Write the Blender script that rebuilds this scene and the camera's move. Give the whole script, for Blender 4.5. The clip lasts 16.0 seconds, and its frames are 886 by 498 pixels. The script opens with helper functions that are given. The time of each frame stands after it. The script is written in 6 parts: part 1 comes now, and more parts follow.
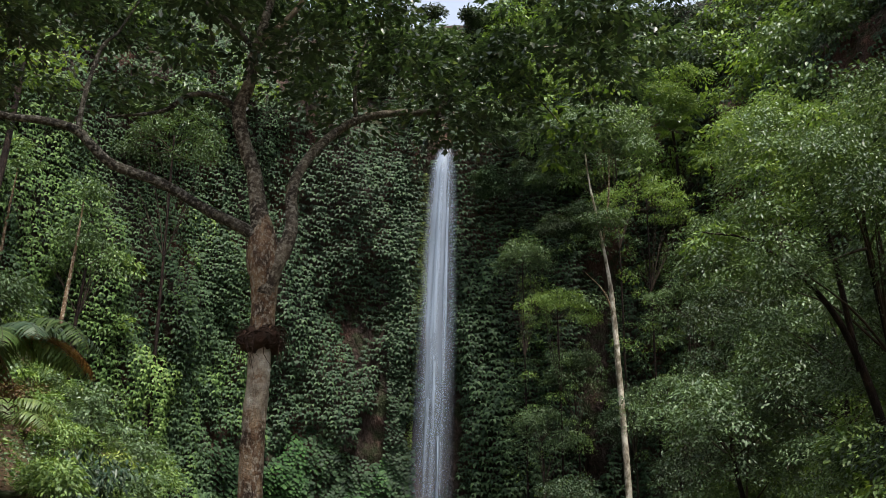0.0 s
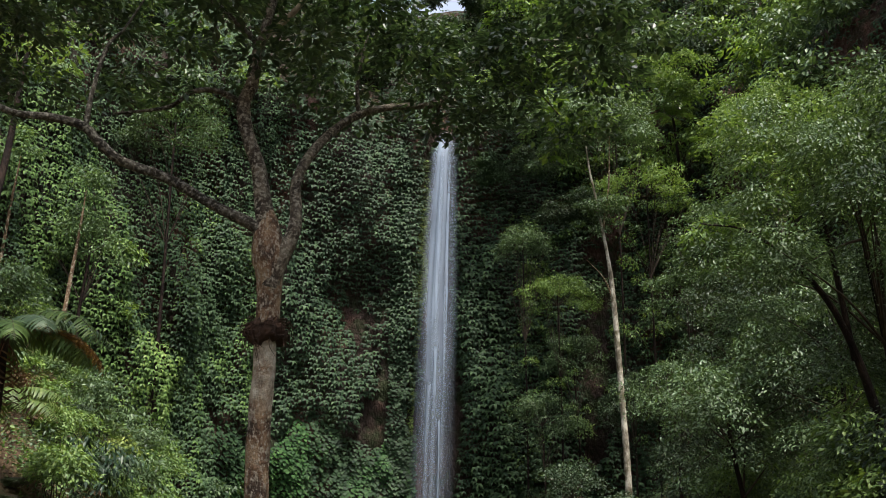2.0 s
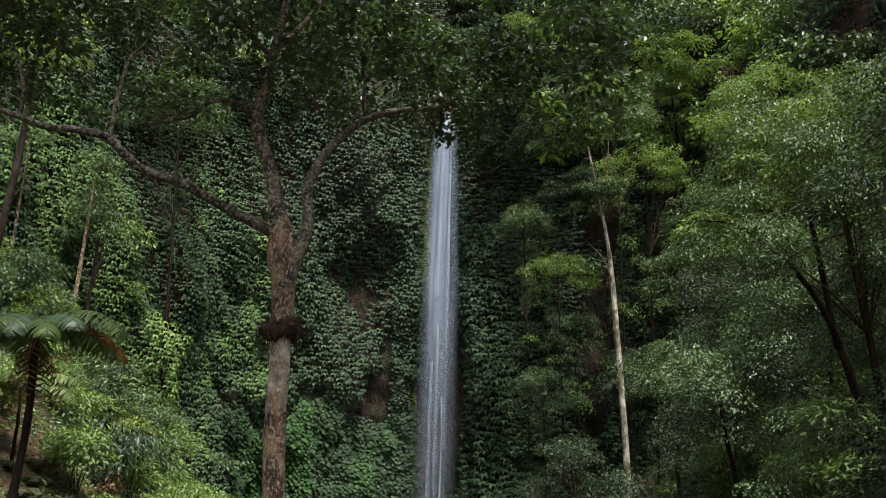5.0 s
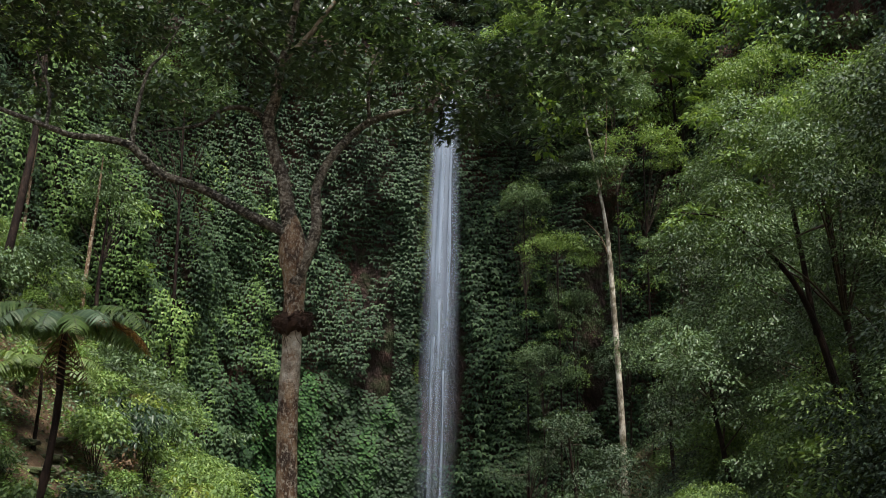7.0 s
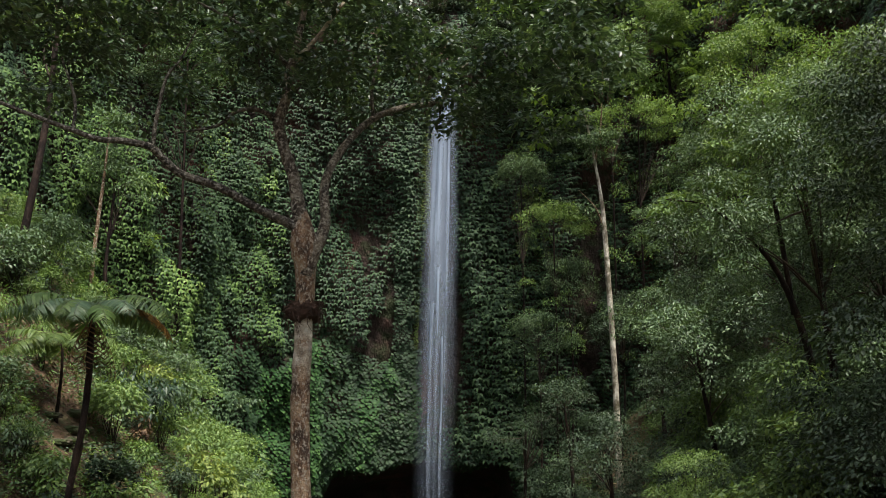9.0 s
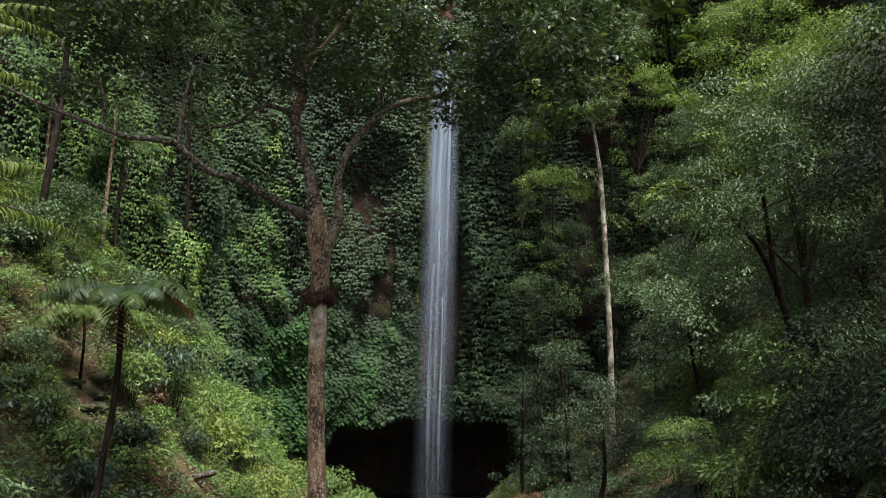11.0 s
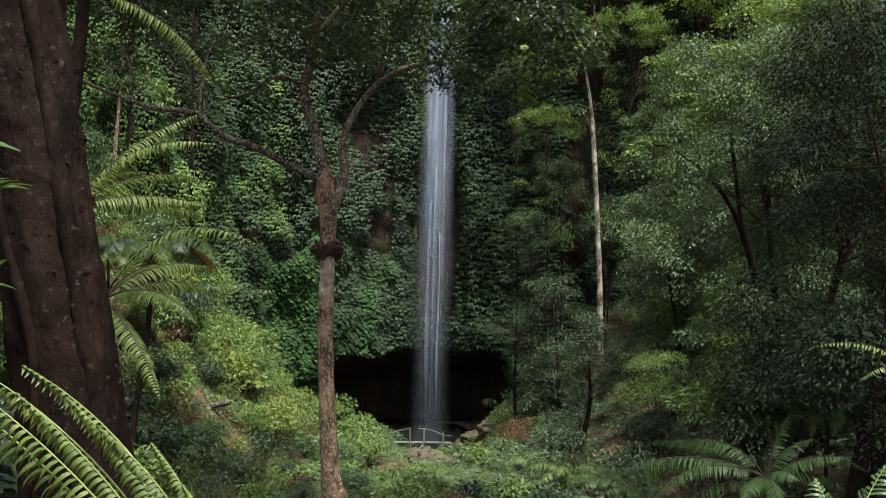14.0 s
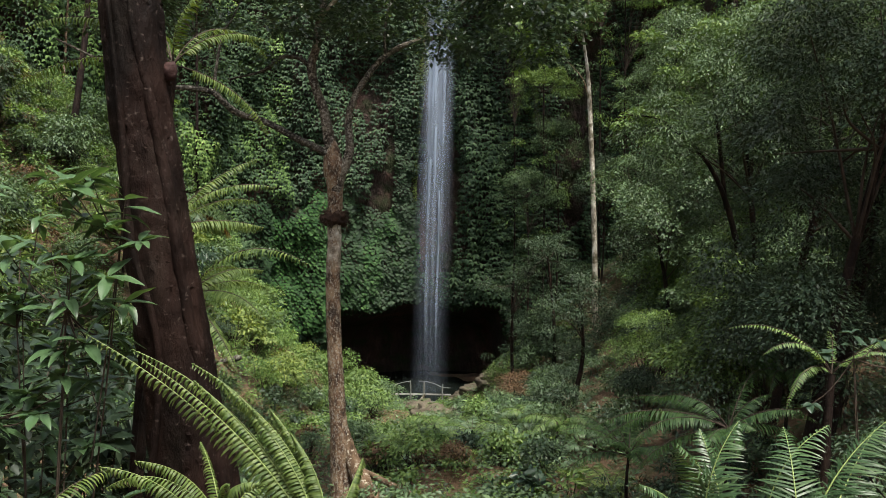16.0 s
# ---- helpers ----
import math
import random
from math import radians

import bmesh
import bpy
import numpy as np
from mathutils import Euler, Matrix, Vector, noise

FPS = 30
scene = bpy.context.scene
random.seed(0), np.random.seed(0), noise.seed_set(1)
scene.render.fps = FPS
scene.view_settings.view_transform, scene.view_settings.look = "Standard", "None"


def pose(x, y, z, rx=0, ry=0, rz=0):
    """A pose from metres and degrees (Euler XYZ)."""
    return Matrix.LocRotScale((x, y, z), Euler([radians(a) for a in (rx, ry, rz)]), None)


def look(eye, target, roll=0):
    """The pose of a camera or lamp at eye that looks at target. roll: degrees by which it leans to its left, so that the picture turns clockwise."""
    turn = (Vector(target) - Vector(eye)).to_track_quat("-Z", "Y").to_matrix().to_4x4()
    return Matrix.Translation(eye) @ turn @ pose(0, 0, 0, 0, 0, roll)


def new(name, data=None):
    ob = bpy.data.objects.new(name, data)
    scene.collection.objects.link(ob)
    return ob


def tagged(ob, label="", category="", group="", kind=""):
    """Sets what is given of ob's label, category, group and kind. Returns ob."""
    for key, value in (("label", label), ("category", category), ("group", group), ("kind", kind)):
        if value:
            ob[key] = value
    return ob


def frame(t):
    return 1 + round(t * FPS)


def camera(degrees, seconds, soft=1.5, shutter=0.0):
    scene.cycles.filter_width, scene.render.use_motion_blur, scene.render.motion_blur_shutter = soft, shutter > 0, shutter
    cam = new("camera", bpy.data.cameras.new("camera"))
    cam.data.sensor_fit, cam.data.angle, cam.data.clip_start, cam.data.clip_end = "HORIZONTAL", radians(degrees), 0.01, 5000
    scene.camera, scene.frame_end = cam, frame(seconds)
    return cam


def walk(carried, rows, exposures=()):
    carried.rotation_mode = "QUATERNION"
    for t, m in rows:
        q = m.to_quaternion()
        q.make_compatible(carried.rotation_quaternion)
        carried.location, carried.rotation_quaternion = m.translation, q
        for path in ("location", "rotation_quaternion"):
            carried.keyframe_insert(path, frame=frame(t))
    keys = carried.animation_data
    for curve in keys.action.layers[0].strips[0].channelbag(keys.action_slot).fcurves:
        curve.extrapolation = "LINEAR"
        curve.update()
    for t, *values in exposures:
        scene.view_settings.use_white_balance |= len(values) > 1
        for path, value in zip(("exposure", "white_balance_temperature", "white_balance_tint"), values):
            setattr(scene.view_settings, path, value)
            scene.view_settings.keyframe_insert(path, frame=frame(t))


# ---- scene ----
cam = camera(50.3, 16.0, soft=0.7)
PATH = [
    (0, (3.377, -48.459, 9.180), (3.274, -46.522, 9.667), 1.20),
    (0.5, (3.354, -48.535, 9.195), (3.252, -46.596, 9.674), 1.21),
    (1, (3.354, -48.593, 9.211), (3.251, -46.652, 9.681), 1.20),
    (1.5, (3.364, -48.646, 9.229), (3.261, -46.703, 9.691), 1.17),
    (2, (3.374, -48.708, 9.250), (3.270, -46.763, 9.704), 1.13),
    (2.5, (3.379, -48.787, 9.278), (3.274, -46.840, 9.724), 1.10),
    (3, (3.377, -48.892, 9.311), (3.272, -46.943, 9.749), 1.07),
    (3.5, (3.371, -49.029, 9.345), (3.266, -47.079, 9.774), 1.03),
    (4, (3.367, -49.196, 9.381), (3.262, -47.244, 9.801), 0.99),
    (4.5, (3.382, -49.375, 9.432), (3.276, -47.420, 9.839), 0.98),
    (5, (3.391, -49.587, 9.483), (3.284, -47.629, 9.878), 0.96),
    (5.5, (3.407, -49.823, 9.540), (3.299, -47.863, 9.921), 0.96),
    (6, (3.427, -50.068, 9.600), (3.318, -48.105, 9.966), 0.94),
    (6.5, (3.433, -50.320, 9.672), (3.323, -48.354, 10.023), 0.91),
    (7, (3.460, -50.576, 9.733), (3.350, -48.606, 10.064), 0.88),
    (7.5, (3.494, -50.839, 9.803), (3.384, -48.866, 10.114), 0.82),
    (8, (3.515, -51.116, 9.887), (3.406, -49.140, 10.177), 0.75),
    (8.5, (3.511, -51.412, 9.981), (3.403, -49.433, 10.250), 0.68),
    (9, (3.489, -51.721, 10.086), (3.383, -49.739, 10.332), 0.67),
    (9.5, (3.480, -52.018, 10.212), (3.375, -50.033, 10.433), 0.73),
    (10, (3.456, -52.316, 10.357), (3.352, -50.328, 10.553), 0.85),
    (10.5, (3.432, -52.609, 10.507), (3.329, -50.619, 10.675), 0.98),
    (11, (3.421, -52.902, 10.635), (3.319, -50.910, 10.777), 1.06),
    (11.5, (3.413, -53.212, 10.757), (3.313, -51.218, 10.872), 1.08),
    (12, (3.438, -53.493, 10.820), (3.338, -51.497, 10.910), 1.03),
    (12.5, (3.470, -53.790, 10.882), (3.371, -51.794, 10.946), 1.01),
    (13, (3.503, -54.121, 10.953), (3.405, -52.123, 10.991), 0.99),
    (13.5, (3.539, -54.478, 11.031), (3.443, -52.480, 11.043), 0.97),
    (14, (3.575, -54.839, 11.112), (3.479, -52.841, 11.098), 0.93),
    (14.5, (3.600, -55.181, 11.195), (3.505, -53.184, 11.155), 0.90),
    (15, (3.614, -55.506, 11.277), (3.519, -53.510, 11.213), 0.89),
    (15.5, (3.622, -55.831, 11.362), (3.528, -53.836, 11.273), 0.90),
    (16, (3.635, -56.169, 11.448), (3.542, -54.175, 11.334), 0.90),
]
EXPOSURE = [(0.0, 1.14), (16.0, 1.14)]
walk(cam, [(t, look(e, g, r)) for t, e, g, r in PATH], EXPOSURE)

# ---- light ----
SUN_ELEV, SUN_ROT = radians(70), radians(150)
world = bpy.data.worlds.new("sky")
scene.world = world
world.use_nodes = True
wn = world.node_tree.nodes
sky = wn.new("ShaderNodeTexSky")
sky.sky_type, sky.sun_disc = "NISHITA", False
sky.sun_elevation, sky.sun_rotation = SUN_ELEV, SUN_ROT
sky.air_density, sky.dust_density = 1.0, 4.0
wn["Background"].inputs["Strength"].default_value = 0.15
cloud = wn.new("ShaderNodeHueSaturation")
cloud.inputs["Saturation"].default_value = 0.55
world.node_tree.links.new(sky.outputs["Color"], cloud.inputs["Color"])
world.node_tree.links.new(cloud.outputs["Color"], wn["Background"].inputs["Color"])
sun_data = bpy.data.lights.new("sun", "SUN")
sun_data.energy, sun_data.angle, sun_data.color = 4.0, radians(12), (1.0, 0.95, 0.86)
sun = new("sun", sun_data)
sun_from = Vector((math.sin(SUN_ROT) * math.cos(SUN_ELEV), math.cos(SUN_ROT) * math.cos(SUN_ELEV), math.sin(SUN_ELEV)))
sun.matrix_world = look(sun_from * 80, (0, 0, 0))

# ---- small helpers ----


def mat_nodes(name):
    m = bpy.data.materials.new(name)
    m.use_nodes = True
    nt = m.node_tree
    return m, nt, nt.nodes["Principled BSDF"]


def node(nt, kind, **inputs):
    n = nt.nodes.new(kind)
    for k, v in inputs.items():
        n.inputs[k.replace("_", " ")].default_value = v
    return n


def ramp(nt, fac, stops):
    r = nt.nodes.new("ShaderNodeValToRGB")
    while len(r.color_ramp.elements) < len(stops):
        r.color_ramp.elements.new(0.5)
    for e, (p, c) in zip(r.color_ramp.elements, stops):
        e.position, e.color = p, (*c, 1)
    nt.links.new(fac, r.inputs["Fac"])
    return r.outputs["Color"]


def mix(nt, fac, a, b, how="MIX"):
    m = nt.nodes.new("ShaderNodeMix")
    m.data_type, m.blend_type = "RGBA", how
    for sock, v in ((m.inputs[0], fac), (m.inputs[6], a), (m.inputs[7], b)):
        if isinstance(v, (float, int)):
            sock.default_value = v
        elif isinstance(v, tuple):
            sock.default_value = (*v, 1)
        else:
            nt.links.new(v, sock)
    return m.outputs[2]


def noise_of(nt, scale, detail=4.0, rough=0.55, stretch=(1, 1, 1)):
    tc = nt.nodes.new("ShaderNodeTexCoord")
    mp = nt.nodes.new("ShaderNodeMapping")
    mp.inputs["Scale"].default_value = stretch
    nt.links.new(tc.outputs["Object"], mp.inputs["Vector"])
    n = node(nt, "ShaderNodeTexNoise", Scale=scale, Detail=detail, Roughness=rough)
    nt.links.new(mp.outputs["Vector"], n.inputs["Vector"])
    return n.outputs["Fac"]


def bump(nt, bsdf, height, strength=0.5, distance=0.05):
    b = node(nt, "ShaderNodeBump", Strength=strength, Distance=distance)
    nt.links.new(height, b.inputs["Height"])
    nt.links.new(b.outputs["Normal"], bsdf.inputs["Normal"])


def leaf_material(name, stops, rough=0.42, through_light=0.28, patch=0.35, patch_scale=0.5, patch_colour=(0.05, 0.06, 0.015), spec=0.32):
    """Foliage: every leaf its own tone, with larger patches of another tone."""
    m, nt, p = mat_nodes(name)
    geo = nt.nodes.new("ShaderNodeNewGeometry")
    colour = ramp(nt, geo.outputs["Random Per Island"], stops)
    big = noise_of(nt, patch_scale, 3.0)
    fac = nt.nodes.new("ShaderNodeMapRange")
    fac.inputs["From Min"].default_value, fac.inputs["From Max"].default_value = 0.45, 0.7
    fac.inputs["To Max"].default_value = patch
    nt.links.new(big, fac.inputs["Value"])
    colour = mix(nt, fac.outputs["Result"], colour, patch_colour)
    fine = noise_of(nt, 40.0, 2.0)
    colour = mix(nt, 0.25, colour, ramp(nt, fine, [(0.3, (0.4, 0.4, 0.4)), (0.7, (1, 1, 1))]), "MULTIPLY")
    nt.links.new(colour, p.inputs["Base Color"])
    p.inputs["Roughness"].default_value = rough + 0.06
    p.inputs["Specular IOR Level"].default_value = spec
    tr = nt.nodes.new("ShaderNodeBsdfTranslucent")
    warm = mix(nt, 1.0, colour, (1.3, 1.25, 0.55), "MULTIPLY")
    nt.links.new(warm, tr.inputs["Color"])
    ms = nt.nodes.new("ShaderNodeMixShader")
    ms.inputs["Fac"].default_value = through_light
    nt.links.new(p.outputs["BSDF"], ms.inputs[1])
    nt.links.new(tr.outputs["BSDF"], ms.inputs[2])
    nt.links.new(ms.outputs["Shader"], nt.nodes["Material Output"].inputs["Surface"])
    return m


def surface(name, stops, scale, stretch=(1, 1, 1), rough=0.85, fine=None, bump_strength=0.6, bump_distance=0.05, second=None, second_scale=3.0, second_range=(0.5, 0.62), spec=0.3):
    """Rock, soil or bark: one noise for tone, one finer for grain and relief, and patches of a second tone (moss, lichen)."""
    m, nt, p = mat_nodes(name)
    colour = ramp(nt, noise_of(nt, scale, 6.0, 0.6, stretch), stops)
    grain = noise_of(nt, fine or scale * 8, 5.0, 0.65, stretch)
    colour = mix(nt, 0.55, colour, ramp(nt, grain, [(0.25, (0.35, 0.35, 0.35)), (0.7, (1.1, 1.1, 1.1))]), "MULTIPLY")
    if second:
        f = nt.nodes.new("ShaderNodeMapRange")
        f.inputs["From Min"].default_value, f.inputs["From Max"].default_value = second_range
        nt.links.new(noise_of(nt, second_scale, 5.0, 0.65), f.inputs["Value"])
        colour = mix(nt, f.outputs["Result"], colour, second)
    nt.links.new(colour, p.inputs["Base Color"])
    p.inputs["Roughness"].default_value = rough
    p.inputs["Specular IOR Level"].default_value = spec
    bump(nt, p, grain, bump_strength, bump_distance)
    return m


# ---- materials ----
M_ROCK = surface("wet dark rock", [(0.32, (0.018, 0.014, 0.012)), (0.52, (0.040, 0.026, 0.021)), (0.7, (0.085, 0.040, 0.028))], 0.35, (1, 1, 0.45), 0.8, 3.2, 1.0, 0.5, (0.018, 0.024, 0.009), 0.9, (0.48, 0.62), spec=0.15)
M_SOIL = surface("forest soil", [(0.3, (0.045, 0.028, 0.016)), (0.5, (0.11, 0.068, 0.038)), (0.72, (0.21, 0.14, 0.08))], 0.9, (1, 1, 1), 0.95, 9.0, 1.0, 0.15, (0.045, 0.062, 0.018), 0.9, (0.52, 0.64))
M_BARK = surface("mottled brown bark", [(0.3, (0.05, 0.03, 0.017)), (0.5, (0.14, 0.088, 0.05)), (0.7, (0.26, 0.19, 0.125))], 6.0, (1, 1, 0.5), 0.9, 28.0, 1.0, 0.03, (0.40, 0.36, 0.28), 13.0, (0.55, 0.62))
M_BARK_LIMB = surface("grey mottled limb bark", [(0.34, (0.010, 0.0085, 0.006)), (0.5, (0.030, 0.025, 0.018)), (0.66, (0.075, 0.066, 0.05))], 6.0, (1, 1, 0.7), 0.9, 30.0, 1.0, 0.03, (0.22, 0.21, 0.175), 20.0, (0.48, 0.70))
def trunk_bark(ring):
    """Brown mottled bark that turns pale below the root collar."""
    m, nt, p = mat_nodes("brown and pale trunk bark")
    brown = ramp(nt, noise_of(nt, 6.0, 6.0, 0.6, (1, 1, 0.5)), [(0.38, (0.036, 0.019, 0.010)), (0.5, (0.130, 0.072, 0.037)), (0.62, (0.27, 0.185, 0.112))])
    pale = ramp(nt, noise_of(nt, 5.0, 6.0, 0.6, (1, 1, 1.2)), [(0.36, (0.18, 0.14, 0.10)), (0.5, (0.42, 0.37, 0.29)), (0.64, (0.62, 0.58, 0.5))])
    tc = nt.nodes.new("ShaderNodeTexCoord")
    sep = nt.nodes.new("ShaderNodeSeparateXYZ")
    nt.links.new(tc.outputs["Object"], sep.inputs["Vector"])
    wob = nt.nodes.new("ShaderNodeMath")
    wob.operation = "MULTIPLY_ADD"
    wob.inputs[1].default_value = 2.4
    nt.links.new(noise_of(nt, 3.0, 5.0), wob.inputs[0])
    nt.links.new(sep.outputs["Z"], wob.inputs[2])
    low, high = nt.nodes.new("ShaderNodeMapRange"), nt.nodes.new("ShaderNodeMapRange")
    low.inputs["From Min"].default_value, low.inputs["From Max"].default_value = ring + 0.25, ring + 0.95
    nt.links.new(wob.outputs[0], low.inputs["Value"])
    high.inputs["From Min"].default_value, high.inputs["From Max"].default_value = ring + 0.1, ring
    nt.links.new(sep.outputs["Z"], high.inputs["Value"])
    both = nt.nodes.new("ShaderNodeMath")
    both.operation = "MULTIPLY"
    nt.links.new(low.outputs["Result"], both.inputs[0])
    nt.links.new(high.outputs["Result"], both.inputs[1])
    colour = mix(nt, both.outputs[0], brown, pale)
    spots = nt.nodes.new("ShaderNodeMapRange")
    spots.inputs["From Min"].default_value, spots.inputs["From Max"].default_value = 0.5, 0.62
    spots.inputs["To Max"].default_value = 0.8
    nt.links.new(noise_of(nt, 24.0, 4.0, 0.6, (1, 1, 0.7)), spots.inputs["Value"])
    colour = mix(nt, spots.outputs["Result"], colour, (0.38, 0.34, 0.27))
    grain = noise_of(nt, 30.0, 5.0, 0.65, (1, 1, 0.5))
    colour = mix(nt, 0.5, colour, ramp(nt, grain, [(0.25, (0.35, 0.35, 0.35)), (0.7, (1.1, 1.1, 1.1))]), "MULTIPLY")
    nt.links.new(colour, p.inputs["Base Color"])
    p.inputs["Roughness"].default_value = 0.9
    rings = noise_of(nt, 14.0, 5.0, 0.65, (0.8, 0.8, 1.3))
    colour = mix(nt, 0.22, colour, ramp(nt, rings, [(0.35, (0.4, 0.4, 0.4)), (0.62, (1.15, 1.15, 1.15))]), "MULTIPLY")
    nt.links.new(colour, p.inputs["Base Color"])
    both_relief = nt.nodes.new("ShaderNodeMath")
    both_relief.operation = "ADD"
    nt.links.new(grain, both_relief.inputs[0])
    nt.links.new(rings, both_relief.inputs[1])
    bump(nt, p, both_relief.outputs[0], 1.0, 0.035)
    return m


M_LIMB = surface("brown limb bark with pale lichen", [(0.36, (0.018, 0.013, 0.009)), (0.5, (0.060, 0.046, 0.033)), (0.64, (0.16, 0.135, 0.10))], 6.0, (1, 1, 0.6), 0.9, 30.0, 1.0, 0.03, (0.31, 0.29, 0.235), 20.0, (0.47, 0.68))
M_BARK_PALE = surface("pale lichen bark", [(0.3, (0.16, 0.12, 0.08)), (0.5, (0.30, 0.25, 0.18)), (0.7, (0.46, 0.42, 0.34))], 5.0, (1, 1, 0.7), 0.85, 26.0, 0.8, 0.02, (0.14, 0.09, 0.05), 7.0, (0.58, 0.68))
M_BARK_WHITE = surface("whitish bark", [(0.38, (0.10, 0.085, 0.06)), (0.5, (0.27, 0.24, 0.19)), (0.62, (0.46, 0.43, 0.36))], 3.5, (1, 1, 0.5), 0.85, 14.0, 0.8, 0.03, (0.08, 0.07, 0.04), 2.0, (0.5, 0.62))
M_BARK_DARK = surface("dark wet bark", [(0.32, (0.005, 0.003, 0.0025)), (0.5, (0.015, 0.009, 0.007)), (0.66, (0.04, 0.025, 0.018))], 5.0, (1, 1, 0.4), 0.75, 30.0, 1.0, 0.03, (0.04, 0.03, 0.022), 10.0, (0.6, 0.68), spec=0.15)


def wet_bark():
    """Dark red-brown bark with a damp sheen and short pale cross flecks."""
    m, nt, p = mat_nodes("dark wet flaking bark")
    colour = ramp(nt, noise_of(nt, 3.5, 6.0, 0.65, (1, 1, 0.35)), [(0.38, (0.003, 0.0019, 0.0015)), (0.5, (0.0075, 0.0042, 0.0032)), (0.64, (0.017, 0.009, 0.0068))])
    flecks = nt.nodes.new("ShaderNodeMapRange")
    flecks.inputs["From Min"].default_value, flecks.inputs["From Max"].default_value = 0.62, 0.70
    flecks.inputs["To Max"].default_value = 0.55
    nt.links.new(noise_of(nt, 34.0, 3.0, 0.55, (1, 1, 1.3)), flecks.inputs["Value"])
    colour = mix(nt, flecks.outputs["Result"], colour, (0.085, 0.066, 0.056))
    lichen = nt.nodes.new("ShaderNodeMapRange")
    lichen.inputs["From Min"].default_value, lichen.inputs["From Max"].default_value = 0.58, 0.7
    lichen.inputs["To Max"].default_value = 0.25
    nt.links.new(noise_of(nt, 2.2, 5.0, 0.6, (1, 1, 0.5)), lichen.inputs["Value"])
    colour = mix(nt, lichen.outputs["Result"], colour, (0.020, 0.018, 0.013))
    nt.links.new(colour, p.inputs["Base Color"])
    gloss = nt.nodes.new("ShaderNodeMapRange")
    gloss.inputs["To Min"].default_value, gloss.inputs["To Max"].default_value = 0.45, 0.9
    nt.links.new(noise_of(nt, 9.0, 4.0, 0.6, (1, 1, 0.6)), gloss.inputs["Value"])
    nt.links.new(gloss.outputs["Result"], p.inputs["Roughness"])
    p.inputs["Specular IOR Level"].default_value = 0.07
    grain = noise_of(nt, 24.0, 6.0, 0.7, (1, 1, 0.45))
    bump(nt, p, grain, 1.0, 0.02)
    return m


M_BARK_WET = wet_bark()
M_TWIG = surface("twig bark", [(0.3, (0.02, 0.014, 0.01)), (0.7, (0.07, 0.05, 0.035))], 8.0, (1, 1, 0.4), 0.9, 40.0, 0.5, 0.01)
M_ROOT = surface("dark matted roots", [(0.3, (0.014, 0.008, 0.005)), (0.7, (0.06, 0.03, 0.018))], 8.0, (1, 1, 1), 0.9, 40.0, 0.5, 0.01)
M_DEAD = surface("brown dead fronds", [(0.3, (0.06, 0.028, 0.014)), (0.7, (0.19, 0.09, 0.035))], 6.0, (1, 1, 1), 0.9, 40.0, 0.4, 0.01)
M_BAMBOO = surface("weathered bamboo", [(0.3, (0.12, 0.115, 0.10)), (0.7, (0.27, 0.26, 0.235))], 4.0, (1, 1, 1), 0.7, 30.0, 0.4, 0.01)
M_STONE = surface("damp tan stone", [(0.3, (0.045, 0.037, 0.026)), (0.5, (0.105, 0.086, 0.060)), (0.7, (0.17, 0.142, 0.10))], 1.6, (1, 1, 1), 0.85, 12.0, 0.9, 0.08, (0.035, 0.048, 0.014), 1.8, (0.48, 0.58))

L_VINE = leaf_material("creeper leaves", [(0.0, (0.0160, 0.0330, 0.0178)), (0.5, (0.0258, 0.0500, 0.0240)), (0.85, (0.0377, 0.0681, 0.0314)), (1.0, (0.0568, 0.0953, 0.0425))], 0.5, 0.15, 0.45, 0.28, (0.0155, 0.0281, 0.0155), spec=0.13)
L_IVY = leaf_material("small ivy leaves", [(0.0, (0.0105, 0.0239, 0.0114)), (0.5, (0.0185, 0.0418, 0.0167)), (1.0, (0.0337, 0.0659, 0.0256))], 0.5, 0.15, 0.5, 0.35, (0.0138, 0.0300, 0.0156), spec=0.12)
L_IVY_FRESH = leaf_material("fresh ivy leaves", [(0.0, (0.017, 0.050, 0.014)), (0.5, (0.028, 0.074, 0.020)), (1.0, (0.048, 0.104, 0.028))], 0.5, 0.2, 0.45, 0.5, (0.016, 0.045, 0.014), spec=0.12)
L_IVY_PALE = leaf_material("grey green creeper leaves", [(0.0, (0.0291, 0.0551, 0.0282)), (0.5, (0.0443, 0.0802, 0.0371)), (1.0, (0.0719, 0.1185, 0.0521))], 0.5, 0.18, 0.4, 0.4, (0.0242, 0.0422, 0.0224), spec=0.13)
L_CREEP = leaf_material("fresh creeper leaves", [(0.0, (0.0400, 0.0784, 0.0239)), (0.5, (0.0634, 0.1147, 0.0329)), (1.0, (0.1023, 0.1682, 0.0478))], 0.5, 0.22, 0.4, 0.4, (0.0374, 0.0701, 0.0219), spec=0.13)
L_CROWN = leaf_material("glossy dark tree leaves", [(0.0, (0.0179, 0.0355, 0.0212)), (0.5, (0.0340, 0.0636, 0.0351)), (0.85, (0.0603, 0.1028, 0.0504)), (1.0, (0.1166, 0.1626, 0.0795))], 0.32, 0.32, 0.4, 0.4, (0.0194, 0.0293, 0.0185), spec=0.5)
L_DARK = leaf_material("dark forest leaves", [(0.0, (0.0152, 0.0302, 0.0172)), (0.6, (0.0321, 0.0562, 0.0301)), (1.0, (0.0660, 0.0961, 0.0529))], 0.38, 0.22, 0.5, 0.4, (0.0296, 0.0265, 0.0206), spec=0.18)
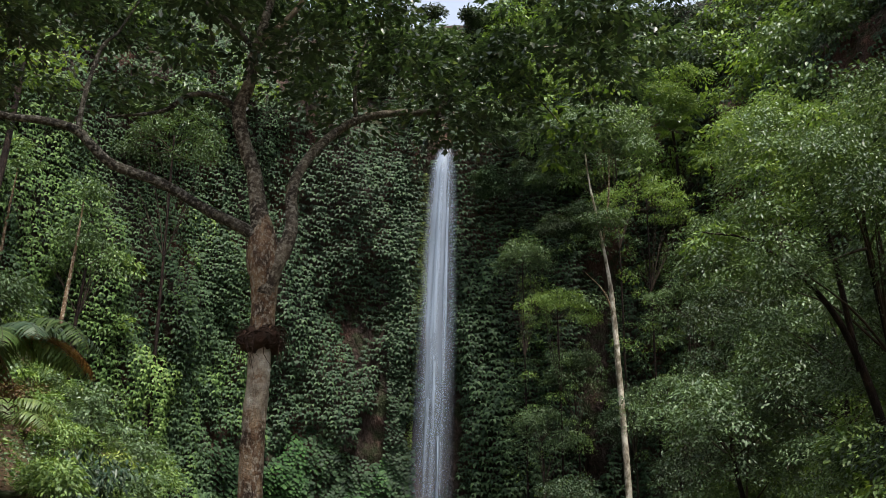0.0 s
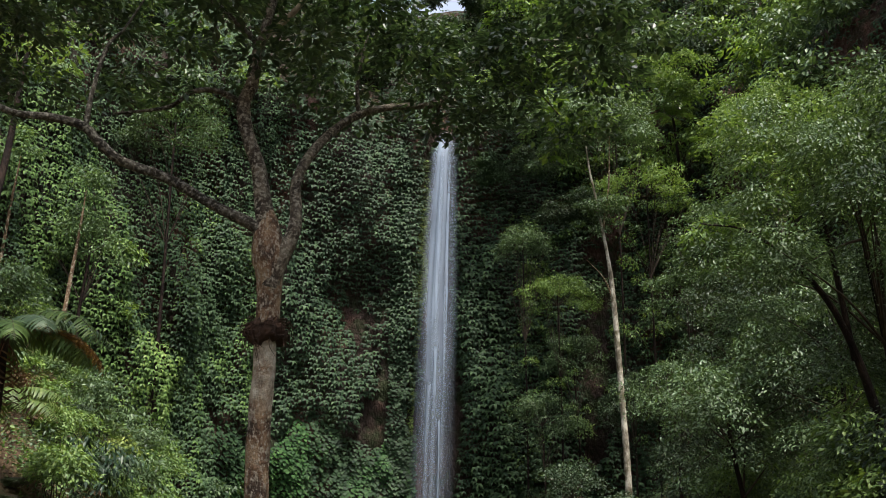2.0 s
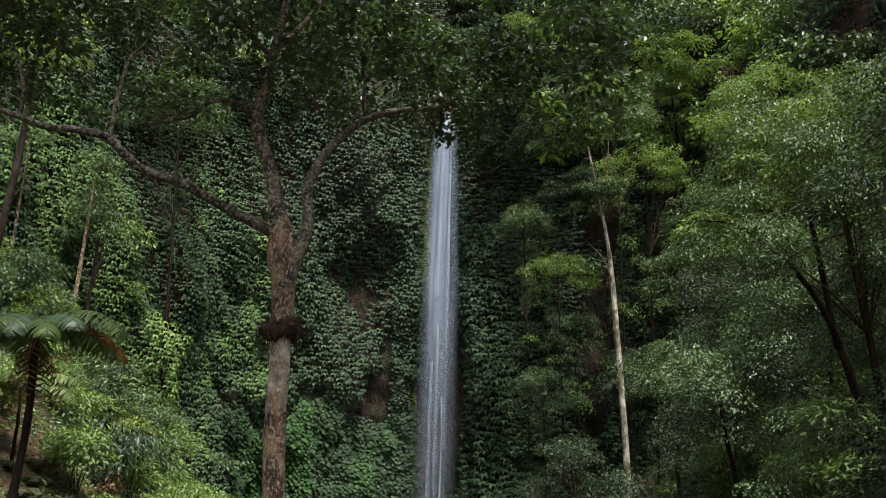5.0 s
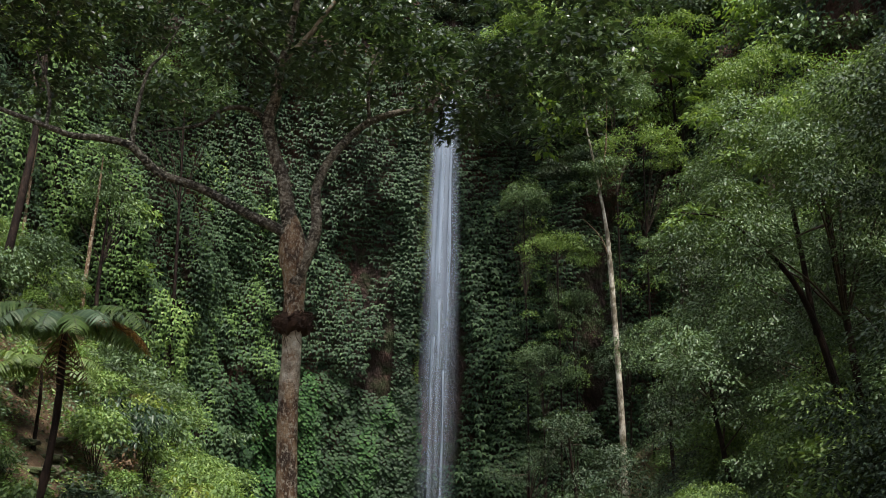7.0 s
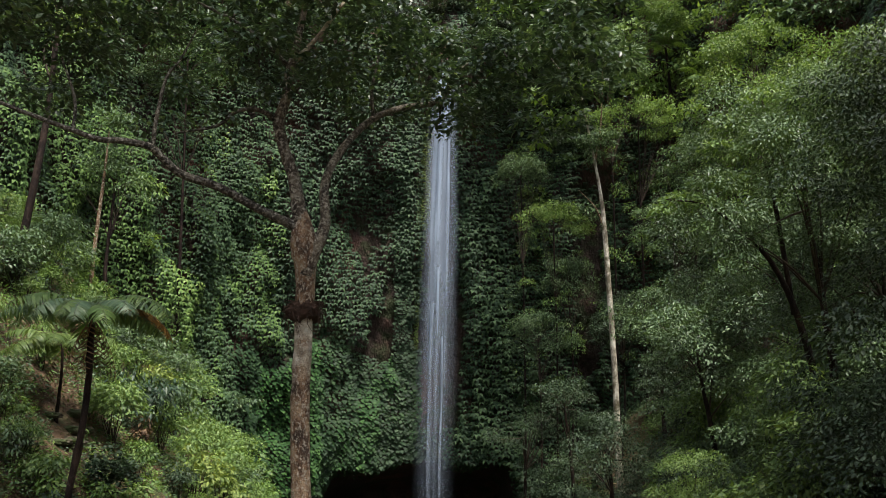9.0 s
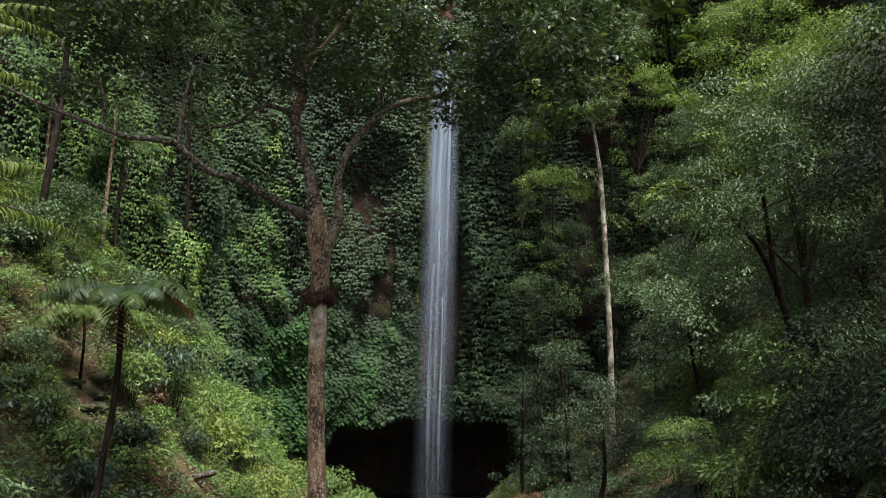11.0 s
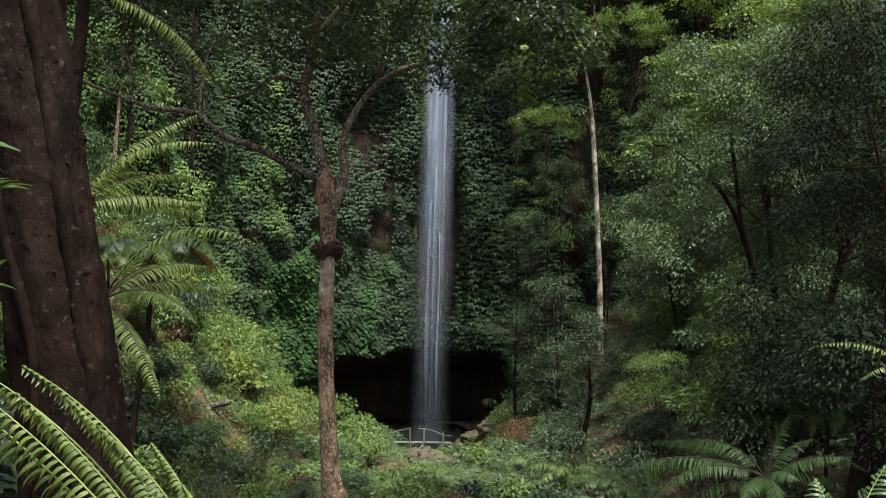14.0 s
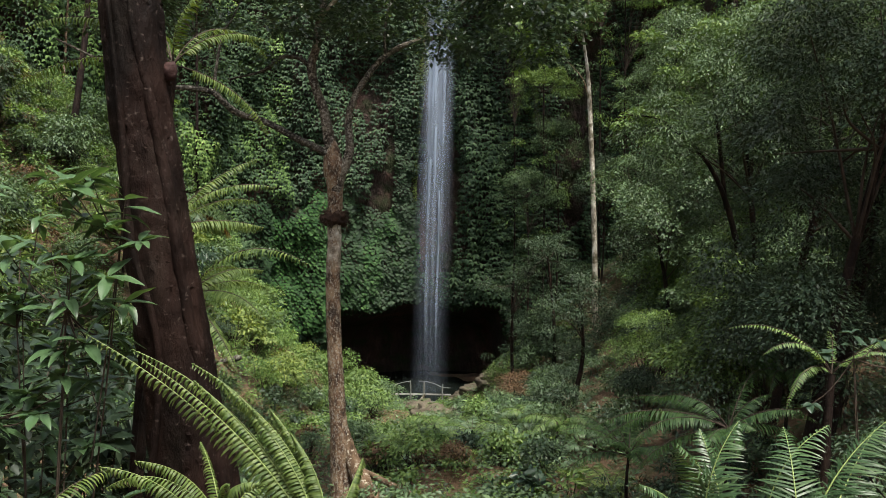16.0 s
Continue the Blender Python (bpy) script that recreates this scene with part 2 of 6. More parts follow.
L_MID = leaf_material("mid green forest leaves", [(0.0, (0.0352, 0.0618, 0.0321)), (0.5, (0.0651, 0.1132, 0.0498)), (1.0, (0.1189, 0.1813, 0.0822))], 0.38, 0.25, 0.4, 0.4, (0.0391, 0.0575, 0.0319))
L_LIGHT = leaf_material("fresh green leaves", [(0.0, (0.0587, 0.1041, 0.0296)), (0.5, (0.1012, 0.1731, 0.0491)), (1.0, (0.1879, 0.2671, 0.0773))], 0.42, 0.32, 0.35, 0.5, (0.0518, 0.0935, 0.0319))
L_YELLOW = leaf_material("yellow green leaves", [(0.0, (0.070, 0.112, 0.026)), (0.5, (0.130, 0.182, 0.042)), (1.0, (0.225, 0.275, 0.070))], 0.45, 0.35, 0.3, 0.6, (0.055, 0.100, 0.028))
L_BLUE = leaf_material("blue green glossy leaves", [(0.0, (0.0105, 0.0240, 0.0146)), (0.5, (0.0237, 0.0466, 0.0264)), (1.0, (0.0565, 0.0848, 0.0525))], 0.28, 0.2, 0.3, 0.6, (0.0105, 0.0239, 0.0132), spec=0.2)
L_HERB = leaf_material("undergrowth leaves", [(0.0, (0.0299, 0.0696, 0.0171)), (0.4, (0.0621, 0.1229, 0.0289)), (0.8, (0.1126, 0.1831, 0.0431)), (1.0, (0.1544, 0.1780, 0.0568))], 0.5, 0.3, 0.45, 0.6, (0.0521, 0.0667, 0.0236))
L_FERN = leaf_material("fern fronds", [(0.0, (0.052, 0.099, 0.028)), (0.5, (0.085, 0.148, 0.039)), (1.0, (0.136, 0.198, 0.058))], 0.45, 0.35, 0.3, 1.5, (0.056, 0.099, 0.026))
L_FERN_NEAR = leaf_material("bright fern fronds", [(0.0, (0.050, 0.086, 0.020)), (0.5, (0.088, 0.132, 0.032)), (1.0, (0.140, 0.185, 0.050))], 0.42, 0.32, 0.5, 2.5, (0.05, 0.085, 0.022), spec=0.25)
L_FERN_SHADE = leaf_material("shade fern fronds", [(0.0, (0.026, 0.062, 0.020)), (0.5, (0.048, 0.10, 0.030)), (1.0, (0.085, 0.15, 0.046))], 0.42, 0.35, 0.3, 1.5, (0.03, 0.062, 0.02))
L_FERN_COMB = leaf_material("glossy comb fern fronds", [(0.0, (0.028, 0.062, 0.024)), (0.5, (0.044, 0.086, 0.032)), (1.0, (0.074, 0.122, 0.048))], 0.34, 0.25, 0.4, 2.0, (0.026, 0.054, 0.022), spec=0.3)
L_LIME = leaf_material("young lime green leaves", [(0.0, (0.0668, 0.1283, 0.0314)), (0.5, (0.1132, 0.1963, 0.0460)), (1.0, (0.1915, 0.2762, 0.0706))], 0.45, 0.32, 0.35, 0.5, (0.0521, 0.0992, 0.0290))
L_FERN_PALE = leaf_material("pale silvery fern fronds", [(0.0, (0.057, 0.110, 0.059)), (0.5, (0.102, 0.160, 0.088)), (1.0, (0.159, 0.219, 0.130))], 0.4, 0.3, 0.3, 1.5, (0.057, 0.089, 0.036))
L_RUST = leaf_material("rusty withering fronds", [(0.0, (0.12, 0.05, 0.015)), (0.5, (0.22, 0.10, 0.03)), (1.0, (0.34, 0.20, 0.05))], 0.7, 0.35, 0.3, 1.0, (0.10, 0.11, 0.02))
L_BROWN = leaf_material("dry brown leaves", [(0.0, (0.045, 0.027, 0.016)), (0.5, (0.095, 0.058, 0.032)), (1.0, (0.165, 0.105, 0.055))], 0.7, 0.25, 0.3, 1.0, (0.036, 0.022, 0.015))
L_MOSS = leaf_material("yellow moss", [(0.0, (0.05, 0.088, 0.016)), (1.0, (0.135, 0.17, 0.036))], 0.8, 0.1, 0.5, 0.6, (0.03, 0.045, 0.014))


def water_material(name, streak_scale, low, high, seed):
    """Falling water: white strands with gaps between them."""
    m, nt, p = mat_nodes(name)
    tc = nt.nodes.new("ShaderNodeTexCoord")
    mp = nt.nodes.new("ShaderNodeMapping")
    mp.inputs["Location"].default_value = (seed, 0, seed * 3)
    mp.inputs["Scale"].default_value = (1, 0.25, 0.03)
    nt.links.new(tc.outputs["Object"], mp.inputs["Vector"])
    n1 = node(nt, "ShaderNodeTexNoise", Scale=streak_scale, Detail=1.5, Roughness=0.45)
    nt.links.new(mp.outputs["Vector"], n1.inputs["Vector"])
    broad = noise_of(nt, 0.32, 2.0, 0.5, (1.6, 0.3, 0.5))
    add = nt.nodes.new("ShaderNodeMath")
    add.operation = "MULTIPLY_ADD"
    add.inputs[1].default_value = 0.55
    nt.links.new(broad, add.inputs[0])
    nt.links.new(n1.outputs["Fac"], add.inputs[2])
    uv = nt.nodes.new("ShaderNodeUVMap")
    sep = nt.nodes.new("ShaderNodeSeparateXYZ")
    nt.links.new(uv.outputs["UV"], sep.inputs["Vector"])
    edge = nt.nodes.new("ShaderNodeMath")
    edge.operation = "PINGPONG"
    edge.inputs[1].default_value = 0.5
    nt.links.new(sep.outputs["X"], edge.inputs[0])
    soft = nt.nodes.new("ShaderNodeMapRange")
    soft.interpolation_type = "SMOOTHSTEP"
    soft.inputs["From Max"].default_value = 0.34
    nt.links.new(edge.outputs[0], soft.inputs["Value"])
    f = nt.nodes.new("ShaderNodeMapRange")
    f.inputs["From Min"].default_value, f.inputs["From Max"].default_value = low, high
    f.inputs["To Max"].default_value = 0.95
    nt.links.new(add.outputs[0], f.inputs["Value"])
    mul = nt.nodes.new("ShaderNodeMath")
    mul.operation = "MULTIPLY"
    nt.links.new(f.outputs["Result"], mul.inputs[0])
    nt.links.new(soft.outputs["Result"], mul.inputs[1])
    mul2 = nt.nodes.new("ShaderNodeMath")
    mul2.operation = "MULTIPLY"
    nt.links.new(mul.outputs[0], mul2.inputs[0])
    nt.links.new(sep.outputs["Y"], mul2.inputs[1])
    p.inputs["Base Color"].default_value = (0.25, 0.305, 0.39, 1)
    p.inputs["Roughness"].default_value = 0.35
    nt.links.new(mul2.outputs[0], p.inputs["Alpha"])
    return m


W_SHEET = water_material("falling water", 1.5, 0.38, 0.98, 0.0)
W_STRAND = water_material("white water strand", 2.6, 0.42, 0.95, 4.0)


# ---- mesh helpers ----
def mesh_data(name, verts, faces, material, smooth=True, uv=None):
    """A mesh from arrays; faces is (n, 3) or (n, 4)."""
    verts, faces = np.asarray(verts, np.float32), np.asarray(faces, np.int32)
    me = bpy.data.meshes.new(name)
    k = faces.shape[1]
    me.vertices.add(len(verts))
    me.vertices.foreach_set("co", verts.ravel())
    me.loops.add(faces.size)
    me.loops.foreach_set("vertex_index", faces.ravel())
    me.polygons.add(len(faces))
    me.polygons.foreach_set("loop_start", np.arange(0, faces.size, k, dtype=np.int32))
    me.polygons.foreach_set("loop_total", np.full(len(faces), k, np.int32))
    me.polygons.foreach_set("use_smooth", np.full(len(faces), smooth))
    if uv is not None:
        layer = me.uv_layers.new(name="UVMap")
        layer.data.foreach_set("uv", np.asarray(uv, np.float32)[faces.ravel()].ravel())
    me.update()
    me.validate()
    me.materials.append(material)
    return me


def thing(name, loc, label, category, group="", kind=""):
    ob = new(name)
    ob.location = loc
    ob.empty_display_size = 0.2
    return tagged(ob, label, category, group, kind)


def part(name, me, parent, label="", kind=""):
    """Links a mesh, in its parent's own coordinates, as one part."""
    ob = new(name, me)
    ob.parent = parent
    return tagged(ob, label, kind=kind)


def unit(v):
    return v / np.maximum(np.linalg.norm(v, axis=-1, keepdims=True), 1e-9)


LEAF = (np.array([(0, 0, 0), (0.45, 0.5, 0.13), (1, 0, -0.1), (0.45, -0.5, 0.13)]), np.array([(0, 2, 1), (0, 3, 2)]))


def leaf_mesh(name, at, tips, up, length, width, material, shape=LEAF):
    """Many leaves in one mesh: at = stalk ends, tips = directions of the midribs, up = rough facing."""
    t = unit(tips)
    s = unit(np.cross(up, t))
    n = np.cross(t, s)
    tv, tf = shape
    v = (at[:, None, :] + tv[None, :, 0, None] * (t * length[:, None])[:, None, :]
         + tv[None, :, 1, None] * (s * width[:, None])[:, None, :] + tv[None, :, 2, None] * (n * width[:, None])[:, None, :])
    f = tf[None] + (np.arange(len(at)) * len(tv))[:, None, None]
    return mesh_data(name, v.reshape(-1, 3), f.reshape(-1, 3), material)


def tube_arrays(points, radii, sides=8, rough=0.0, flute=0.0, seed=0):
    """A tapered round limb along points, with an uneven skin."""
    p, r = np.asarray(points, float), np.asarray(radii, float)
    n = len(p)
    d = unit(np.gradient(p, axis=0))
    ref = np.array((1.0, 0.13, 0.0)) if abs(d[0][2]) > 0.6 else np.array((0.0, 0.1, 1.0))
    a = unit(np.cross(d, ref))
    b = np.cross(d, a)
    ang = np.linspace(0, 2 * np.pi, sides, endpoint=False)
    g = np.random.default_rng(seed)
    wob = 1 + rough * g.normal(size=(n, sides)) + flute * np.sin(ang * 3 + seed)[None] + flute * 0.6 * np.sin(ang * 5 + seed * 2)[None]
    ring = (np.cos(ang)[None, :, None] * a[:, None] + np.sin(ang)[None, :, None] * b[:, None]) * (r[:, None] * wob)[..., None]
    v = (p[:, None] + ring).reshape(-1, 3)
    i = np.arange(n - 1)[:, None] * sides
    j = np.arange(sides)[None]
    k = (j + 1) % sides
    f = np.stack([i + j, i + k, i + sides + k, i + sides + j], -1).reshape(-1, 4)
    return v, f


def spline(points, per=6):
    """Catmull-Rom through points of any width (columns)."""
    p = np.asarray(points, float)
    p = np.vstack([2 * p[0] - p[1], p, 2 * p[-1] - p[-2]])
    out = []
    for i in range(1, len(p) - 2):
        for u in np.linspace(0, 1, per, endpoint=False):
            out.append(0.5 * (2 * p[i] + (p[i + 1] - p[i - 1]) * u + (2 * p[i - 1] - 5 * p[i] + 4 * p[i + 1] - p[i + 2]) * u * u
                              + (3 * p[i] - p[i - 1] - 3 * p[i + 1] + p[i + 2]) * u ** 3))
    out.append(p[-2])
    return np.array(out)


def limb(name, rows, material, parent, origin, sides=10, rough=0.03, flute=0.0, per=6, seed=0, label=""):
    """A limb as a part; rows of x, y, z, radius in the world."""
    s = spline(rows, per)
    v, f = tube_arrays(s[:, :3] - np.array(origin), np.maximum(s[:, 3], 0.003), sides, rough, flute, seed)
    return part(name, mesh_data(name, v, f, material), parent, label)


def joined_tubes(name, list_of_rows, material, sides=5, per=3, rough=0.0):
    vs, fs, base = [], [], 0
    for rows in list_of_rows:
        s = spline(rows, per)
        v, f = tube_arrays(s[:, :3], np.maximum(s[:, 3], 0.002), sides, rough)
        vs.append(v)
        fs.append(f + base)
        base += len(v)
    return mesh_data(name, np.vstack(vs), np.vstack(fs), material)


def smoothstep(a, b, x):
    u = np.clip((x - a) / (b - a), 0, 1)
    return u * u * (3 - 2 * u)


def value_noise(p, seed=0):
    """Smooth noise in -1..1 for arrays of points."""
    p = np.asarray(p, float)
    i = np.floor(p).astype(np.int64)
    f = p - i
    f = f * f * (3 - 2 * f)

    def h(ix):
        n = ix[..., 0] * 374761393 + ix[..., 1] * 668265263 + ix[..., 2] * 2147483647 + seed * 974711
        n = (n ^ (n >> 13)) * 1274126177
        n = n ^ (n >> 16)
        return (n & 0xFFFF) / 32767.5 - 1.0
    r = 0
    for dx in (0, 1):
        for dy in (0, 1):
            for dz in (0, 1):
                w = (f[..., 0] if dx else 1 - f[..., 0]) * (f[..., 1] if dy else 1 - f[..., 1]) * (f[..., 2] if dz else 1 - f[..., 2])
                r = r + w * h(i + np.array((dx, dy, dz)))
    return r


def fractal(p, seed=0, octaves=4):
    r, a = 0, 1.0
    p = np.asarray(p, float)
    for o in range(octaves):
        r = r + a * value_noise(p * 2 ** o, seed + o)
        a *= 0.5
    return r


# ---- the lie of the land ----
FLOOR_Y = [-400, -120, -75, -62, -56, -50, -45, -36, -27, -15, -8, -2, 3, 12]
FLOOR_Z = [60, 30, 14, 10.4, 9.3, 8.1, 6.9, 4.85, 3.9, 1.7, 0.0, -1.0, -1.3, -1.4]
PLAN = spline([(-60, -120), (-34, -62), (-22, -34), (-16.5, -18), (-13.5, -8), (-10, -1), (-6, 2.6), (-2.2, 4.6), (0.6, 5.2), (3, 4.7),
               (7, 4.2), (11, 2.5), (14.5, -3), (18, -12), (23, -28), (36, -58), (62, -120)], 14)


def plan_distance(x, y):
    """Metres outside (+) or inside (-) the foot line of the cliff."""
    q = np.stack([x, y], -1).reshape(-1, 2)
    best, side = np.full(len(q), 1e9), np.zeros(len(q))
    for a, b in zip(PLAN[:-1], PLAN[1:]):
        d = b - a
        u = np.clip(((q - a) @ d) / (d @ d), 0, 1)
        w = q - (a + u[:, None] * d)
        dist = np.hypot(w[:, 0], w[:, 1])
        s = d[0] * w[:, 1] - d[1] * w[:, 0]
        near = dist < best
        best[near], side[near] = dist[near], np.sign(s[near])
    return (best * side).reshape(np.shape(x))


def valley(x, y):
    """Height of the valley floor and its two banks."""
    x, y = np.asarray(x, float), np.asarray(y, float)
    z = np.interp(y, FLOOR_Y, FLOOR_Z)
    left_foot = np.interp(y, [-60, -50, -40, -30, -15, -6, 3], [-1.0, -1.0, -1.2, -1.8, -2.0, -5.0, -7.0])
    left_rise = np.interp(y, [-60, -45, -36, -26, -14, -4, 4], [0.35, 0.45, 0.75, 1.15, 1.1, 0.9, 0.4])
    u = np.maximum(left_foot - x, 0)
    z = z + left_rise * (np.sqrt(u * u + 0.8) - 0.894) * 1.0
    right_foot = np.interp(y, [-60, -50, -36, -20, -12, -8, -4, 0, 4], [6.0, 6.0, 5.5, 5.0, 3.8, 2.6, 1.2, 1.2, 2.5])
    right_rise = np.interp(y, [-60, -45, -30, -12, -8, -3, 1, 4], [0.25, 0.35, 0.6, 0.6, 0.72, 1.0, 1.0, 0.4])
    v = np.maximum(x - right_foot, 0)
    z = z + right_rise * (np.sqrt(v * v + 0.8) - 0.894)
    p = np.stack([x * 0.35, y * 0.35, x * 0], -1)
    return z + 0.35 * fractal(p, 3, 3) * smoothstep(0.4, 3.0, np.hypot(x, y))


def ground_height(x, y):
    d = plan_distance(x, y)
    out = 30 + 0.55 * np.clip(d, 0, 40) + 4 * fractal(np.stack([x * 0.05, y * 0.05, x * 0], -1), 9, 3)
    notch = np.exp(-((x - 0.4) / 3.0) ** 2) * (y > 0)
    out = out - notch * 3.5
    hollow = 12.0 * np.exp(-((x + 0.7) / 6.5) ** 2) * (y > 0)
    k = smoothstep(1.5, 7.0, d - hollow)
    return valley(x, y) * (1 - k) + out * k


def build_ground():
    def axis(c, fine, step, far):
        a = np.arange(-fine, fine + 1e-6, step)
        e = step
        right = [fine]
        while right[-1] < far:
            e *= 1.22
            right.append(right[-1] + e)
        right = np.array(right[1:])
        return c + np.concatenate([-right[::-1], a, right])
    xs, ys = axis(1.0, 17, 0.3, 900), axis(-26.0, 34, 0.3, 900)
    X, Y = np.meshgrid(xs, ys)
    Z = ground_height(X, Y)
    n, m = X.shape
    i = np.arange(n - 1)[:, None] * m + np.arange(m - 1)[None]
    f = np.stack([i, i + 1, i + m + 1, i + m], -1).reshape(-1, 4)
    me = mesh_data("ground", np.stack([X, Y, Z], -1).reshape(-1, 3), f, M_SOIL)
    return tagged(new("ground", me), "brown forest soil of a steep valley with mossy patches", "ground", kind="structure")


build_ground()


def ground_at(x, y):
    return float(ground_height(np.array([x]), np.array([y]))[0])


def seen_ground(x, y, margin=1.6):
    """The stretch of the plan that the valley opens to."""
    return np.abs(np.asarray(x) - 3.5) < 0.5 * (np.asarray(y) + 56.2) + margin


# ---- the cliff ----
def cliff_grid(us, zs):
    """Points and inward normals of the rock face, u along the foot line (0 to 1), z up."""
    seg = np.concatenate([[0], np.cumsum(np.hypot(*np.diff(PLAN, axis=0).T))])
    seg /= seg[-1]
    px, py = np.interp(us, seg, PLAN[:, 0]), np.interp(us, seg, PLAN[:, 1])
    e = 0.004
    tx = np.interp(us + e, seg, PLAN[:, 0]) - np.interp(us - e, seg, PLAN[:, 0])
    ty = np.interp(us + e, seg, PLAN[:, 1]) - np.interp(us - e, seg, PLAN[:, 1])
    ln = np.hypot(tx, ty)
    nx, ny = ty / ln, -tx / ln
    q = np.stack([px, py, zs], -1)
    off = 1.0 * fractal(q * np.array((0.16, 0.16, 0.12)), 21, 2) + 0.5 * fractal(q * np.array((0.5, 0.5, 0.3)), 22, 4)
    off = off + 0.16 * fractal(q * np.array((1.7, 1.7, 1.1)), 23, 3)
    off = off * smoothstep(0.3, 2.5, np.abs(px - 0.3) + np.maximum(zs - 30, 0))
    back = 0.62 * np.maximum(zs - 29, 0) + 14.0 * np.maximum(zs - 40, 0) + 0.10 * np.maximum(zs - 6, 0) * smoothstep(9, 15, np.abs(px))
    cave = smoothstep(6.1, 3.4, np.abs(px + 0.6)) * smoothstep(4.7, 2.3, zs + 0.5 * value_noise(q * 0.5, 4)) * (py > 0)
    bare = np.exp(-(((px + 5.2) / 2.4) ** 2 + ((zs - 19.0) / 3.0) ** 2)) * (py > 0)
    lip = np.exp(-((px - 0.5) / 1.6) ** 2) * smoothstep(24, 29, zs) * (py > 0)
    k = off - back - 5.0 * cave - 0.4 * bare + 1.2 * lip
    return np.stack([px + nx * k, py + ny * k, zs], -1), np.stack([nx, ny, 0 * nx], -1), px, py, cave


def build_cliff():
    u = np.concatenate([np.linspace(0, 0.33, 40, endpoint=False), np.linspace(0.33, 0.66, 420, endpoint=False), np.linspace(0.66, 1, 41)])
    z = np.concatenate([np.linspace(-3, 32, 150), np.linspace(32.6, 40, 20), [40.4, 41, 42]])
    U, Z = np.meshgrid(u, z)
    p, _, _, _, _ = cliff_grid(U, Z)
    n, m = U.shape
    i = np.arange(n - 1)[:, None] * m + np.arange(m - 1)[None]
    f = np.stack([i, i + 1, i + m + 1, i + m], -1).reshape(-1, 4)
    return tagged(new("cliff", mesh_data("cliff", p.reshape(-1, 3), f, M_ROCK)), "dark wet rock face with reddish bare patches and an overhung hollow", "cliff", kind="structure")


build_cliff()


def leaf_fan(angles, wide, droop):
    """Leaflets that spread from one stalk and bend down at their tips."""
    v, f = [], []
    for a in angles:
        d, p = np.array((math.cos(a), math.sin(a))), np.array((-math.sin(a), math.cos(a)))
        k = len(v)
        for u, w, h in ((0.06, 0, 0), (0.42, 0.5, 0.02), (0.42, -0.5, 0.02), (0.76, 0.36, -0.3 * droop), (0.76, -0.36, -0.3 * droop), (1.0, 0, -droop)):
            q = d * u + p * w * wide
            v.append((q[0], q[1], h))
        f += [(k, k + 2, k + 1), (k + 1, k + 2, k + 4), (k + 1, k + 4, k + 3), (k + 3, k + 4, k + 5)]
    return np.array(v), np.array(f)


FAN = leaf_fan((-1.1, 0.0, 1.1), 0.5, 0.5)
HEART = (np.array([(0, 0, 0.0), (0.3, 0.56, -0.04), (0.3, -0.56, -0.04), (1.0, 0, -0.3)]), np.array([(0, 2, 3), (0, 3, 1)]))
PLAN_LENGTH = float(np.hypot(*np.diff(PLAN, axis=0).T).sum())


def plant_cliff(name, across, rise, size, z_range, keep, material, label, seed=1, out=0.6, u_range=(0.34, 0.66), shape=FAN, category="creeper", cave_most=0.05, calm=0.12, tilt=0.75, folds=0.55, long=0.09):
    """Creepers in overlapping rows on the rock face, in hanging folds; keep(x, y, z) is how well they cover it."""
    g = np.random.default_rng(seed)
    us = np.arange(u_range[0], u_range[1], across / PLAN_LENGTH)
    zs = np.arange(z_range[0], z_range[1], rise)
    U, Z = np.meshgrid(us, zs)
    U = U + (np.arange(len(zs)) % 2)[:, None] * 0.5 * across / PLAN_LENGTH
    u = (U + g.normal(0, 0.22, U.shape) * across / PLAN_LENGTH).ravel()
    z = (Z + g.normal(0, 0.25, U.shape) * rise).ravel()
    p, n, px, py, cave = cliff_grid(u, z)
    q = np.stack([px, py, z], -1)
    fold = fractal(q * np.array((folds, folds, long)), seed + 40, 3) + 0.45 * fractal(q * np.array((1.1, 1.1, 0.5)), seed + 41, 2)
    cover = fold + keep(px, py, z)
    ok = (g.uniform(-0.16, 0.16, len(u)) < cover) & (cave < cave_most) & seen_ground(p[:, 0], p[:, 1]) 
    p, n, cover = p[ok], n[ok], cover[ok]
    c = len(p)
    at = p + n * (out * np.clip(cover, 0, 1.1) ** 0.7 + g.uniform(0.0, 0.06, c))[:, None]
    turn = g.normal(0, calm * 2.0, c)[:, None] * np.stack([-n[:, 1], n[:, 0], 0 * n[:, 0]], -1)
    tips = n * tilt + turn + np.array((0, 0, -0.62)) + g.normal(0, calm, (c, 3))
    up = n * 0.6 + np.array((0, 0, 0.75)) + g.normal(0, calm * 0.6, (c, 3))
    ln = size * g.uniform(0.7, 1.25, c)
    return tagged(new(name, leaf_mesh(name, at, tips, up, ln, ln, material, shape)), label, category, kind="stuff")


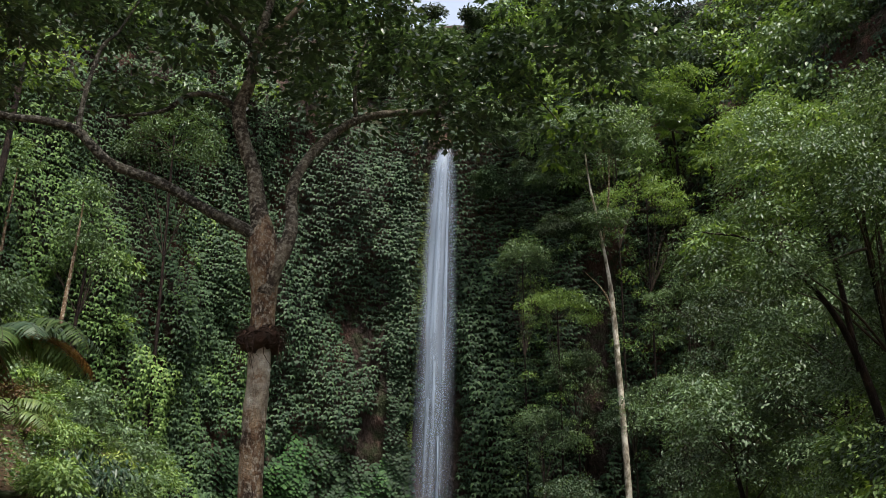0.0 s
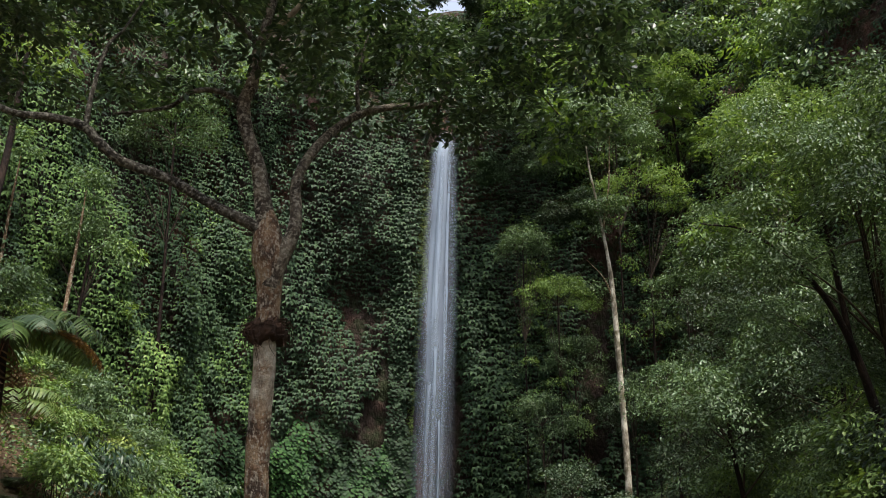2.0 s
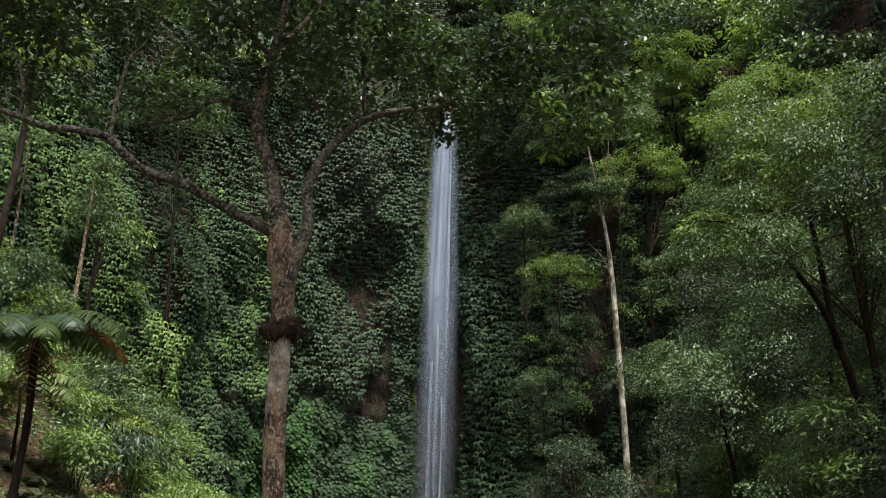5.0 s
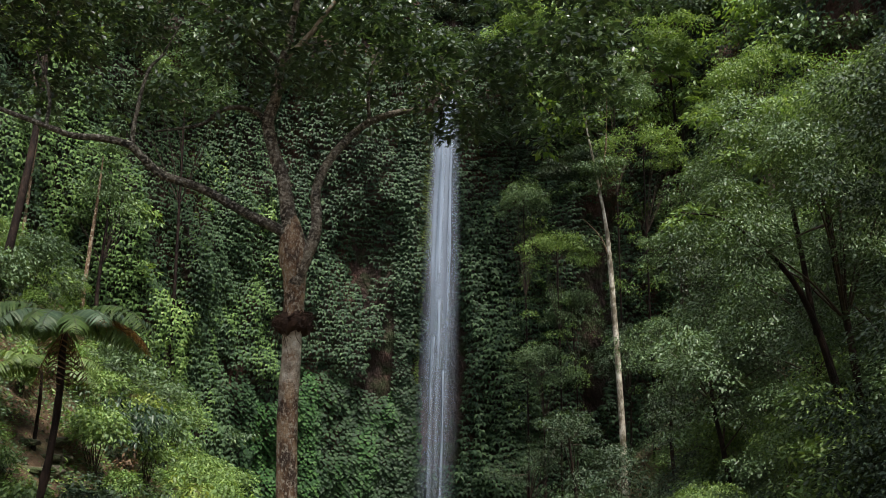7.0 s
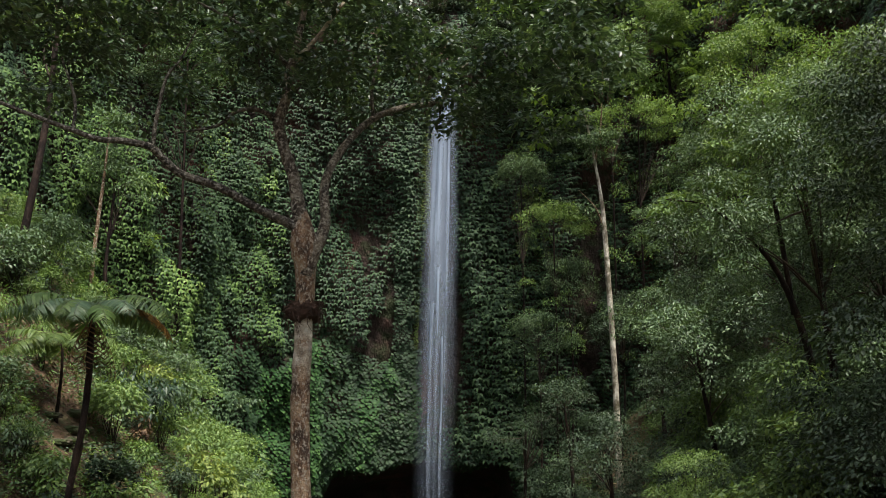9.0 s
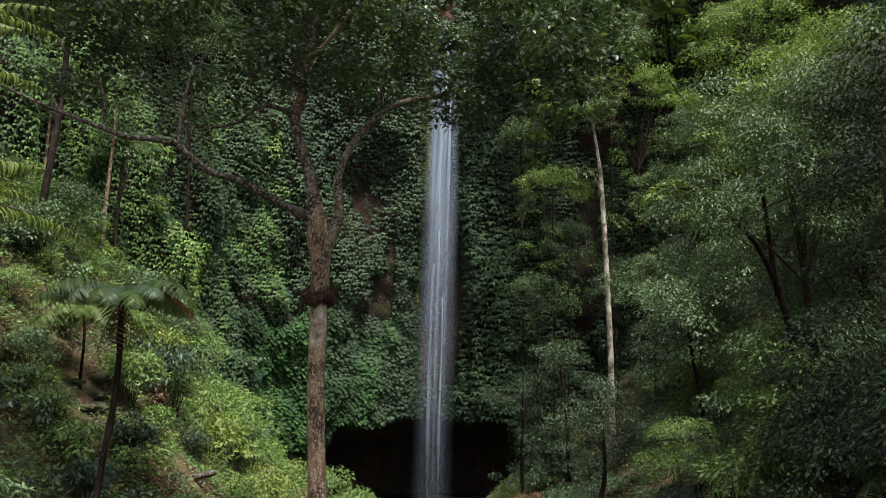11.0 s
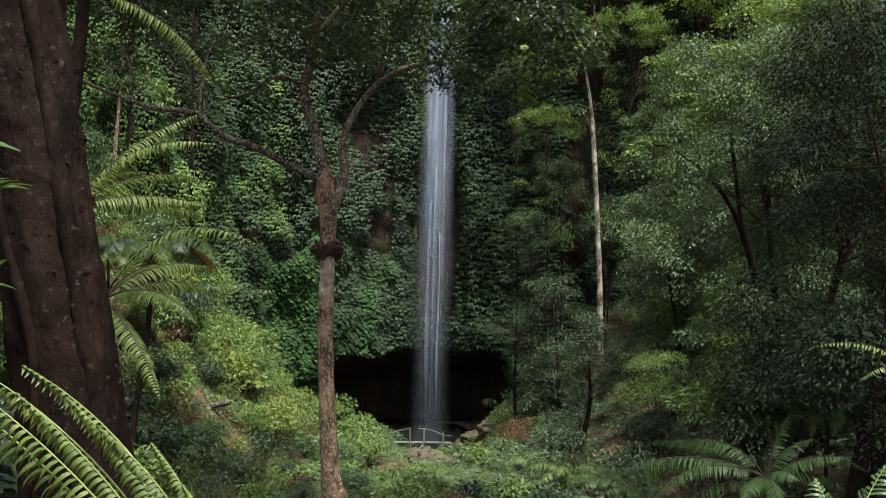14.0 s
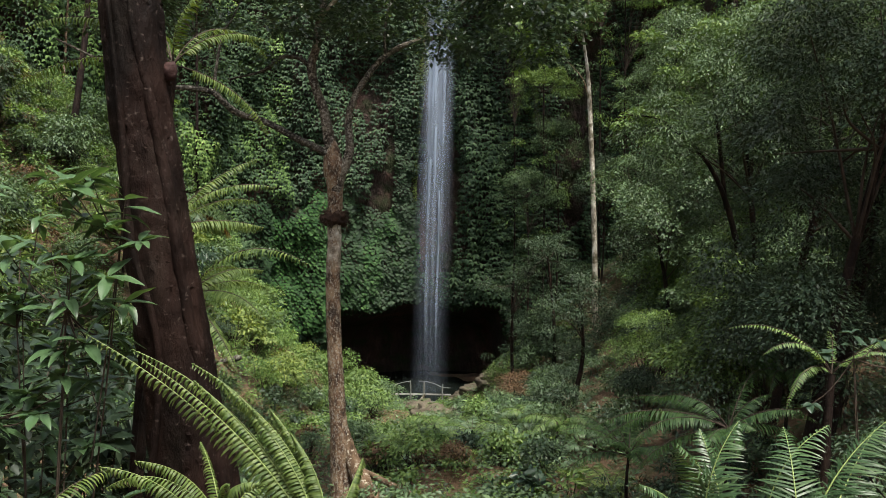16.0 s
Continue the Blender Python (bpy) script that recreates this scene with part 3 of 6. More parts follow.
def bare_rock(x, y, z):
    """How far the rock shows through."""
    back = y > -3
    b = np.exp(-(((x + 4.8) / 1.5) ** 2 + ((z - 18.0) / 1.5) ** 2)) * 1.2
    b = b + 0.5 * np.exp(-(((x - 6.2) / 1.2) ** 2 + ((z - 20.5) / 1.4) ** 2))
    b = b + np.exp(-(((x - 5.3) / 0.7) ** 2 + ((z - 14.5) / 2.4) ** 2))
    b = b + np.exp(-(((x - 9.6) / 1.2) ** 2 + ((z - 15.0) / 2.0) ** 2))
    b = b + np.exp(-(((x + 6.2) / 0.5) ** 2 + ((z - 8.8) / 1.8) ** 2))
    b = b + np.exp(-(((x - 0.3) / 0.95) ** 4)) * 2
    ragged = 0.75 + 0.9 * fractal(np.stack([x * 1.1, y * 1.1, z * 0.8], -1), 91, 3)
    return np.clip(b * ragged * back, 0, 1)


def back_wall(x, y, a, b):
    return (x > a) & (x < b) & (y > -4)


def ivy_zone(x, y, z):
    """The low wall that the small-leaved ivy has to itself."""
    return np.where((x > -10.6) & (x < -0.8) & (y > -5.0), 1 - smoothstep(10.0, 12.4, z + 0.8 * np.sin(x * 1.3)), 0.0)


def keep_dark(x, y, z):
    ivy = 1 - ivy_zone(x, y, z)
    return np.where(x < -9.0, -0.35, 0.62) - 0.9 * bare_rock(x, y, z) - 2.0 * (1 - ivy)


def keep_fresh(x, y, z):
    band = np.exp(-(((z - 14.0 + 0.9 * (x + 13.0)) / 5.5) ** 2))
    return np.where(x < -8.6, 0.15 + 0.5 * band - 0.4 * smoothstep(22, 30, z), -2.0) - bare_rock(x, y, z) - 2.0 * ivy_zone(x, y, z)


def keep_ivy(x, y, z):
    low = 2.75 * ivy_zone(x, y, z) - 2.0
    return low - 1.6 * bare_rock(x, y, z)


plant_cliff("creeper_leaves", 0.28, 0.23, 0.265, (3, 40), keep_dark, L_VINE, "dense dark creeper hanging in folds over the rock face", seed=2, out=0.8)
plant_cliff("creeper_leaves", 0.25, 0.21, 0.22, (3, 40), lambda x, y, z: np.where(x < -8.4, 1.0, -2.0) - bare_rock(x, y, z) - 3.0 * ivy_zone(x, y, z), L_IVY_PALE, "grey green creeper matted over the side of the gorge", seed=15, out=0.5, u_range=(0.34, 0.5), calm=0.16)
plant_cliff("creeper_leaves", 0.25, 0.21, 0.22, (4, 40), lambda x, y, z: keep_fresh(x, y, z) - 0.1, L_CREEP, "fresh green broad creeper leaves over older ones", seed=12, out=0.8, u_range=(0.34, 0.5), calm=0.16, folds=0.35, long=0.2)
plant_cliff("creeper_leaves", 0.25, 0.21, 0.215, (5, 24), lambda x, y, z: keep_fresh(x, y, z) - 0.75, L_LIME, "yellow green young creeper leaves in tufts", seed=14, out=1.0, u_range=(0.34, 0.48), calm=0.2, folds=0.4, long=0.25)
plant_cliff("creeper_leaves", 0.33, 0.27, 0.31, (4, 22), lambda x, y, z: np.where(back_wall(x, y, 1.5, 6.5), 0.3 - 0.04 * np.abs(z - 10.0), -2.0) - 1.2 * bare_rock(x, y, z), L_IVY_PALE, "grey green creeper bunches beside the falling water", seed=17, out=1.2, u_range=(0.5, 0.54), calm=0.15, folds=0.9)
plant_cliff("ivy_leaves", 0.175, 0.15, 0.21, (2.4, 13), keep_ivy, L_IVY, "fine small-leaved ivy carpet on the rock face", seed=5, out=0.3, u_range=(0.42, 0.52), shape=HEART, calm=0.12, tilt=0.8)
plant_cliff("ivy_leaves", 0.175, 0.15, 0.205, (3.0, 12.5), lambda x, y, z: keep_ivy(x, y, z) - 0.4 + 0.8 * np.exp(-((x + 8.4) / 1.7) ** 2), L_IVY_FRESH, "bright emerald ivy carpet on the rock face", seed=7, out=0.5, u_range=(0.42, 0.5), shape=HEART, calm=0.12, tilt=0.8)
plant_cliff("ivy_leaves", 0.13, 0.12, 0.16, (9, 28), lambda x, y, z: np.where(back_wall(x, y, -2.6, -1.5), 0.5, -2.0), L_IVY, "small ivy leaves climbing beside the falling water", seed=9, out=0.25, u_range=(0.47, 0.5), shape=HEART, calm=0.12)
plant_cliff("ivy_leaves", 0.16, 0.13, 0.19, (1.0, 6.5), lambda x, y, z: np.where(back_wall(x, y, -8, 6.5) & (y > 0), 0.4, -2.0), L_IVY, "ragged ivy strands hanging over the hollow's rim", seed=6, out=0.3, u_range=(0.44, 0.53), shape=HEART, cave_most=0.2, tilt=0.4)
plant_cliff("moss", 0.09, 0.09, 0.11, (8, 27), lambda x, y, z: np.where(y > 2, 0.9 - np.abs(x + 1.2 - 0.03 * (z - 10)) * 2.4, -2.0), L_MOSS, "yellow green moss beside the falling water", seed=8, out=0.4, u_range=(0.48, 0.5), shape=HEART, category="moss")

# ---- the pool and the falling water ----
# unseen pool, inferred from the fall; its dark surface also darkens the hollow's floor
def build_pool():
    m, nt, p = mat_nodes("dark pool water")
    p.inputs["Base Color"].default_value = (0.01, 0.014, 0.012, 1)
    p.inputs["Roughness"].default_value = 0.12
    bump(nt, p, noise_of(nt, 3.0, 3.0), 0.25, 0.05)
    a = np.linspace(0, 2 * np.pi, 40, endpoint=False)
    r = 1 + 0.12 * np.sin(a * 3) + 0.08 * np.sin(a * 5 + 1)
    v = np.vstack([[(-0.3, 7.5, -1.0)], np.stack([-0.3 + 7.2 * r * np.cos(a), 7.5 + 6.6 * r * np.sin(a), 0 * a - 1.0], -1)])
    i = np.arange(40)
    f = np.stack([0 * i, 1 + i, 1 + (i + 1) % 40], -1)
    return tagged(new("water", mesh_data("water", v, f, m)), "dark shallow plunge pool, unseen, also darkening the floor under the overhang", "water", kind="structure")


build_pool()
FALL = [(28.6, 0.70, 3.55, 0.25), (28.0, 0.66, 3.3, 0.45), (26.8, 0.56, 3.05, 0.66), (24.0, 0.5, 2.85, 0.76), (18.0, 0.36, 2.7, 0.9), (10.0, 0.24, 2.6, 1.0), (-1.1, 0.2, 2.5, 1.02)]


def fall_sheet(name, shift, width, forward, top, bottom, material, parent, seed, strength=1.0):
    zs = np.linspace(top, bottom, 90)
    rows = np.array(FALL)[::-1]
    cx, cy, w = (np.interp(zs, rows[:, 0], rows[:, k]) for k in (1, 2, 3))
    us = np.linspace(0, 1, 15)
    U, Z = np.meshgrid(us, zs)
    C, Y, Wd = (np.repeat(a[:, None], 15, 1) for a in (cx, cy, w))
    wob = 0.07 * value_noise(np.stack([U * 3, Z * 0.22, U * 0 + seed], -1), seed)
    X = C + shift * Wd + (U - 0.5) * 2 * width * Wd + wob
    Yy = Y - forward + 0.22 * (np.abs(U - 0.5) * 2) ** 2 + 0.06 * value_noise(np.stack([U * 5, Z * 0.3, U * 0 + 9], -1), seed + 3)
    fade = strength * smoothstep(0, 0.03, (top - Z) / (top - bottom)) * (1 - 0.8 * smoothstep(0.25, 0.85, (28.6 - Z) / 29.7))
    i = np.arange(89)[:, None] * 15 + np.arange(14)[None]
    f = np.stack([i, i + 15, i + 16, i + 1], -1).reshape(-1, 4)
    me = mesh_data(name, np.stack([X, Yy, Z], -1).reshape(-1, 3), f, material, uv=np.stack([U, fade], -1).reshape(-1, 2))
    return part(name, me, parent)


fall = thing("waterfall", (0, 0, 0), "tall narrow white waterfall dropping down the rock face", "waterfall", kind="structure")
fall_sheet("water_sheet", 0.0, 1.3, 0.0, 28.6, -1.1, W_SHEET, fall, 1, 0.9)
fall_sheet("water_strand", -0.12, 0.34, 0.2, 27.6, 4.0, W_STRAND, fall, 2, 0.9)
fall_sheet("water_strand", 0.5, 0.16, 0.16, 27.0, 9.0, W_STRAND, fall, 3, 0.8)
fall_sheet("water_strand", -0.3, 0.13, 0.24, 14.0, -1.0, W_STRAND, fall, 4, 2.6)
fall_sheet("water_strand", 0.32, 0.08, 0.2, 12.0, -1.0, W_STRAND, fall, 6, 2.0)
fall_sheet("water_strand", 0.0, 0.1, 0.26, 16.0, 1.0, W_STRAND, fall, 7, 2.0)


# ---- plants ----
def clump_leaves(g, clumps, per_m2, size, flat=0.6, droop=0.5):
    """Stalk ends, tip directions and facings of leaves on a set of lumps (x, y, z, radius)."""
    at, tips, ups = [], [], []
    for x, y, z, r in clumps:
        c = max(6, int(per_m2 * 4 * math.pi * r * r * 0.8))
        d = unit(g.normal(size=(c, 3)))
        d[:, 2] = np.where(d[:, 2] < -0.2, -d[:, 2], d[:, 2])
        rad = r * g.uniform(0.45, 1.08, c) ** 0.6
        at.append(np.array((x, y, z)) + d * rad[:, None] * np.array((1, 1, flat)))
        h = d * np.array((1, 1, 0.3))
        tips.append(h * 0.9 + np.array((0, 0, -droop)) + g.normal(0, 0.4, (c, 3)))
        ups.append(d * 0.45 + np.array((0, 0, 1.0)) + g.normal(0, 0.35, (c, 3)))
    return np.vstack(at), np.vstack(tips), np.vstack(ups)


def foliage(name, clumps, origin, g, per_m2, size, material, parent, ratio=0.5, flat=0.6, droop=0.5, shape=LEAF, label=""):
    at, tips, ups = clump_leaves(g, clumps, per_m2, size, flat, droop)
    ln = size * g.uniform(0.6, 1.3, len(at))
    return part(name, leaf_mesh(name, at - np.array(origin), tips, ups, ln, ln * ratio, material, shape), parent, label)


def crown_lumps(g, centre, radii, count, lump, hollow=0.55):
    d = unit(g.normal(size=(count, 3)))
    d[:, 2] = np.where(d[:, 2] < -0.5, -d[:, 2], d[:, 2])
    p = np.array(centre) + d * g.uniform(hollow, 1.0, count)[:, None] * np.array(radii)
    return [(*q, lump * g.uniform(0.6, 1.3)) for q in p]


def forest_tree(base, centre, radii, material, label, size=0.16, per_m2=70, lumps=26, lump=None, bark=None, trunk=0.12, seed=0, name="tree", group="", flat=0.55, ratio=0.45, shape=LEAF, skirt=0):
    """A tree with a leaning trunk, limbs to the lumps of its crown, and the crown."""
    g = np.random.default_rng(seed + 100)
    x, y = base
    z = ground_at(x, y)
    o = (x, y, z)
    t = thing(name, o, label, "tree", group)
    c = np.array(centre)
    cl = crown_lumps(g, centre, radii, lumps, lump or min(radii) * 0.3)
    for _ in range(skirt):
        u = g.uniform(0.15, 0.97)
        w = g.uniform(0, 2 * np.pi)
        d = g.uniform(0.2, 0.85) * radii[0]
        q = np.array(o) * (1 - u) + c * u + np.array((math.cos(w) * d, math.sin(w) * d, 0.6))
        cl.append((*q, g.uniform(0.5, 0.95) if lump is None or lump > 0.5 else g.uniform(0.25, 0.5)))
    mid = (np.array(o) * 0.45 + c * 0.55) + g.normal(0, 0.15, 3)
    top = c + np.array((0, 0, radii[2] * 0.3))
    limb("trunk", [(x, y, z - 0.3, trunk * 1.35), (*(np.array(o) * 0.7 + mid * 0.3 + g.normal(0, 0.06, 3)), trunk), (*mid, trunk * 0.8), (*c, trunk * 0.5), (*top, trunk * 0.2)], bark or M_BARK_DARK, t, o, 9, 0.04, seed=seed)
    rows = []
    for q in cl[:lumps:3]:
        s = mid * 0.6 + c * 0.4 if g.uniform() < 0.5 else c
        e = np.array(q[:3])
        m = (s + e) / 2 + g.normal(0, 0.15, 3) + np.array((0, 0, 0.15))
        rows.append([(*(s - np.array(o)), trunk * 0.3), (*(m - np.array(o)), trunk * 0.2), (*(e - np.array(o)), trunk * 0.08)])
    for q in rows:
        part("branch", joined_tubes("branch", [q], bark or M_TWIG), t)
    foliage("crown", cl, o, g, per_m2, size, material, t, ratio, flat, shape=shape)
    return t


def shrub(x, y, r, h, material, label, size=0.14, per_m2=80, lumps=9, seed=0, z=None, ratio=0.45, name="shrub", group="", droop=0.5, shape=LEAF, flat=0.7):
    if not seen_ground(x, y):
        return None
    g = np.random.default_rng(seed + 500)
    z = ground_at(x, y) if z is None else z
    o = (x, y, z)
    t = thing(name, o, label, "shrub", group)
    cl = crown_lumps(g, (x, y, z + h * 0.55), (r * 0.75, r * 0.75, h * 0.5), lumps, r * 0.5, 0.3)
    rows = []
    for q in cl:
        e = np.array(q[:3]) - np.array(o)
        rows.append([(g.normal(0, 0.05), g.normal(0, 0.05), -0.1, 0.018), (*(e * 0.5 + g.normal(0, 0.05, 3)), 0.012), (*e, 0.004)])
    for q in rows:
        part("stem", joined_tubes("stem", [q], M_TWIG, 3, 2), t)
    foliage("foliage", cl, o, g, per_m2, size, material, t, ratio, flat, droop, shape)
    return t


HEAPS = {}


def heap_bush(name, material, clumps, g, per_m2, size, ratio=0.45, flat=0.7, droop=0.5):
    """Adds one bush to a joined heap of far growth."""
    at, tips, ups = clump_leaves(g, clumps, per_m2, size, flat, droop)
    ln = size * g.uniform(0.6, 1.3, len(at))
    HEAPS.setdefault((name, material), []).append((at, tips, ups, ln, ln * ratio))


def finish_heaps(labels):
    for (name, material), rows in HEAPS.items():
        at, tips, ups, ln, wd = (np.concatenate(q) for q in zip(*rows))
        tagged(new(name, leaf_mesh(name, at, tips, ups, ln, wd, material)), labels[name], "bushes", kind="stuff")


PINNA = (np.array([(0, 0.16, 0), (0, -0.16, 0), (0.35, 0.5, 0.06), (0.35, -0.5, 0.06), (0.75, 0.34, -0.12), (0.75, -0.34, -0.12), (1, 0, -0.4)]),
         np.array([(0, 1, 3), (0, 3, 2), (2, 3, 5), (2, 5, 4), (4, 5, 6)]))


PINNA_LONG = (np.array([(0, 0.34, 0), (0, -0.34, 0), (0.3, 0.5, 0.5), (0.3, -0.5, 0.5), (0.62, 0.42, 0.1), (0.62, -0.42, 0.1), (0.86, 0.26, -1.0), (0.86, -0.26, -1.0), (1, 0, -2.2)]),
              np.array([(0, 1, 3), (0, 3, 2), (2, 3, 5), (2, 5, 4), (4, 5, 7), (4, 7, 6), (6, 7, 8)]))


def frond_arrays(g, length, width, pairs, rise, fall_angle, twice=False, sides=4, slim=0.16, thick=0.008, sag=0.25):
    """One fern frond from the origin along +x: stalk rows and leaflets."""
    s = np.linspace(0, 1, 24)
    ang = np.radians(rise + (fall_angle - rise) * s ** 1.2)
    step = length / 23
    px = np.concatenate([[0], np.cumsum(np.cos(ang[:-1]) * step)])
    pz = np.concatenate([[0], np.cumsum(np.sin(ang[:-1]) * step)])
    py = 0.04 * length * np.sin(s * 2.2) * g.normal()
    stalk = np.stack([px, py, pz, thick * (1 - 0.8 * s)], -1)
    u = np.linspace(0.16, 0.99, pairs)
    prof = np.sin(np.pi * np.clip(u * 0.86 + 0.14, 0, 1)) ** 0.75 * width
    at = np.stack([np.interp(u, s, px), np.interp(u, s, py), np.interp(u, s, pz)], -1)
    a = np.interp(u, s, ang)
    fwd = np.stack([np.cos(a), 0 * a, np.sin(a)], -1)
    nrm = np.stack([-np.sin(a), 0 * a, np.cos(a)], -1)
    A, T, U, L, W = [], [], [], [], []
    for sd in (-1, 1):
        tip = fwd * 0.42 + np.array((0, sd, 0)) * 0.9 - nrm * sag + g.normal(0, 0.1, (pairs, 3))
        tip = unit(tip)
        ln = prof * g.uniform(0.8, 1.08, pairs)
        if not twice:
            A.append(at), T.append(tip), U.append(nrm + g.normal(0, 0.08, (pairs, 3))), L.append(ln), W.append(np.maximum(ln * slim, 0.01))
        else:
            k = 10 if pairs > 29 else 8
            for q in np.linspace(0.08, 0.97, k):
                pos = at + tip * (ln * q)[:, None] - np.array((0, 0, 1.0)) * (ln * sag * 0.5 * q * q)[:, None]
                across = unit(np.cross(nrm, tip))
                for s2 in (-1, 1):
                    A.append(pos), T.append(across * s2 + tip * 0.45 - nrm * 0.25 + g.normal(0, 0.06, (pairs, 3))), U.append(nrm)
                    l2 = ln * slim * 1.8 * (1 - 0.7 * q) + 0.006
                    L.append(l2), W.append(l2 * 0.42)
    return stalk, np.vstack(A), np.vstack(T), np.vstack(U), np.concatenate(L), np.concatenate(W)


def frond(parent, origin, at, azimuth, g, length, width, pairs, rise, fall_angle, leaf_mat, stalk_mat=None, roll=0.0, label="", **kw):
    """A frond as a part, its stalk below it."""
    stalk, A, T, U, L, W = frond_arrays(g, length, width, pairs, rise, fall_angle, **kw)
    m = np.array(Matrix.Rotation(radians(azimuth), 3, "Z") @ Matrix.Rotation(radians(roll), 3, "X"))
    off = np.array(at) - np.array(origin)
    me = leaf_mesh("frond", A @ m.T + off, T @ m.T, U @ m.T, L, W, leaf_mat, (PINNA_LONG if kw.get("slim", 1) < 0.13 else PINNA) if len(A) < 400 else LEAF)
    ob = part("frond", me, parent, label, "stuff")
    v, f = tube_arrays(stalk[:, :3] @ m.T + off, stalk[:, 3], 5)
    part("stalk", mesh_data("stalk", v, f, stalk_mat or M_TWIG), ob)
    return ob


def tree_fern(base, apex, label, seed, fronds=13, length=1.4, width=0.34, pairs=24, leaf=L_FERN, trunk=0.06, dead=3, twice=True, rise=42, down=-35, group="", spread=(0, 360), brown=0, base_z=None, **kw):
    g = np.random.default_rng(seed + 900)
    x, y = base
    z = ground_at(x, y) if base_z is None else base_z
    o = (x, y, z)
    t = thing("tree_fern", o, label, "fern", group)
    a, b = np.array((x, y, z - 0.2)), np.array(apex)
    m1, m2 = a * 0.65 + b * 0.35 + g.normal(0, 0.05, 3), a * 0.3 + b * 0.7 + g.normal(0, 0.04, 3)
    limb("trunk", [(*a, trunk * 1.3), (*m1, trunk), (*m2, trunk * 0.9), (*b, trunk * 0.8)], M_BARK_DARK, t, o, 9, 0.12, seed=seed, per=8)
    for i in range(fronds):
        az = spread[0] + (spread[1] - spread[0]) * (i + g.uniform(-0.25, 0.25)) / fronds
        frond(t, o, b, az, g, length * g.uniform(0.8, 1.1), width, pairs, rise + g.uniform(-14, 18), down + g.uniform(-15, 15), leaf if leaf != L_FERN_PALE or i % 2 else L_FERN, twice=twice, **kw)
    for i in range(brown):
        frond(t, o, b, 12 + 14 * i, g, length * 0.95, width * 0.9, 18, 24, -75, L_RUST, M_DEAD, twice=True, slim=0.2, label="withering brown frond")
    for i in range(dead):
        frond(t, o, b - np.array((0, 0, 0.05)), 360 * i / max(dead, 1) + g.uniform(0, 60), g, length * 0.7, width * 0.5, 12, -55, -88, L_BROWN, M_DEAD, label="dead brown hanging frond")
    return t


# main tree over the path
MAIN = (0.6, -36.5, ground_at(0.6, -36.5))
M_TRUNK = trunk_bark(10.85 - MAIN[2])
main_tree = thing("forked_tree", MAIN, "tall forked tree with mottled brown bark and dark leafy crown", "tree")
limb("trunk", [(0.74, -36.5, 4.3, 0.44), (0.67, -36.5, 5.2, 0.27), (0.6, -36.55, 6.2, 0.2), (0.54, -36.6, 7.2, 0.17), (0.47, -36.6, 8.4, 0.155), (0.44, -36.65, 9.6, 0.15), (0.47, -36.7, 10.3, 0.145), (0.47, -36.7, 10.83, 0.145), (0.49, -36.75, 11.5, 0.165), (0.46, -36.8, 11.95, 0.215), (0.42, -36.8, 12.35, 0.15), (0.38, -36.8, 12.65, 0.05)], M_TRUNK, main_tree, MAIN, 18, 0.025, 0.04, seed=3)
limb("root", [(0.66, -36.55, 6.6, 0.08), (0.82, -36.6, 6.0, 0.14), (1.1, -36.75, 5.45, 0.17), (1.5, -36.95, 4.98, 0.15), (1.95, -37.15, 4.65, 0.12), (2.5, -37.3, 4.3, 0.07)], M_BARK, main_tree, MAIN, 10, 0.04, 0.08, seed=4, label="pale buttress root")
limb("root", [(0.9, -36.6, 5.7, 0.05), (1.5, -36.3, 5.3, 0.07), (2.1, -36.2, 5.0, 0.05)], M_BARK, main_tree, MAIN, 8, 0.05, seed=6)
limb("limb", [(0.5, -36.8, 11.85, 0.1), (0.4, -36.82, 12.14, 0.1), (0.26, -36.85, 12.3, 0.085), (-0.27, -37.0, 12.55, 0.07), (-0.84, -37.2, 12.85, 0.066), (-1.39, -37.4, 13.02, 0.064), (-1.65, -37.55, 13.24, 0.062), (-1.82, -37.65, 13.4, 0.058), (-2.17, -37.8, 13.46, 0.052), (-2.56, -37.9, 13.47, 0.045), (-2.9, -38.0, 13.58, 0.04), (-3.9, -38.0, 13.95, 0.03), (-4.9, -37.8, 14.4, 0.015)], M_BARK_LIMB, main_tree, MAIN, 12, 0.03, 0.02, seed=7)
limb("limb", [(0.49, -36.8, 12.0, 0.17), (0.35, -36.8, 12.57, 0.12), (0.23, -36.75, 13.14, 0.1), (0.04, -36.7, 13.62, 0.095), (-0.06, -36.65, 14.07, 0.095), (0.03, -36.6, 14.44, 0.085), (0.07, -36.6, 14.87, 0.075), (0.17, -36.6, 15.31, 0.065), (0.3, -36.5, 16.2, 0.05), (0.4, -36.4, 17.2, 0.03)], M_LIMB, main_tree, MAIN, 12, 0.03, 0.03, seed=8)
limb("limb", [(0.5, -36.8, 11.5, 0.13), (0.6, -36.83, 11.85, 0.125), (0.72, -36.82, 12.1, 0.105), (0.78, -36.75, 12.42, 0.086), (0.7, -36.5, 12.98, 0.075), (0.77, -36.2, 13.44, 0.07), (0.99, -35.8, 13.96, 0.066), (1.32, -35.2, 14.5, 0.062), (1.78, -34.6, 14.87, 0.056), (2.48, -34.0, 15.17, 0.05), (2.66, -33.9, 15.64, 0.042), (3.04, -33.8, 16.0, 0.034), (3.62, -33.8, 16.31, 0.027), (4.59, -33.8, 16.41, 0.02), (5.27, -33.8, 16.49, 0.012)], M_LIMB, main_tree, MAIN, 12, 0.03, 0.02, seed=9)
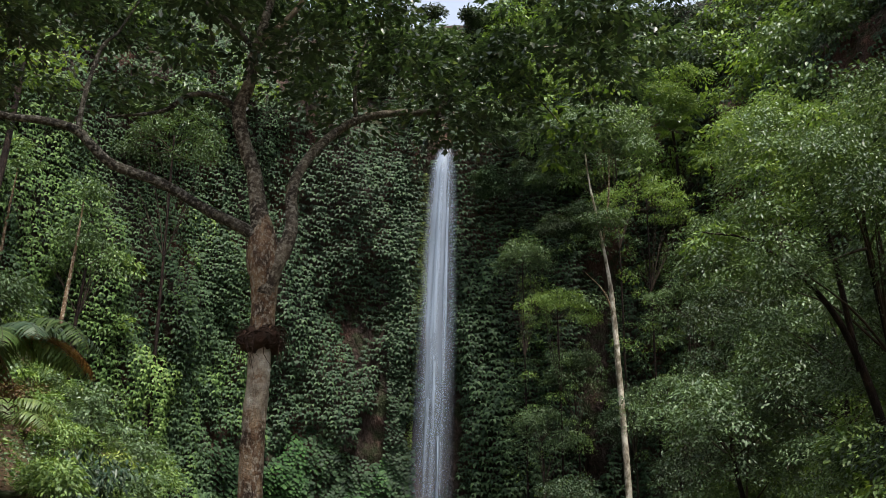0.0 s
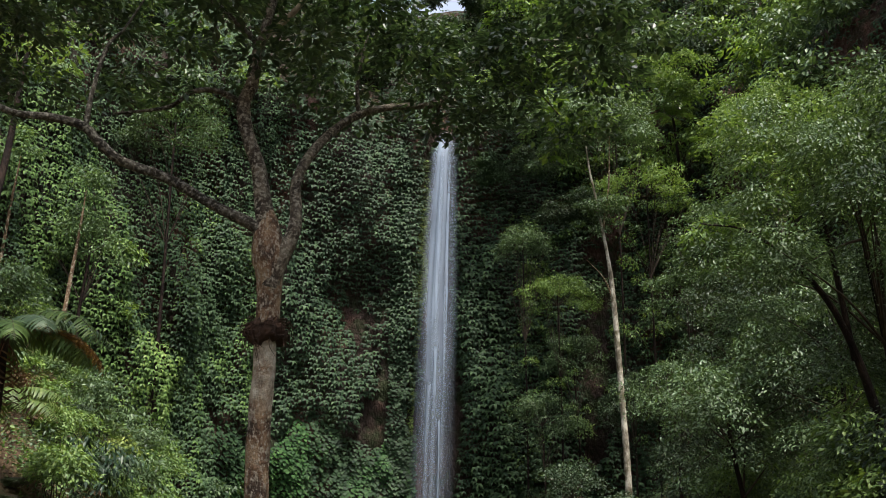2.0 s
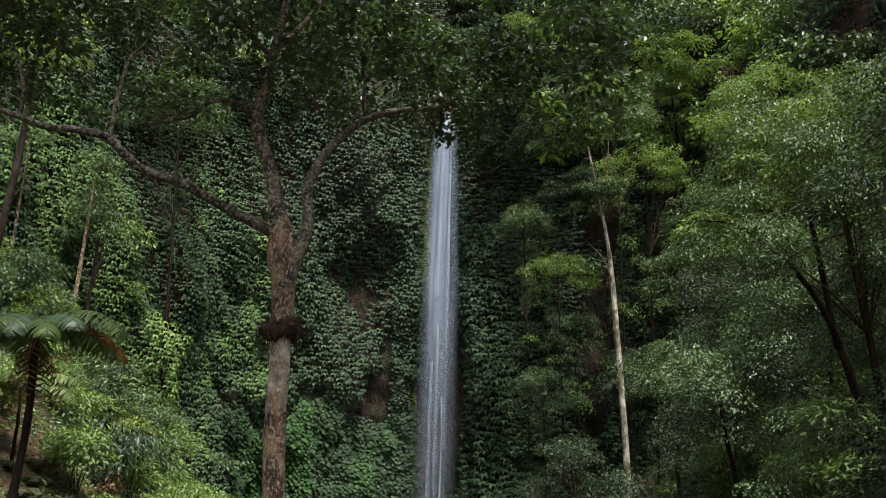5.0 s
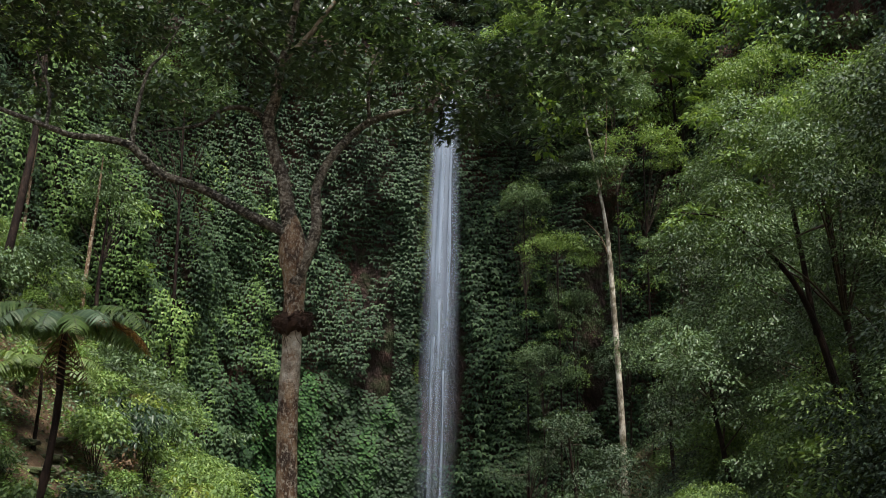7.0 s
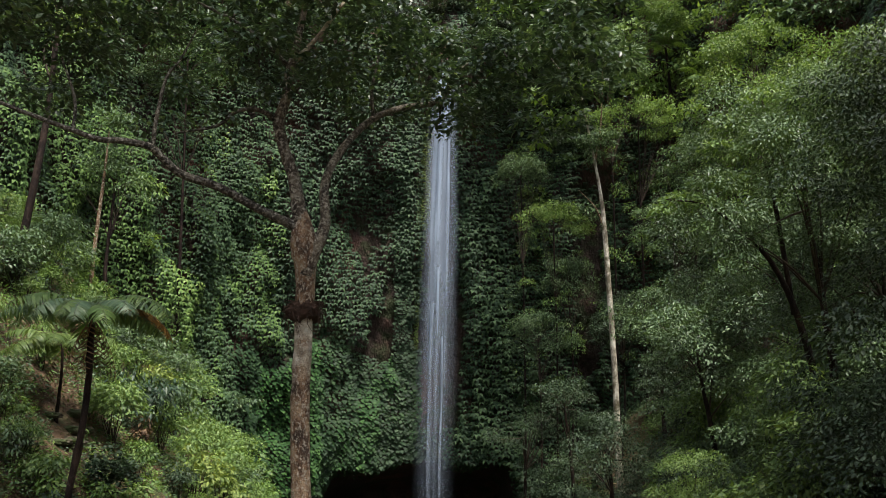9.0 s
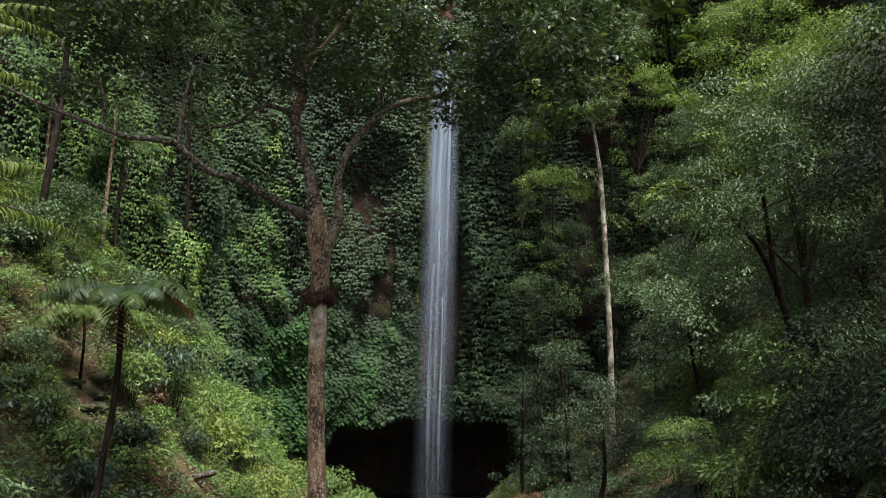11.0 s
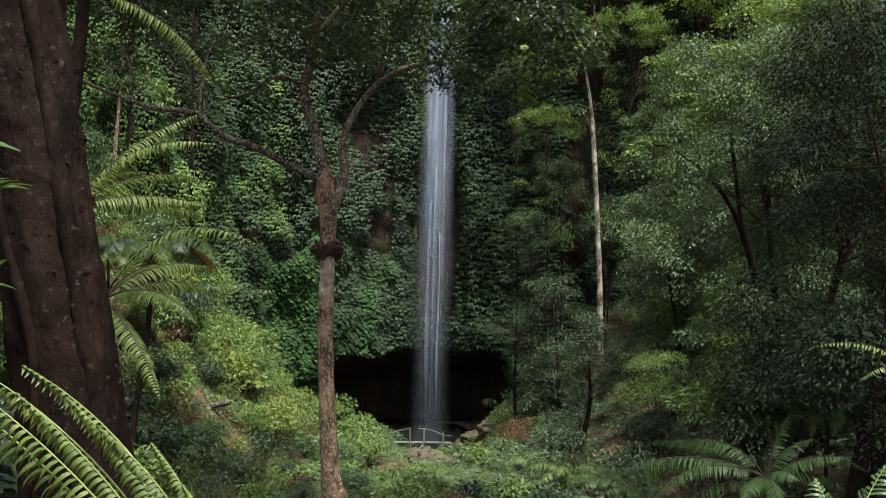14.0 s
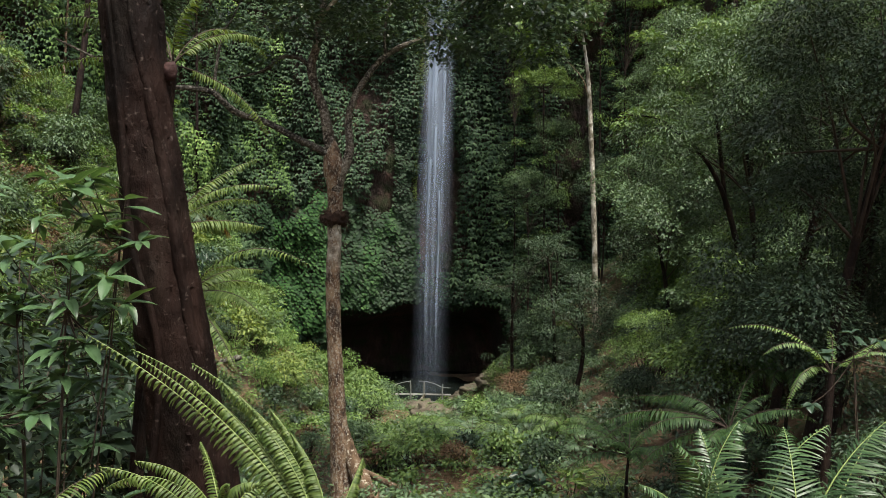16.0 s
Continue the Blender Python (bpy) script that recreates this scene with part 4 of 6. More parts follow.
for k, rows in enumerate([
        [(-0.05, -36.65, 14.02, 0.06), (-0.22, -36.7, 14.17, 0.045), (-0.48, -36.8, 14.24, 0.04), (-0.73, -36.9, 14.16, 0.034), (-0.99, -37.0, 13.91, 0.028), (-1.6, -37.3, 13.7, 0.015)],
        [(-1.81, -37.6, 13.4, 0.04), (-1.77, -37.6, 13.88, 0.032), (-1.68, -37.5, 14.56, 0.026), (-1.52, -37.4, 14.86, 0.02), (-1.3, -37.3, 15.4, 0.012)],
        [(1.32, -35.2, 14.5, 0.035), (1.3, -35.3, 15.0, 0.028), (1.45, -35.4, 15.8, 0.018)],
        [(2.48, -34.0, 15.17, 0.03), (2.45, -33.95, 14.9, 0.02), (2.4, -33.9, 14.7, 0.01)],
        [(0.12, -36.55, 15.1, 0.05), (0.5, -36.4, 15.6, 0.045), (0.8, -36.3, 16.1, 0.035), (1.3, -36.0, 16.9, 0.02)],
        [(0.1, -36.55, 15.0, 0.045), (-0.6, -36.8, 15.6, 0.035), (-1.4, -37.0, 16.0, 0.02)],
        [(-3.0, -37.8, 13.62, 0.03), (-3.1, -37.6, 14.2, 0.025), (-3.4, -37.5, 14.9, 0.015)],
        [(3.62, -33.8, 16.31, 0.025), (4.0, -33.7, 15.7, 0.018), (4.5, -33.6, 15.1, 0.01)],
        [(4.3, -33.8, 16.39, 0.02), (4.7, -33.9, 15.9, 0.014), (5.1, -34.0, 15.2, 0.008)]]):
    limb("branch", rows, M_BARK_PALE if k == 4 else M_BARK_LIMB, main_tree, MAIN, 8, 0.04, seed=20 + k)
# collar of roots and a nest fern's remains round the trunk
def root_collar():
    """A ragged mat of roots and old leaf bases round the trunk, with loose strings hanging from it."""
    prof = np.array([(0.13, -0.10), (0.20, -0.09), (0.26, -0.03), (0.27, 0.05), (0.23, 0.12), (0.18, 0.18), (0.14, 0.24)])
    a = np.linspace(0, 2 * np.pi, 72, endpoint=False)
    A, R = np.meshgrid(a, spline(prof, 4)[:, 0])
    _, H = np.meshgrid(a, spline(prof, 4)[:, 1])
    q = np.stack([np.cos(A) * 3, np.sin(A) * 3, H * 14], -1)
    R = R * (1 + 0.16 * fractal(q, 35, 3)) + 0.02 * value_noise(q * 4, 36)
    H = H + 0.05 * value_noise(np.stack([np.cos(A) * 4, np.sin(A) * 4, A * 0], -1), 37)
    base = np.array((0.47 - MAIN[0], -36.7 - MAIN[1], 10.88 - MAIN[2]))
    v = np.stack([R * np.cos(A), R * np.sin(A), H], -1).reshape(-1, 3) + base
    n, m = A.shape
    i, j = np.arange(n - 1)[:, None] * m, np.arange(m)[None]
    f = np.stack([i + j, i + (j + 1) % m, i + m + (j + 1) % m, i + m + j], -1).reshape(-1, 4)
    mat = part("root_collar", mesh_data("root_collar", v, f, M_ROOT), main_tree, "dark brown collar of matted roots")
    g = np.random.default_rng(31)
    rows = []
    for i in range(150):
        w, h0, r1 = g.uniform(0, 2 * np.pi), g.uniform(-0.08, 0.2), g.uniform(0.24, 0.36)
        drop = g.uniform(-0.06, 0.08) if i % 4 else g.uniform(0.15, 0.42)
        pts = [(0.2, w, h0, 0.007), (r1 * 0.85, w + 0.15, h0 + g.uniform(-0.02, 0.05), 0.007), (r1, w + g.uniform(0.0, 0.5), h0 - drop * 0.4, 0.005), (r1 - 0.02, w + g.uniform(0.0, 0.8), h0 - drop, 0.002)]
        rows.append([(*(base + np.array((r * math.cos(b), r * math.sin(b), h))), t) for r, b, h, t in pts])
    part("hanging_root", joined_tubes("hanging_root", rows, M_ROOT, 3, 3), mat, "loose thin roots", "stuff")


root_collar()
lumps = []
g = np.random.default_rng(33)
while len(lumps) < 230:
    x, y, z = g.uniform(-5.6, 5.6), g.uniform(-39.6, -33.2), g.uniform(14.35, 18.6)
    low = 14.45 + 0.45 * math.sin(x * 1.7 + 1) * math.cos(y * 1.1) + 0.5 * max(0, 1 - abs(x - 1.9))
    if z < low or (abs(x - 2.65) < 0.75 and abs(z - (9.2 + 0.545 * (y + 48.5))) < 0.85):
        continue
    if -2.9 < x < -0.35 and z < 17.0 and g.uniform() < 0.72:
        continue
    lumps.append((x, y, z, g.uniform(0.38, 0.75)))
lumps += [(4.6, -33.7, 14.5, 0.4), (4.2, -33.6, 14.75, 0.45), (5.0, -34.0, 14.7, 0.4), (2.35, -33.9, 14.55, 0.25), (-1.6, -37.3, 13.85, 0.3), (-2.0, -37.4, 13.75, 0.25), (-0.9, -37.0, 14.0, 0.3), (2.5, -34.2, 15.35, 0.3), (2.45, -34.2, 15.75, 0.36), (2.6, -34.4, 16.05, 0.34), (2.55, -35.2, 15.3, 0.3), (2.7, -33.9, 15.6, 0.25)]
foliage("crown", lumps, MAIN, g, 74, 0.13, L_CROWN, main_tree, 0.58, 0.75, 0.3, LEAF)

# lime leaf colour stands in for sunlight on the crown's outer leaves
foliage("crown", [(4.2, -33.6, 15.3, 0.4), (4.6, -33.8, 14.8, 0.4), (5.1, -34.0, 14.8, 0.35), (3.8, -33.7, 15.8, 0.35), (5.2, -33.9, 15.5, 0.4), (4.4, -33.5, 14.4, 0.25)], MAIN, g, 46, 0.14, L_LIME, main_tree, 0.55, 0.75, 0.7, LEAF, "crown leaves at the branch end, sunlight put into their lime tone")

# tall pale-stemmed tree beside the rock face
PALE = (9.3, -8.4, ground_at(9.3, -8.4))
pale = thing("tree", PALE, "slender tree with a straight whitish trunk and thin dark crown", "tree")
limb("trunk", [(9.35, -8.4, PALE[2] - 0.4, 0.176), (9.16, -8.4, 5.5, 0.152), (9.0, -8.4, 10.0, 0.136), (8.62, -8.4, 16.2, 0.112), (8.42, -8.4, 18.2, 0.08), (8.0, -8.4, 20.6, 0.055), (7.6, -8.4, 22.8, 0.04), (7.4, -8.4, 25.5, 0.015)], M_BARK_WHITE, pale, PALE, 12, 0.04, seed=41)
limb("branch", [(8.6, -8.4, 16.4, 0.04), (8.2, -8.5, 17.4, 0.03), (7.4, -8.7, 18.2, 0.01)], M_BARK, pale, PALE, 7, 0.05, seed=42)
limb("branch", [(8.2, -8.4, 19.5, 0.06), (8.5, -8.3, 21.5, 0.04), (8.6, -8.2, 24.0, 0.015)], M_BARK, pale, PALE, 7, 0.05, seed=43)
g = np.random.default_rng(44)
foliage("crown", crown_lumps(g, (7.8, -8.6, 23.5), (3.2, 2.2, 2.6), 28, 0.85) + crown_lumps(g, (8.2, -9.0, 20.0), (1.9, 1.2, 1.2), 12, 0.5, 0.2), PALE, g, 70, 0.14, L_MID, pale, 0.45)

# woods on the bank to the side of the fall and beyond it
WOODS = [
    # base x, y, crown centre, radii, material, leaf, seed
    ((10.6, -31.6), (10.0, -32.0, 13.4), (3.0, 2.6, 2.7), L_MID, 0.12, 1),
    ((11.6, -31.0), (11.8, -31.2, 11.6), (2.2, 2.0, 2.4), L_MID, 0.13, 2),
    ((9.3, -37.0), (10.4, -37.4, 12.6), (2.5, 2.2, 2.6), L_DARK, 0.12, 3),
    ((9.6, -24.5), (9.4, -24.2, 10.0), (2.0, 2.0, 1.9), L_MID, 0.17, 4),
    ((12.0, -25.0), (12.0, -25.0, 12.0), (2.8, 2.4, 2.6), L_MID, 0.17, 5),
    ((11.2, -17.5), (11.0, -17.5, 9.4), (2.2, 2.2, 2.4), L_DARK, 0.18, 6),
    ((12.5, -18.0), (12.4, -18.0, 12.8), (3.0, 2.6, 2.8), L_DARK, 0.18, 7),
    ((10.8, -12.0), (10.6, -12.2, 11.5), (2.3, 2.0, 2.2), L_MID, 0.18, 8),
    ((5.1, -7.6), (5.0, -8.0, 6.9), (1.7, 1.5, 1.0), L_DARK, 0.13, 10),
    ((7.0, -9.0), (6.7, -9.2, 8.2), (1.5, 1.5, 1.5), L_DARK, 0.18, 11),
    ((13.5, -14.0), (13.6, -14.2, 15.5), (2.6, 2.2, 2.4), L_MID, 0.19, 12),
    ((13.0, -7.0), (13.2, -7.0, 19.0), (2.2, 2.0, 2.2), L_MID, 0.2, 13),
    ((15.5, -21.0), (15.2, -21.0, 18.0), (3.0, 2.8, 3.0), L_LIGHT, 0.18, 15),
    ((14.5, -30.0), (14.6, -30.0, 16.5), (2.8, 2.6, 2.8), L_MID, 0.17, 16),
    ((15.0, -11.0), (15.0, -11.0, 22.5), (3.0, 2.4, 2.8), L_LIGHT, 0.2, 18),
    ((8.2, -42.0), (9.2, -42.4, 12.2), (1.9, 1.8, 2.0), L_DARK, 0.11, 19),
    ((10.5, -41.0), (11.0, -41.0, 11.0), (2.2, 2.0, 2.4), L_DARK, 0.11, 20),
    ((7.0, -21.0), (7.2, -21.0, 7.2), (1.4, 1.4, 1.4), L_DARK, 0.15, 21),
    ((-13.0, -12.0), (-13.0, -12.0, 17.5), (1.8, 1.6, 1.8), L_MID, 0.18, 22),
    ((-12.0, -6.0), (-12.0, -6.2, 24.5), (2.6, 2.2, 2.4), L_MID, 0.2, 25),
]
WOODS += [
    ((7.0, -1.6), (6.7, -1.6, 17.4), (2.1, 1.4, 1.3), L_LIGHT, 0.17, 31),
    ((7.7, -1.4), (7.5, -1.0, 14.4), (1.7, 1.3, 1.6), L_MID, 0.17, 32),
    ((6.1, -2.4), (5.9, -1.6, 11.4), (1.7, 1.3, 1.6), L_MID, 0.17, 33),
    ((11.0, -4.8), (10.8, -4.6, 22.2), (2.6, 1.8, 1.5), L_LIGHT, 0.18, 34),
    ((9.9, -3.4), (9.6, -2.8, 26.0), (2.6, 1.8, 1.9), L_MID, 0.18, 35),
    ((5.2, -0.6), (5.0, 0.2, 20.6), (1.5, 1.0, 1.3), L_MID, 0.17, 36),
    ((9.6, -5.4), (9.8, -5.0, 12.0), (1.8, 1.3, 1.8), L_DARK, 0.17, 37),
    ((12.0, -8.5), (11.8, -8.0, 16.4), (2.2, 1.6, 1.6), L_MID, 0.18, 38),
]
for b, c, r, m, s, k in WOODS:
    tone = {L_DARK: "dark", L_MID: "mid green", L_LIGHT: "light green"}[m]
    forest_tree(b, c, r, m, f"{tone} small-leaved forest tree leaning from the steep bank", s * 0.66, (84 if b[1] < -22 else 58) * (0.17 / s) ** 2, seed=k, group="woods on the banks", lumps=64 if k > 30 else int(20 + 6 * max(r)), trunk=0.06 if k > 30 else 0.1, skirt=(22 if k > 30 else 14) if b[0] > 0 else 0, flat=1.0 if k > 30 else 0.85, lump=0.4 if k > 30 else min(r) * 0.32)

# tall dark trees, unseen crowns added to shade the far end of the walk
forest_tree((9.1, -40.4), (10.4, -41.6, 18.4), (4.0, 3.4, 1.8), L_CROWN, "tall dark forest tree, straight bare trunk, unseen crown added for shade", 0.22, 22, 46, 0.85, trunk=0.15, seed=46, group="woods on the banks", flat=0.7)
forest_tree((10.4, -43.6), (10.4, -45.2, 18.0), (3.4, 3.0, 1.6), L_CROWN, "tall dark forest tree, straight bare trunk, unseen crown added for shade", 0.22, 22, 36, 0.8, trunk=0.13, seed=47, group="woods on the banks", flat=0.7)

# fresh growth on the outer twigs of the leaning tree
g = np.random.default_rng(91)
fresh_base = (10.4, -32.0, ground_at(10.4, -32.0))
fresh = thing("tree", fresh_base, "slender tree with yellow green new leaves at the twig ends", "tree")
limb("trunk", [(10.4, -32.0, fresh_base[2] - 0.3, 0.11), (10.1, -32.1, 9.5, 0.09), (9.3, -32.3, 12.0, 0.06), (8.0, -32.5, 13.3, 0.03), (7.0, -32.6, 13.5, 0.012)], M_BARK_DARK, fresh, fresh_base, 8, 0.04, seed=92)
limb("branch", [(9.6, -32.2, 11.2, 0.06), (9.3, -32.1, 13.6, 0.045), (9.0, -32.0, 15.2, 0.02)], M_BARK_DARK, fresh, fresh_base, 7, 0.04, seed=93)
fresh_lumps = [(6.9, -32.6, 13.2, 0.3), (7.3, -32.5, 13.45, 0.4), (7.8, -32.4, 13.3, 0.45), (7.6, -32.7, 12.8, 0.35), (8.3, -32.5, 13.8, 0.5), (8.8, -32.3, 14.4, 0.5), (8.4, -32.2, 15.1, 0.5), (9.2, -32.2, 15.6, 0.6), (10.0, -32.2, 15.3, 0.6), (10.9, -32.3, 15.7, 0.6), (9.6, -32.7, 14.7, 0.5), (8.0, -32.8, 14.5, 0.35), (7.5, -32.3, 15.4, 0.4), (11.6, -32.4, 15.0, 0.5)]
foliage("crown", fresh_lumps, fresh_base, g, 105, 0.12, L_LIGHT, fresh, 0.42)
forest_tree((-10.4, -25.2), (-9.8, -24.6, 20.6), (1.9, 1.8, 1.6), L_LIGHT, "tall tree with broad bright green leaves on the high bank", 0.2, 36, 24, seed=94, group="woods on the banks")

# tree ferns on the bank
tree_fern((-3.45, -36.5), (-3.06, -36.55, 10.86), "slender tree fern with drooping grey-green fronds on the bank", 1, 19, 1.65, 0.4, 36, L_FERN_PALE, dead=8, brown=3, rise=24, down=-56, slim=0.11, sag=0.4, twice=False)
tree_fern((13.4, 0.2), (12.9, -1.0, 27.6), "tree fern leaning out from the high rock face", 7, 11, 1.7, 0.4, 20, L_FERN, 0.08, dead=0, rise=30, down=-50, slim=0.15, base_z=25.4)
tree_fern((14.9, -1.6), (14.4, -2.5, 25.4), "tree fern leaning out from the high rock face", 8, 10, 1.7, 0.4, 20, L_FERN, 0.08, dead=1, rise=25, down=-55, slim=0.15, base_z=23.2)
tree_fern((-6.95, -29.3), (-6.85, -29.4, 10.45), "bright green tree fern on the bank", 2, 15, 1.8, 0.46, 32, L_FERN_NEAR, 0.04, dead=2, rise=30, down=-55, slim=0.12, sag=0.3, twice=False)

# foreground tree
FORE = (2.5, -51.6, ground_at(2.5, -51.6))
fore = thing("tree", FORE, "dark wet-barked leaning tree trunk with flaking bark", "tree")


def rugged_limb(name, rows, material, parent, origin, sides, per, seed, depth=0.012, label=""):
    """A thick trunk with ridges, cross cracks and loose plates of bark."""
    c = spline(rows, per)
    v, f = tube_arrays(c[:, :3], c[:, 3], sides)
    mid = np.repeat(c[:, :3], sides, 0)
    d = unit(v - mid)
    ridges = 1 - np.abs(fractal(v * np.array((6, 6, 1.9)) + 0.25 * fractal(v * 2.2, seed + 3, 2)[:, None], seed, 3))
    plates = np.clip(fractal(v * np.array((9, 9, 5)), seed + 5, 3) * 3, -1, 1)
    grain = fractal(v * np.array((30, 30, 14)), seed + 9, 2)
    v = v + d * (depth * (1.3 * ridges + 0.45 * plates + 0.3 * grain - 0.8))[:, None]
    return part(name, mesh_data(name, v - np.array(origin), f, material), parent, label)


rugged_limb("trunk", [(2.6, -51.6, FORE[2] - 0.4, 0.3), (2.42, -51.6, 9.0, 0.215), (2.28, -51.62, 9.7, 0.2), (2.2, -51.65, 10.17, 0.19), (2.11, -51.65, 10.72, 0.172), (2.03, -51.65, 11.28, 0.158), (1.955, -51.65, 11.82, 0.148), (1.9, -51.65, 12.36, 0.143), (1.8, -51.65, 13.4, 0.135), (1.65, -51.6, 15.0, 0.11), (1.6, -51.6, 17.0, 0.04)], M_BARK_WET, fore, FORE, 84, 34, 51)
rugged_limb("root", [(2.76, -51.72, FORE[2] - 0.2, 0.07), (2.57, -51.72, 9.2, 0.05), (2.44, -51.72, 9.75, 0.042), (2.345, -51.74, 10.2, 0.036), (2.24, -51.75, 10.72, 0.032), (2.15, -51.75, 11.25, 0.03), (2.06, -51.76, 11.75, 0.026), (1.97, -51.78, 12.2, 0.02), (1.9, -51.77, 12.6, 0.012)], M_BARK_WET, fore, FORE, 16, 20, 54, 0.008, "dark clinging root along the trunk")
rugged_limb("root", [(2.0, -51.82, 9.6, 0.02), (2.08, -51.85, 10.2, 0.018), (2.1, -51.83, 10.7, 0.018), (1.97, -51.82, 11.2, 0.017), (1.92, -51.8, 11.7, 0.015), (1.84, -51.79, 12.4, 0.01)], M_BARK_WET, fore, FORE, 10, 16, 55, 0.004, "thin clinging root along the trunk")
bm = bmesh.new()
bmesh.ops.create_icosphere(bm, subdivisions=3, radius=1.0)
for w in bm.verts:
    q = np.array(w.co[:])
    w.co = q * (1 + 0.16 * float(fractal(q * 1.7, 66, 3))) * np.array((0.036, 0.032, 0.05)) + np.array((2.1, -51.66, 12.02)) - np.array(FORE)
for q in bm.faces:
    q.smooth = True
knot = bpy.data.meshes.new("knot")
bm.to_mesh(knot)
bm.free()
knot.materials.append(surface("reddish brown dead wood", [(0.3, (0.012, 0.004, 0.003)), (0.7, (0.038, 0.011, 0.008))], 9.0, (1, 1, 1), 0.8, 60.0, 0.7, 0.01))
part("knot", knot, fore, "reddish brown knot of a broken branch")
# loose flakes of bark standing off the trunk
g = np.random.default_rng(57)
axis = spline([(2.28, -51.62, 9.7, 0.2), (2.2, -51.65, 10.17, 0.19), (2.11, -51.65, 10.72, 0.172), (2.03, -51.65, 11.28, 0.158), (1.955, -51.65, 11.82, 0.148), (1.9, -51.65, 12.36, 0.143)], 30)
c = axis[g.integers(0, len(axis), 170)]
w = g.uniform(-2.9, 0.3, 170)
d = np.stack([np.cos(w), np.sin(w), 0 * w], -1)
at = c[:, :3] + d * (c[:, 3] + 0.002)[:, None] - np.array(FORE)
ln = g.uniform(0.012, 0.04, 170)
part("flaking_bark", leaf_mesh("flaking_bark", at, np.stack([-np.sin(w), np.cos(w), g.normal(0, 0.3, 170)], -1) + d * 0.3, d + g.normal(0, 0.3, (170, 3)), ln, ln * 0.5, M_BARK_WET), fore, "small loose flakes of bark", "stuff")
g = np.random.default_rng(52)
foliage("crown", crown_lumps(g, (0.7, -50.4, 17.4), (2.6, 2.6, 1.4), 30, 0.9, 0.1), FORE, g, 22, 0.17, L_CROWN, fore, 0.5)

# slender pale stems standing against the far bank
for k, rows in enumerate([[(-15.6, -14.0, 9.0, 0.12), (-15.7, -14.0, 14.0, 0.1), (-15.5, -14.0, 18.5, 0.06), (-15.3, -14.0, 21.0, 0.02)], [(-13.5, -12.9, 12.0, 0.1), (-13.4, -12.8, 15.0, 0.09), (-13.15, -12.8, 18.2, 0.06), (-13.1, -12.7, 20.0, 0.02)]]):
    o = rows[0][:3]
    t = thing("sapling", o, "slender pale-stemmed young tree on the bank", "tree", "saplings on the bank")
    limb("trunk", rows, M_BARK, t, o, 8, 0.04, seed=60 + k)
    g = np.random.default_rng(62 + k)
    foliage("crown", crown_lumps(g, rows[-1][:3], (1.0, 1.0, 0.8), 9, 0.5), o, g, 40, 0.16, L_MID, t, 0.45)


# ---- undergrowth ----
def carpet(name, count, xr, yr, size, height, material, label, seed, keep, category="undergrowth", ratio=0.45, upright=0.35, scale=0.8):
    """Low leaves all over the ground, in mounds."""
    g = np.random.default_rng(seed + 2000)
    x, y = g.uniform(*xr, count), g.uniform(*yr, count)
    q = np.stack([x * scale, y * scale, x * 0], -1)
    mound = np.clip(fractal(q, seed + 7, 3) * 0.8 + 0.45, 0, 1.3)
    ok = (g.uniform(0, 1, count) < np.clip(keep(x, y), 0, 1) * np.clip(mound * 2.2 + 0.2, 0, 1)) & (plan_distance(x, y) < 1.5) & seen_ground(x, y)
    x, y, mound = x[ok], y[ok], mound[ok]
    z = ground_height(x, y) + mound * height * g.uniform(0.1, 1.0, len(x)) ** 0.7
    c = len(x)
    tips = g.normal(0, 1.0, (c, 3)) * np.array((1, 1, 0.4)) + np.array((0, -0.25, upright - 0.3))
    ups = np.array((0, -0.25, 1.0)) + g.normal(0, 0.4, (c, 3))
    ln = size * g.uniform(0.5, 1.3, c)
    me = leaf_mesh(name, np.stack([x, y, z], -1), tips, ups, ln, ln * ratio, material)
    return tagged(new(name, me), label, category, kind="stuff")


def blob(x, y, cx, cy, rx, ry):
    return np.exp(-(((x - cx) / rx) ** 2 + ((y - cy) / ry) ** 2))


def open_soil(x, y):
    """Trodden earth: the path up the bank and the way to the pool."""
    b = blob(x, y, -6.8, -29.0, 0.8, 1.4) * 1.1 + blob(x, y, -6.4, -30.3, 0.4, 0.5) * 0.9 + blob(x, y, -4.6, -27.4, 0.8, 0.5) + blob(x, y, -2.3, -23.5, 0.6, 1.2) * 0.9
    b = b + blob(x, y, 0.6, -6.0, 2.0, 6.0) + blob(x, y, 2.6, -34.2, 1.2, 1.6) * 0.6 + blob(x, y, 4.8, -30.6, 0.7, 0.9) * 0.9 + blob(x, y, 1.4, -19.0, 1.1, 2.6) * 1.1 + blob(x, y, 0.8, -12.0, 1.2, 3.0) * 0.9 + blob(x, y, 4.8, -10.0, 1.0, 1.6) * 0.7
    return np.clip(b, 0, 1)


carpet("undergrowth", 70000, (-15.5, -1.2), (-42, 1), 0.12, 0.4, L_HERB, "dense weedy undergrowth of small leaves on the bank", 1, lambda x, y: 1 - open_soil(x, y), scale=1.3)
carpet("undergrowth", 40000, (-15.5, -1.2), (-38, -2), 0.13, 0.5, L_LIGHT, "fresh green weeds among the undergrowth", 2, lambda x, y: (1 - open_soil(x, y)) * smoothstep(-0.1, 0.5, fractal(np.stack([x * 0.3, y * 0.3, x * 0], -1), 77, 2)), scale=0.6)
carpet("undergrowth", 36000, (3.5, 13), (-46, 2), 0.15, 0.5, L_MID, "dark green undergrowth on the shaded bank", 3, lambda x, y: 1 - open_soil(x, y))
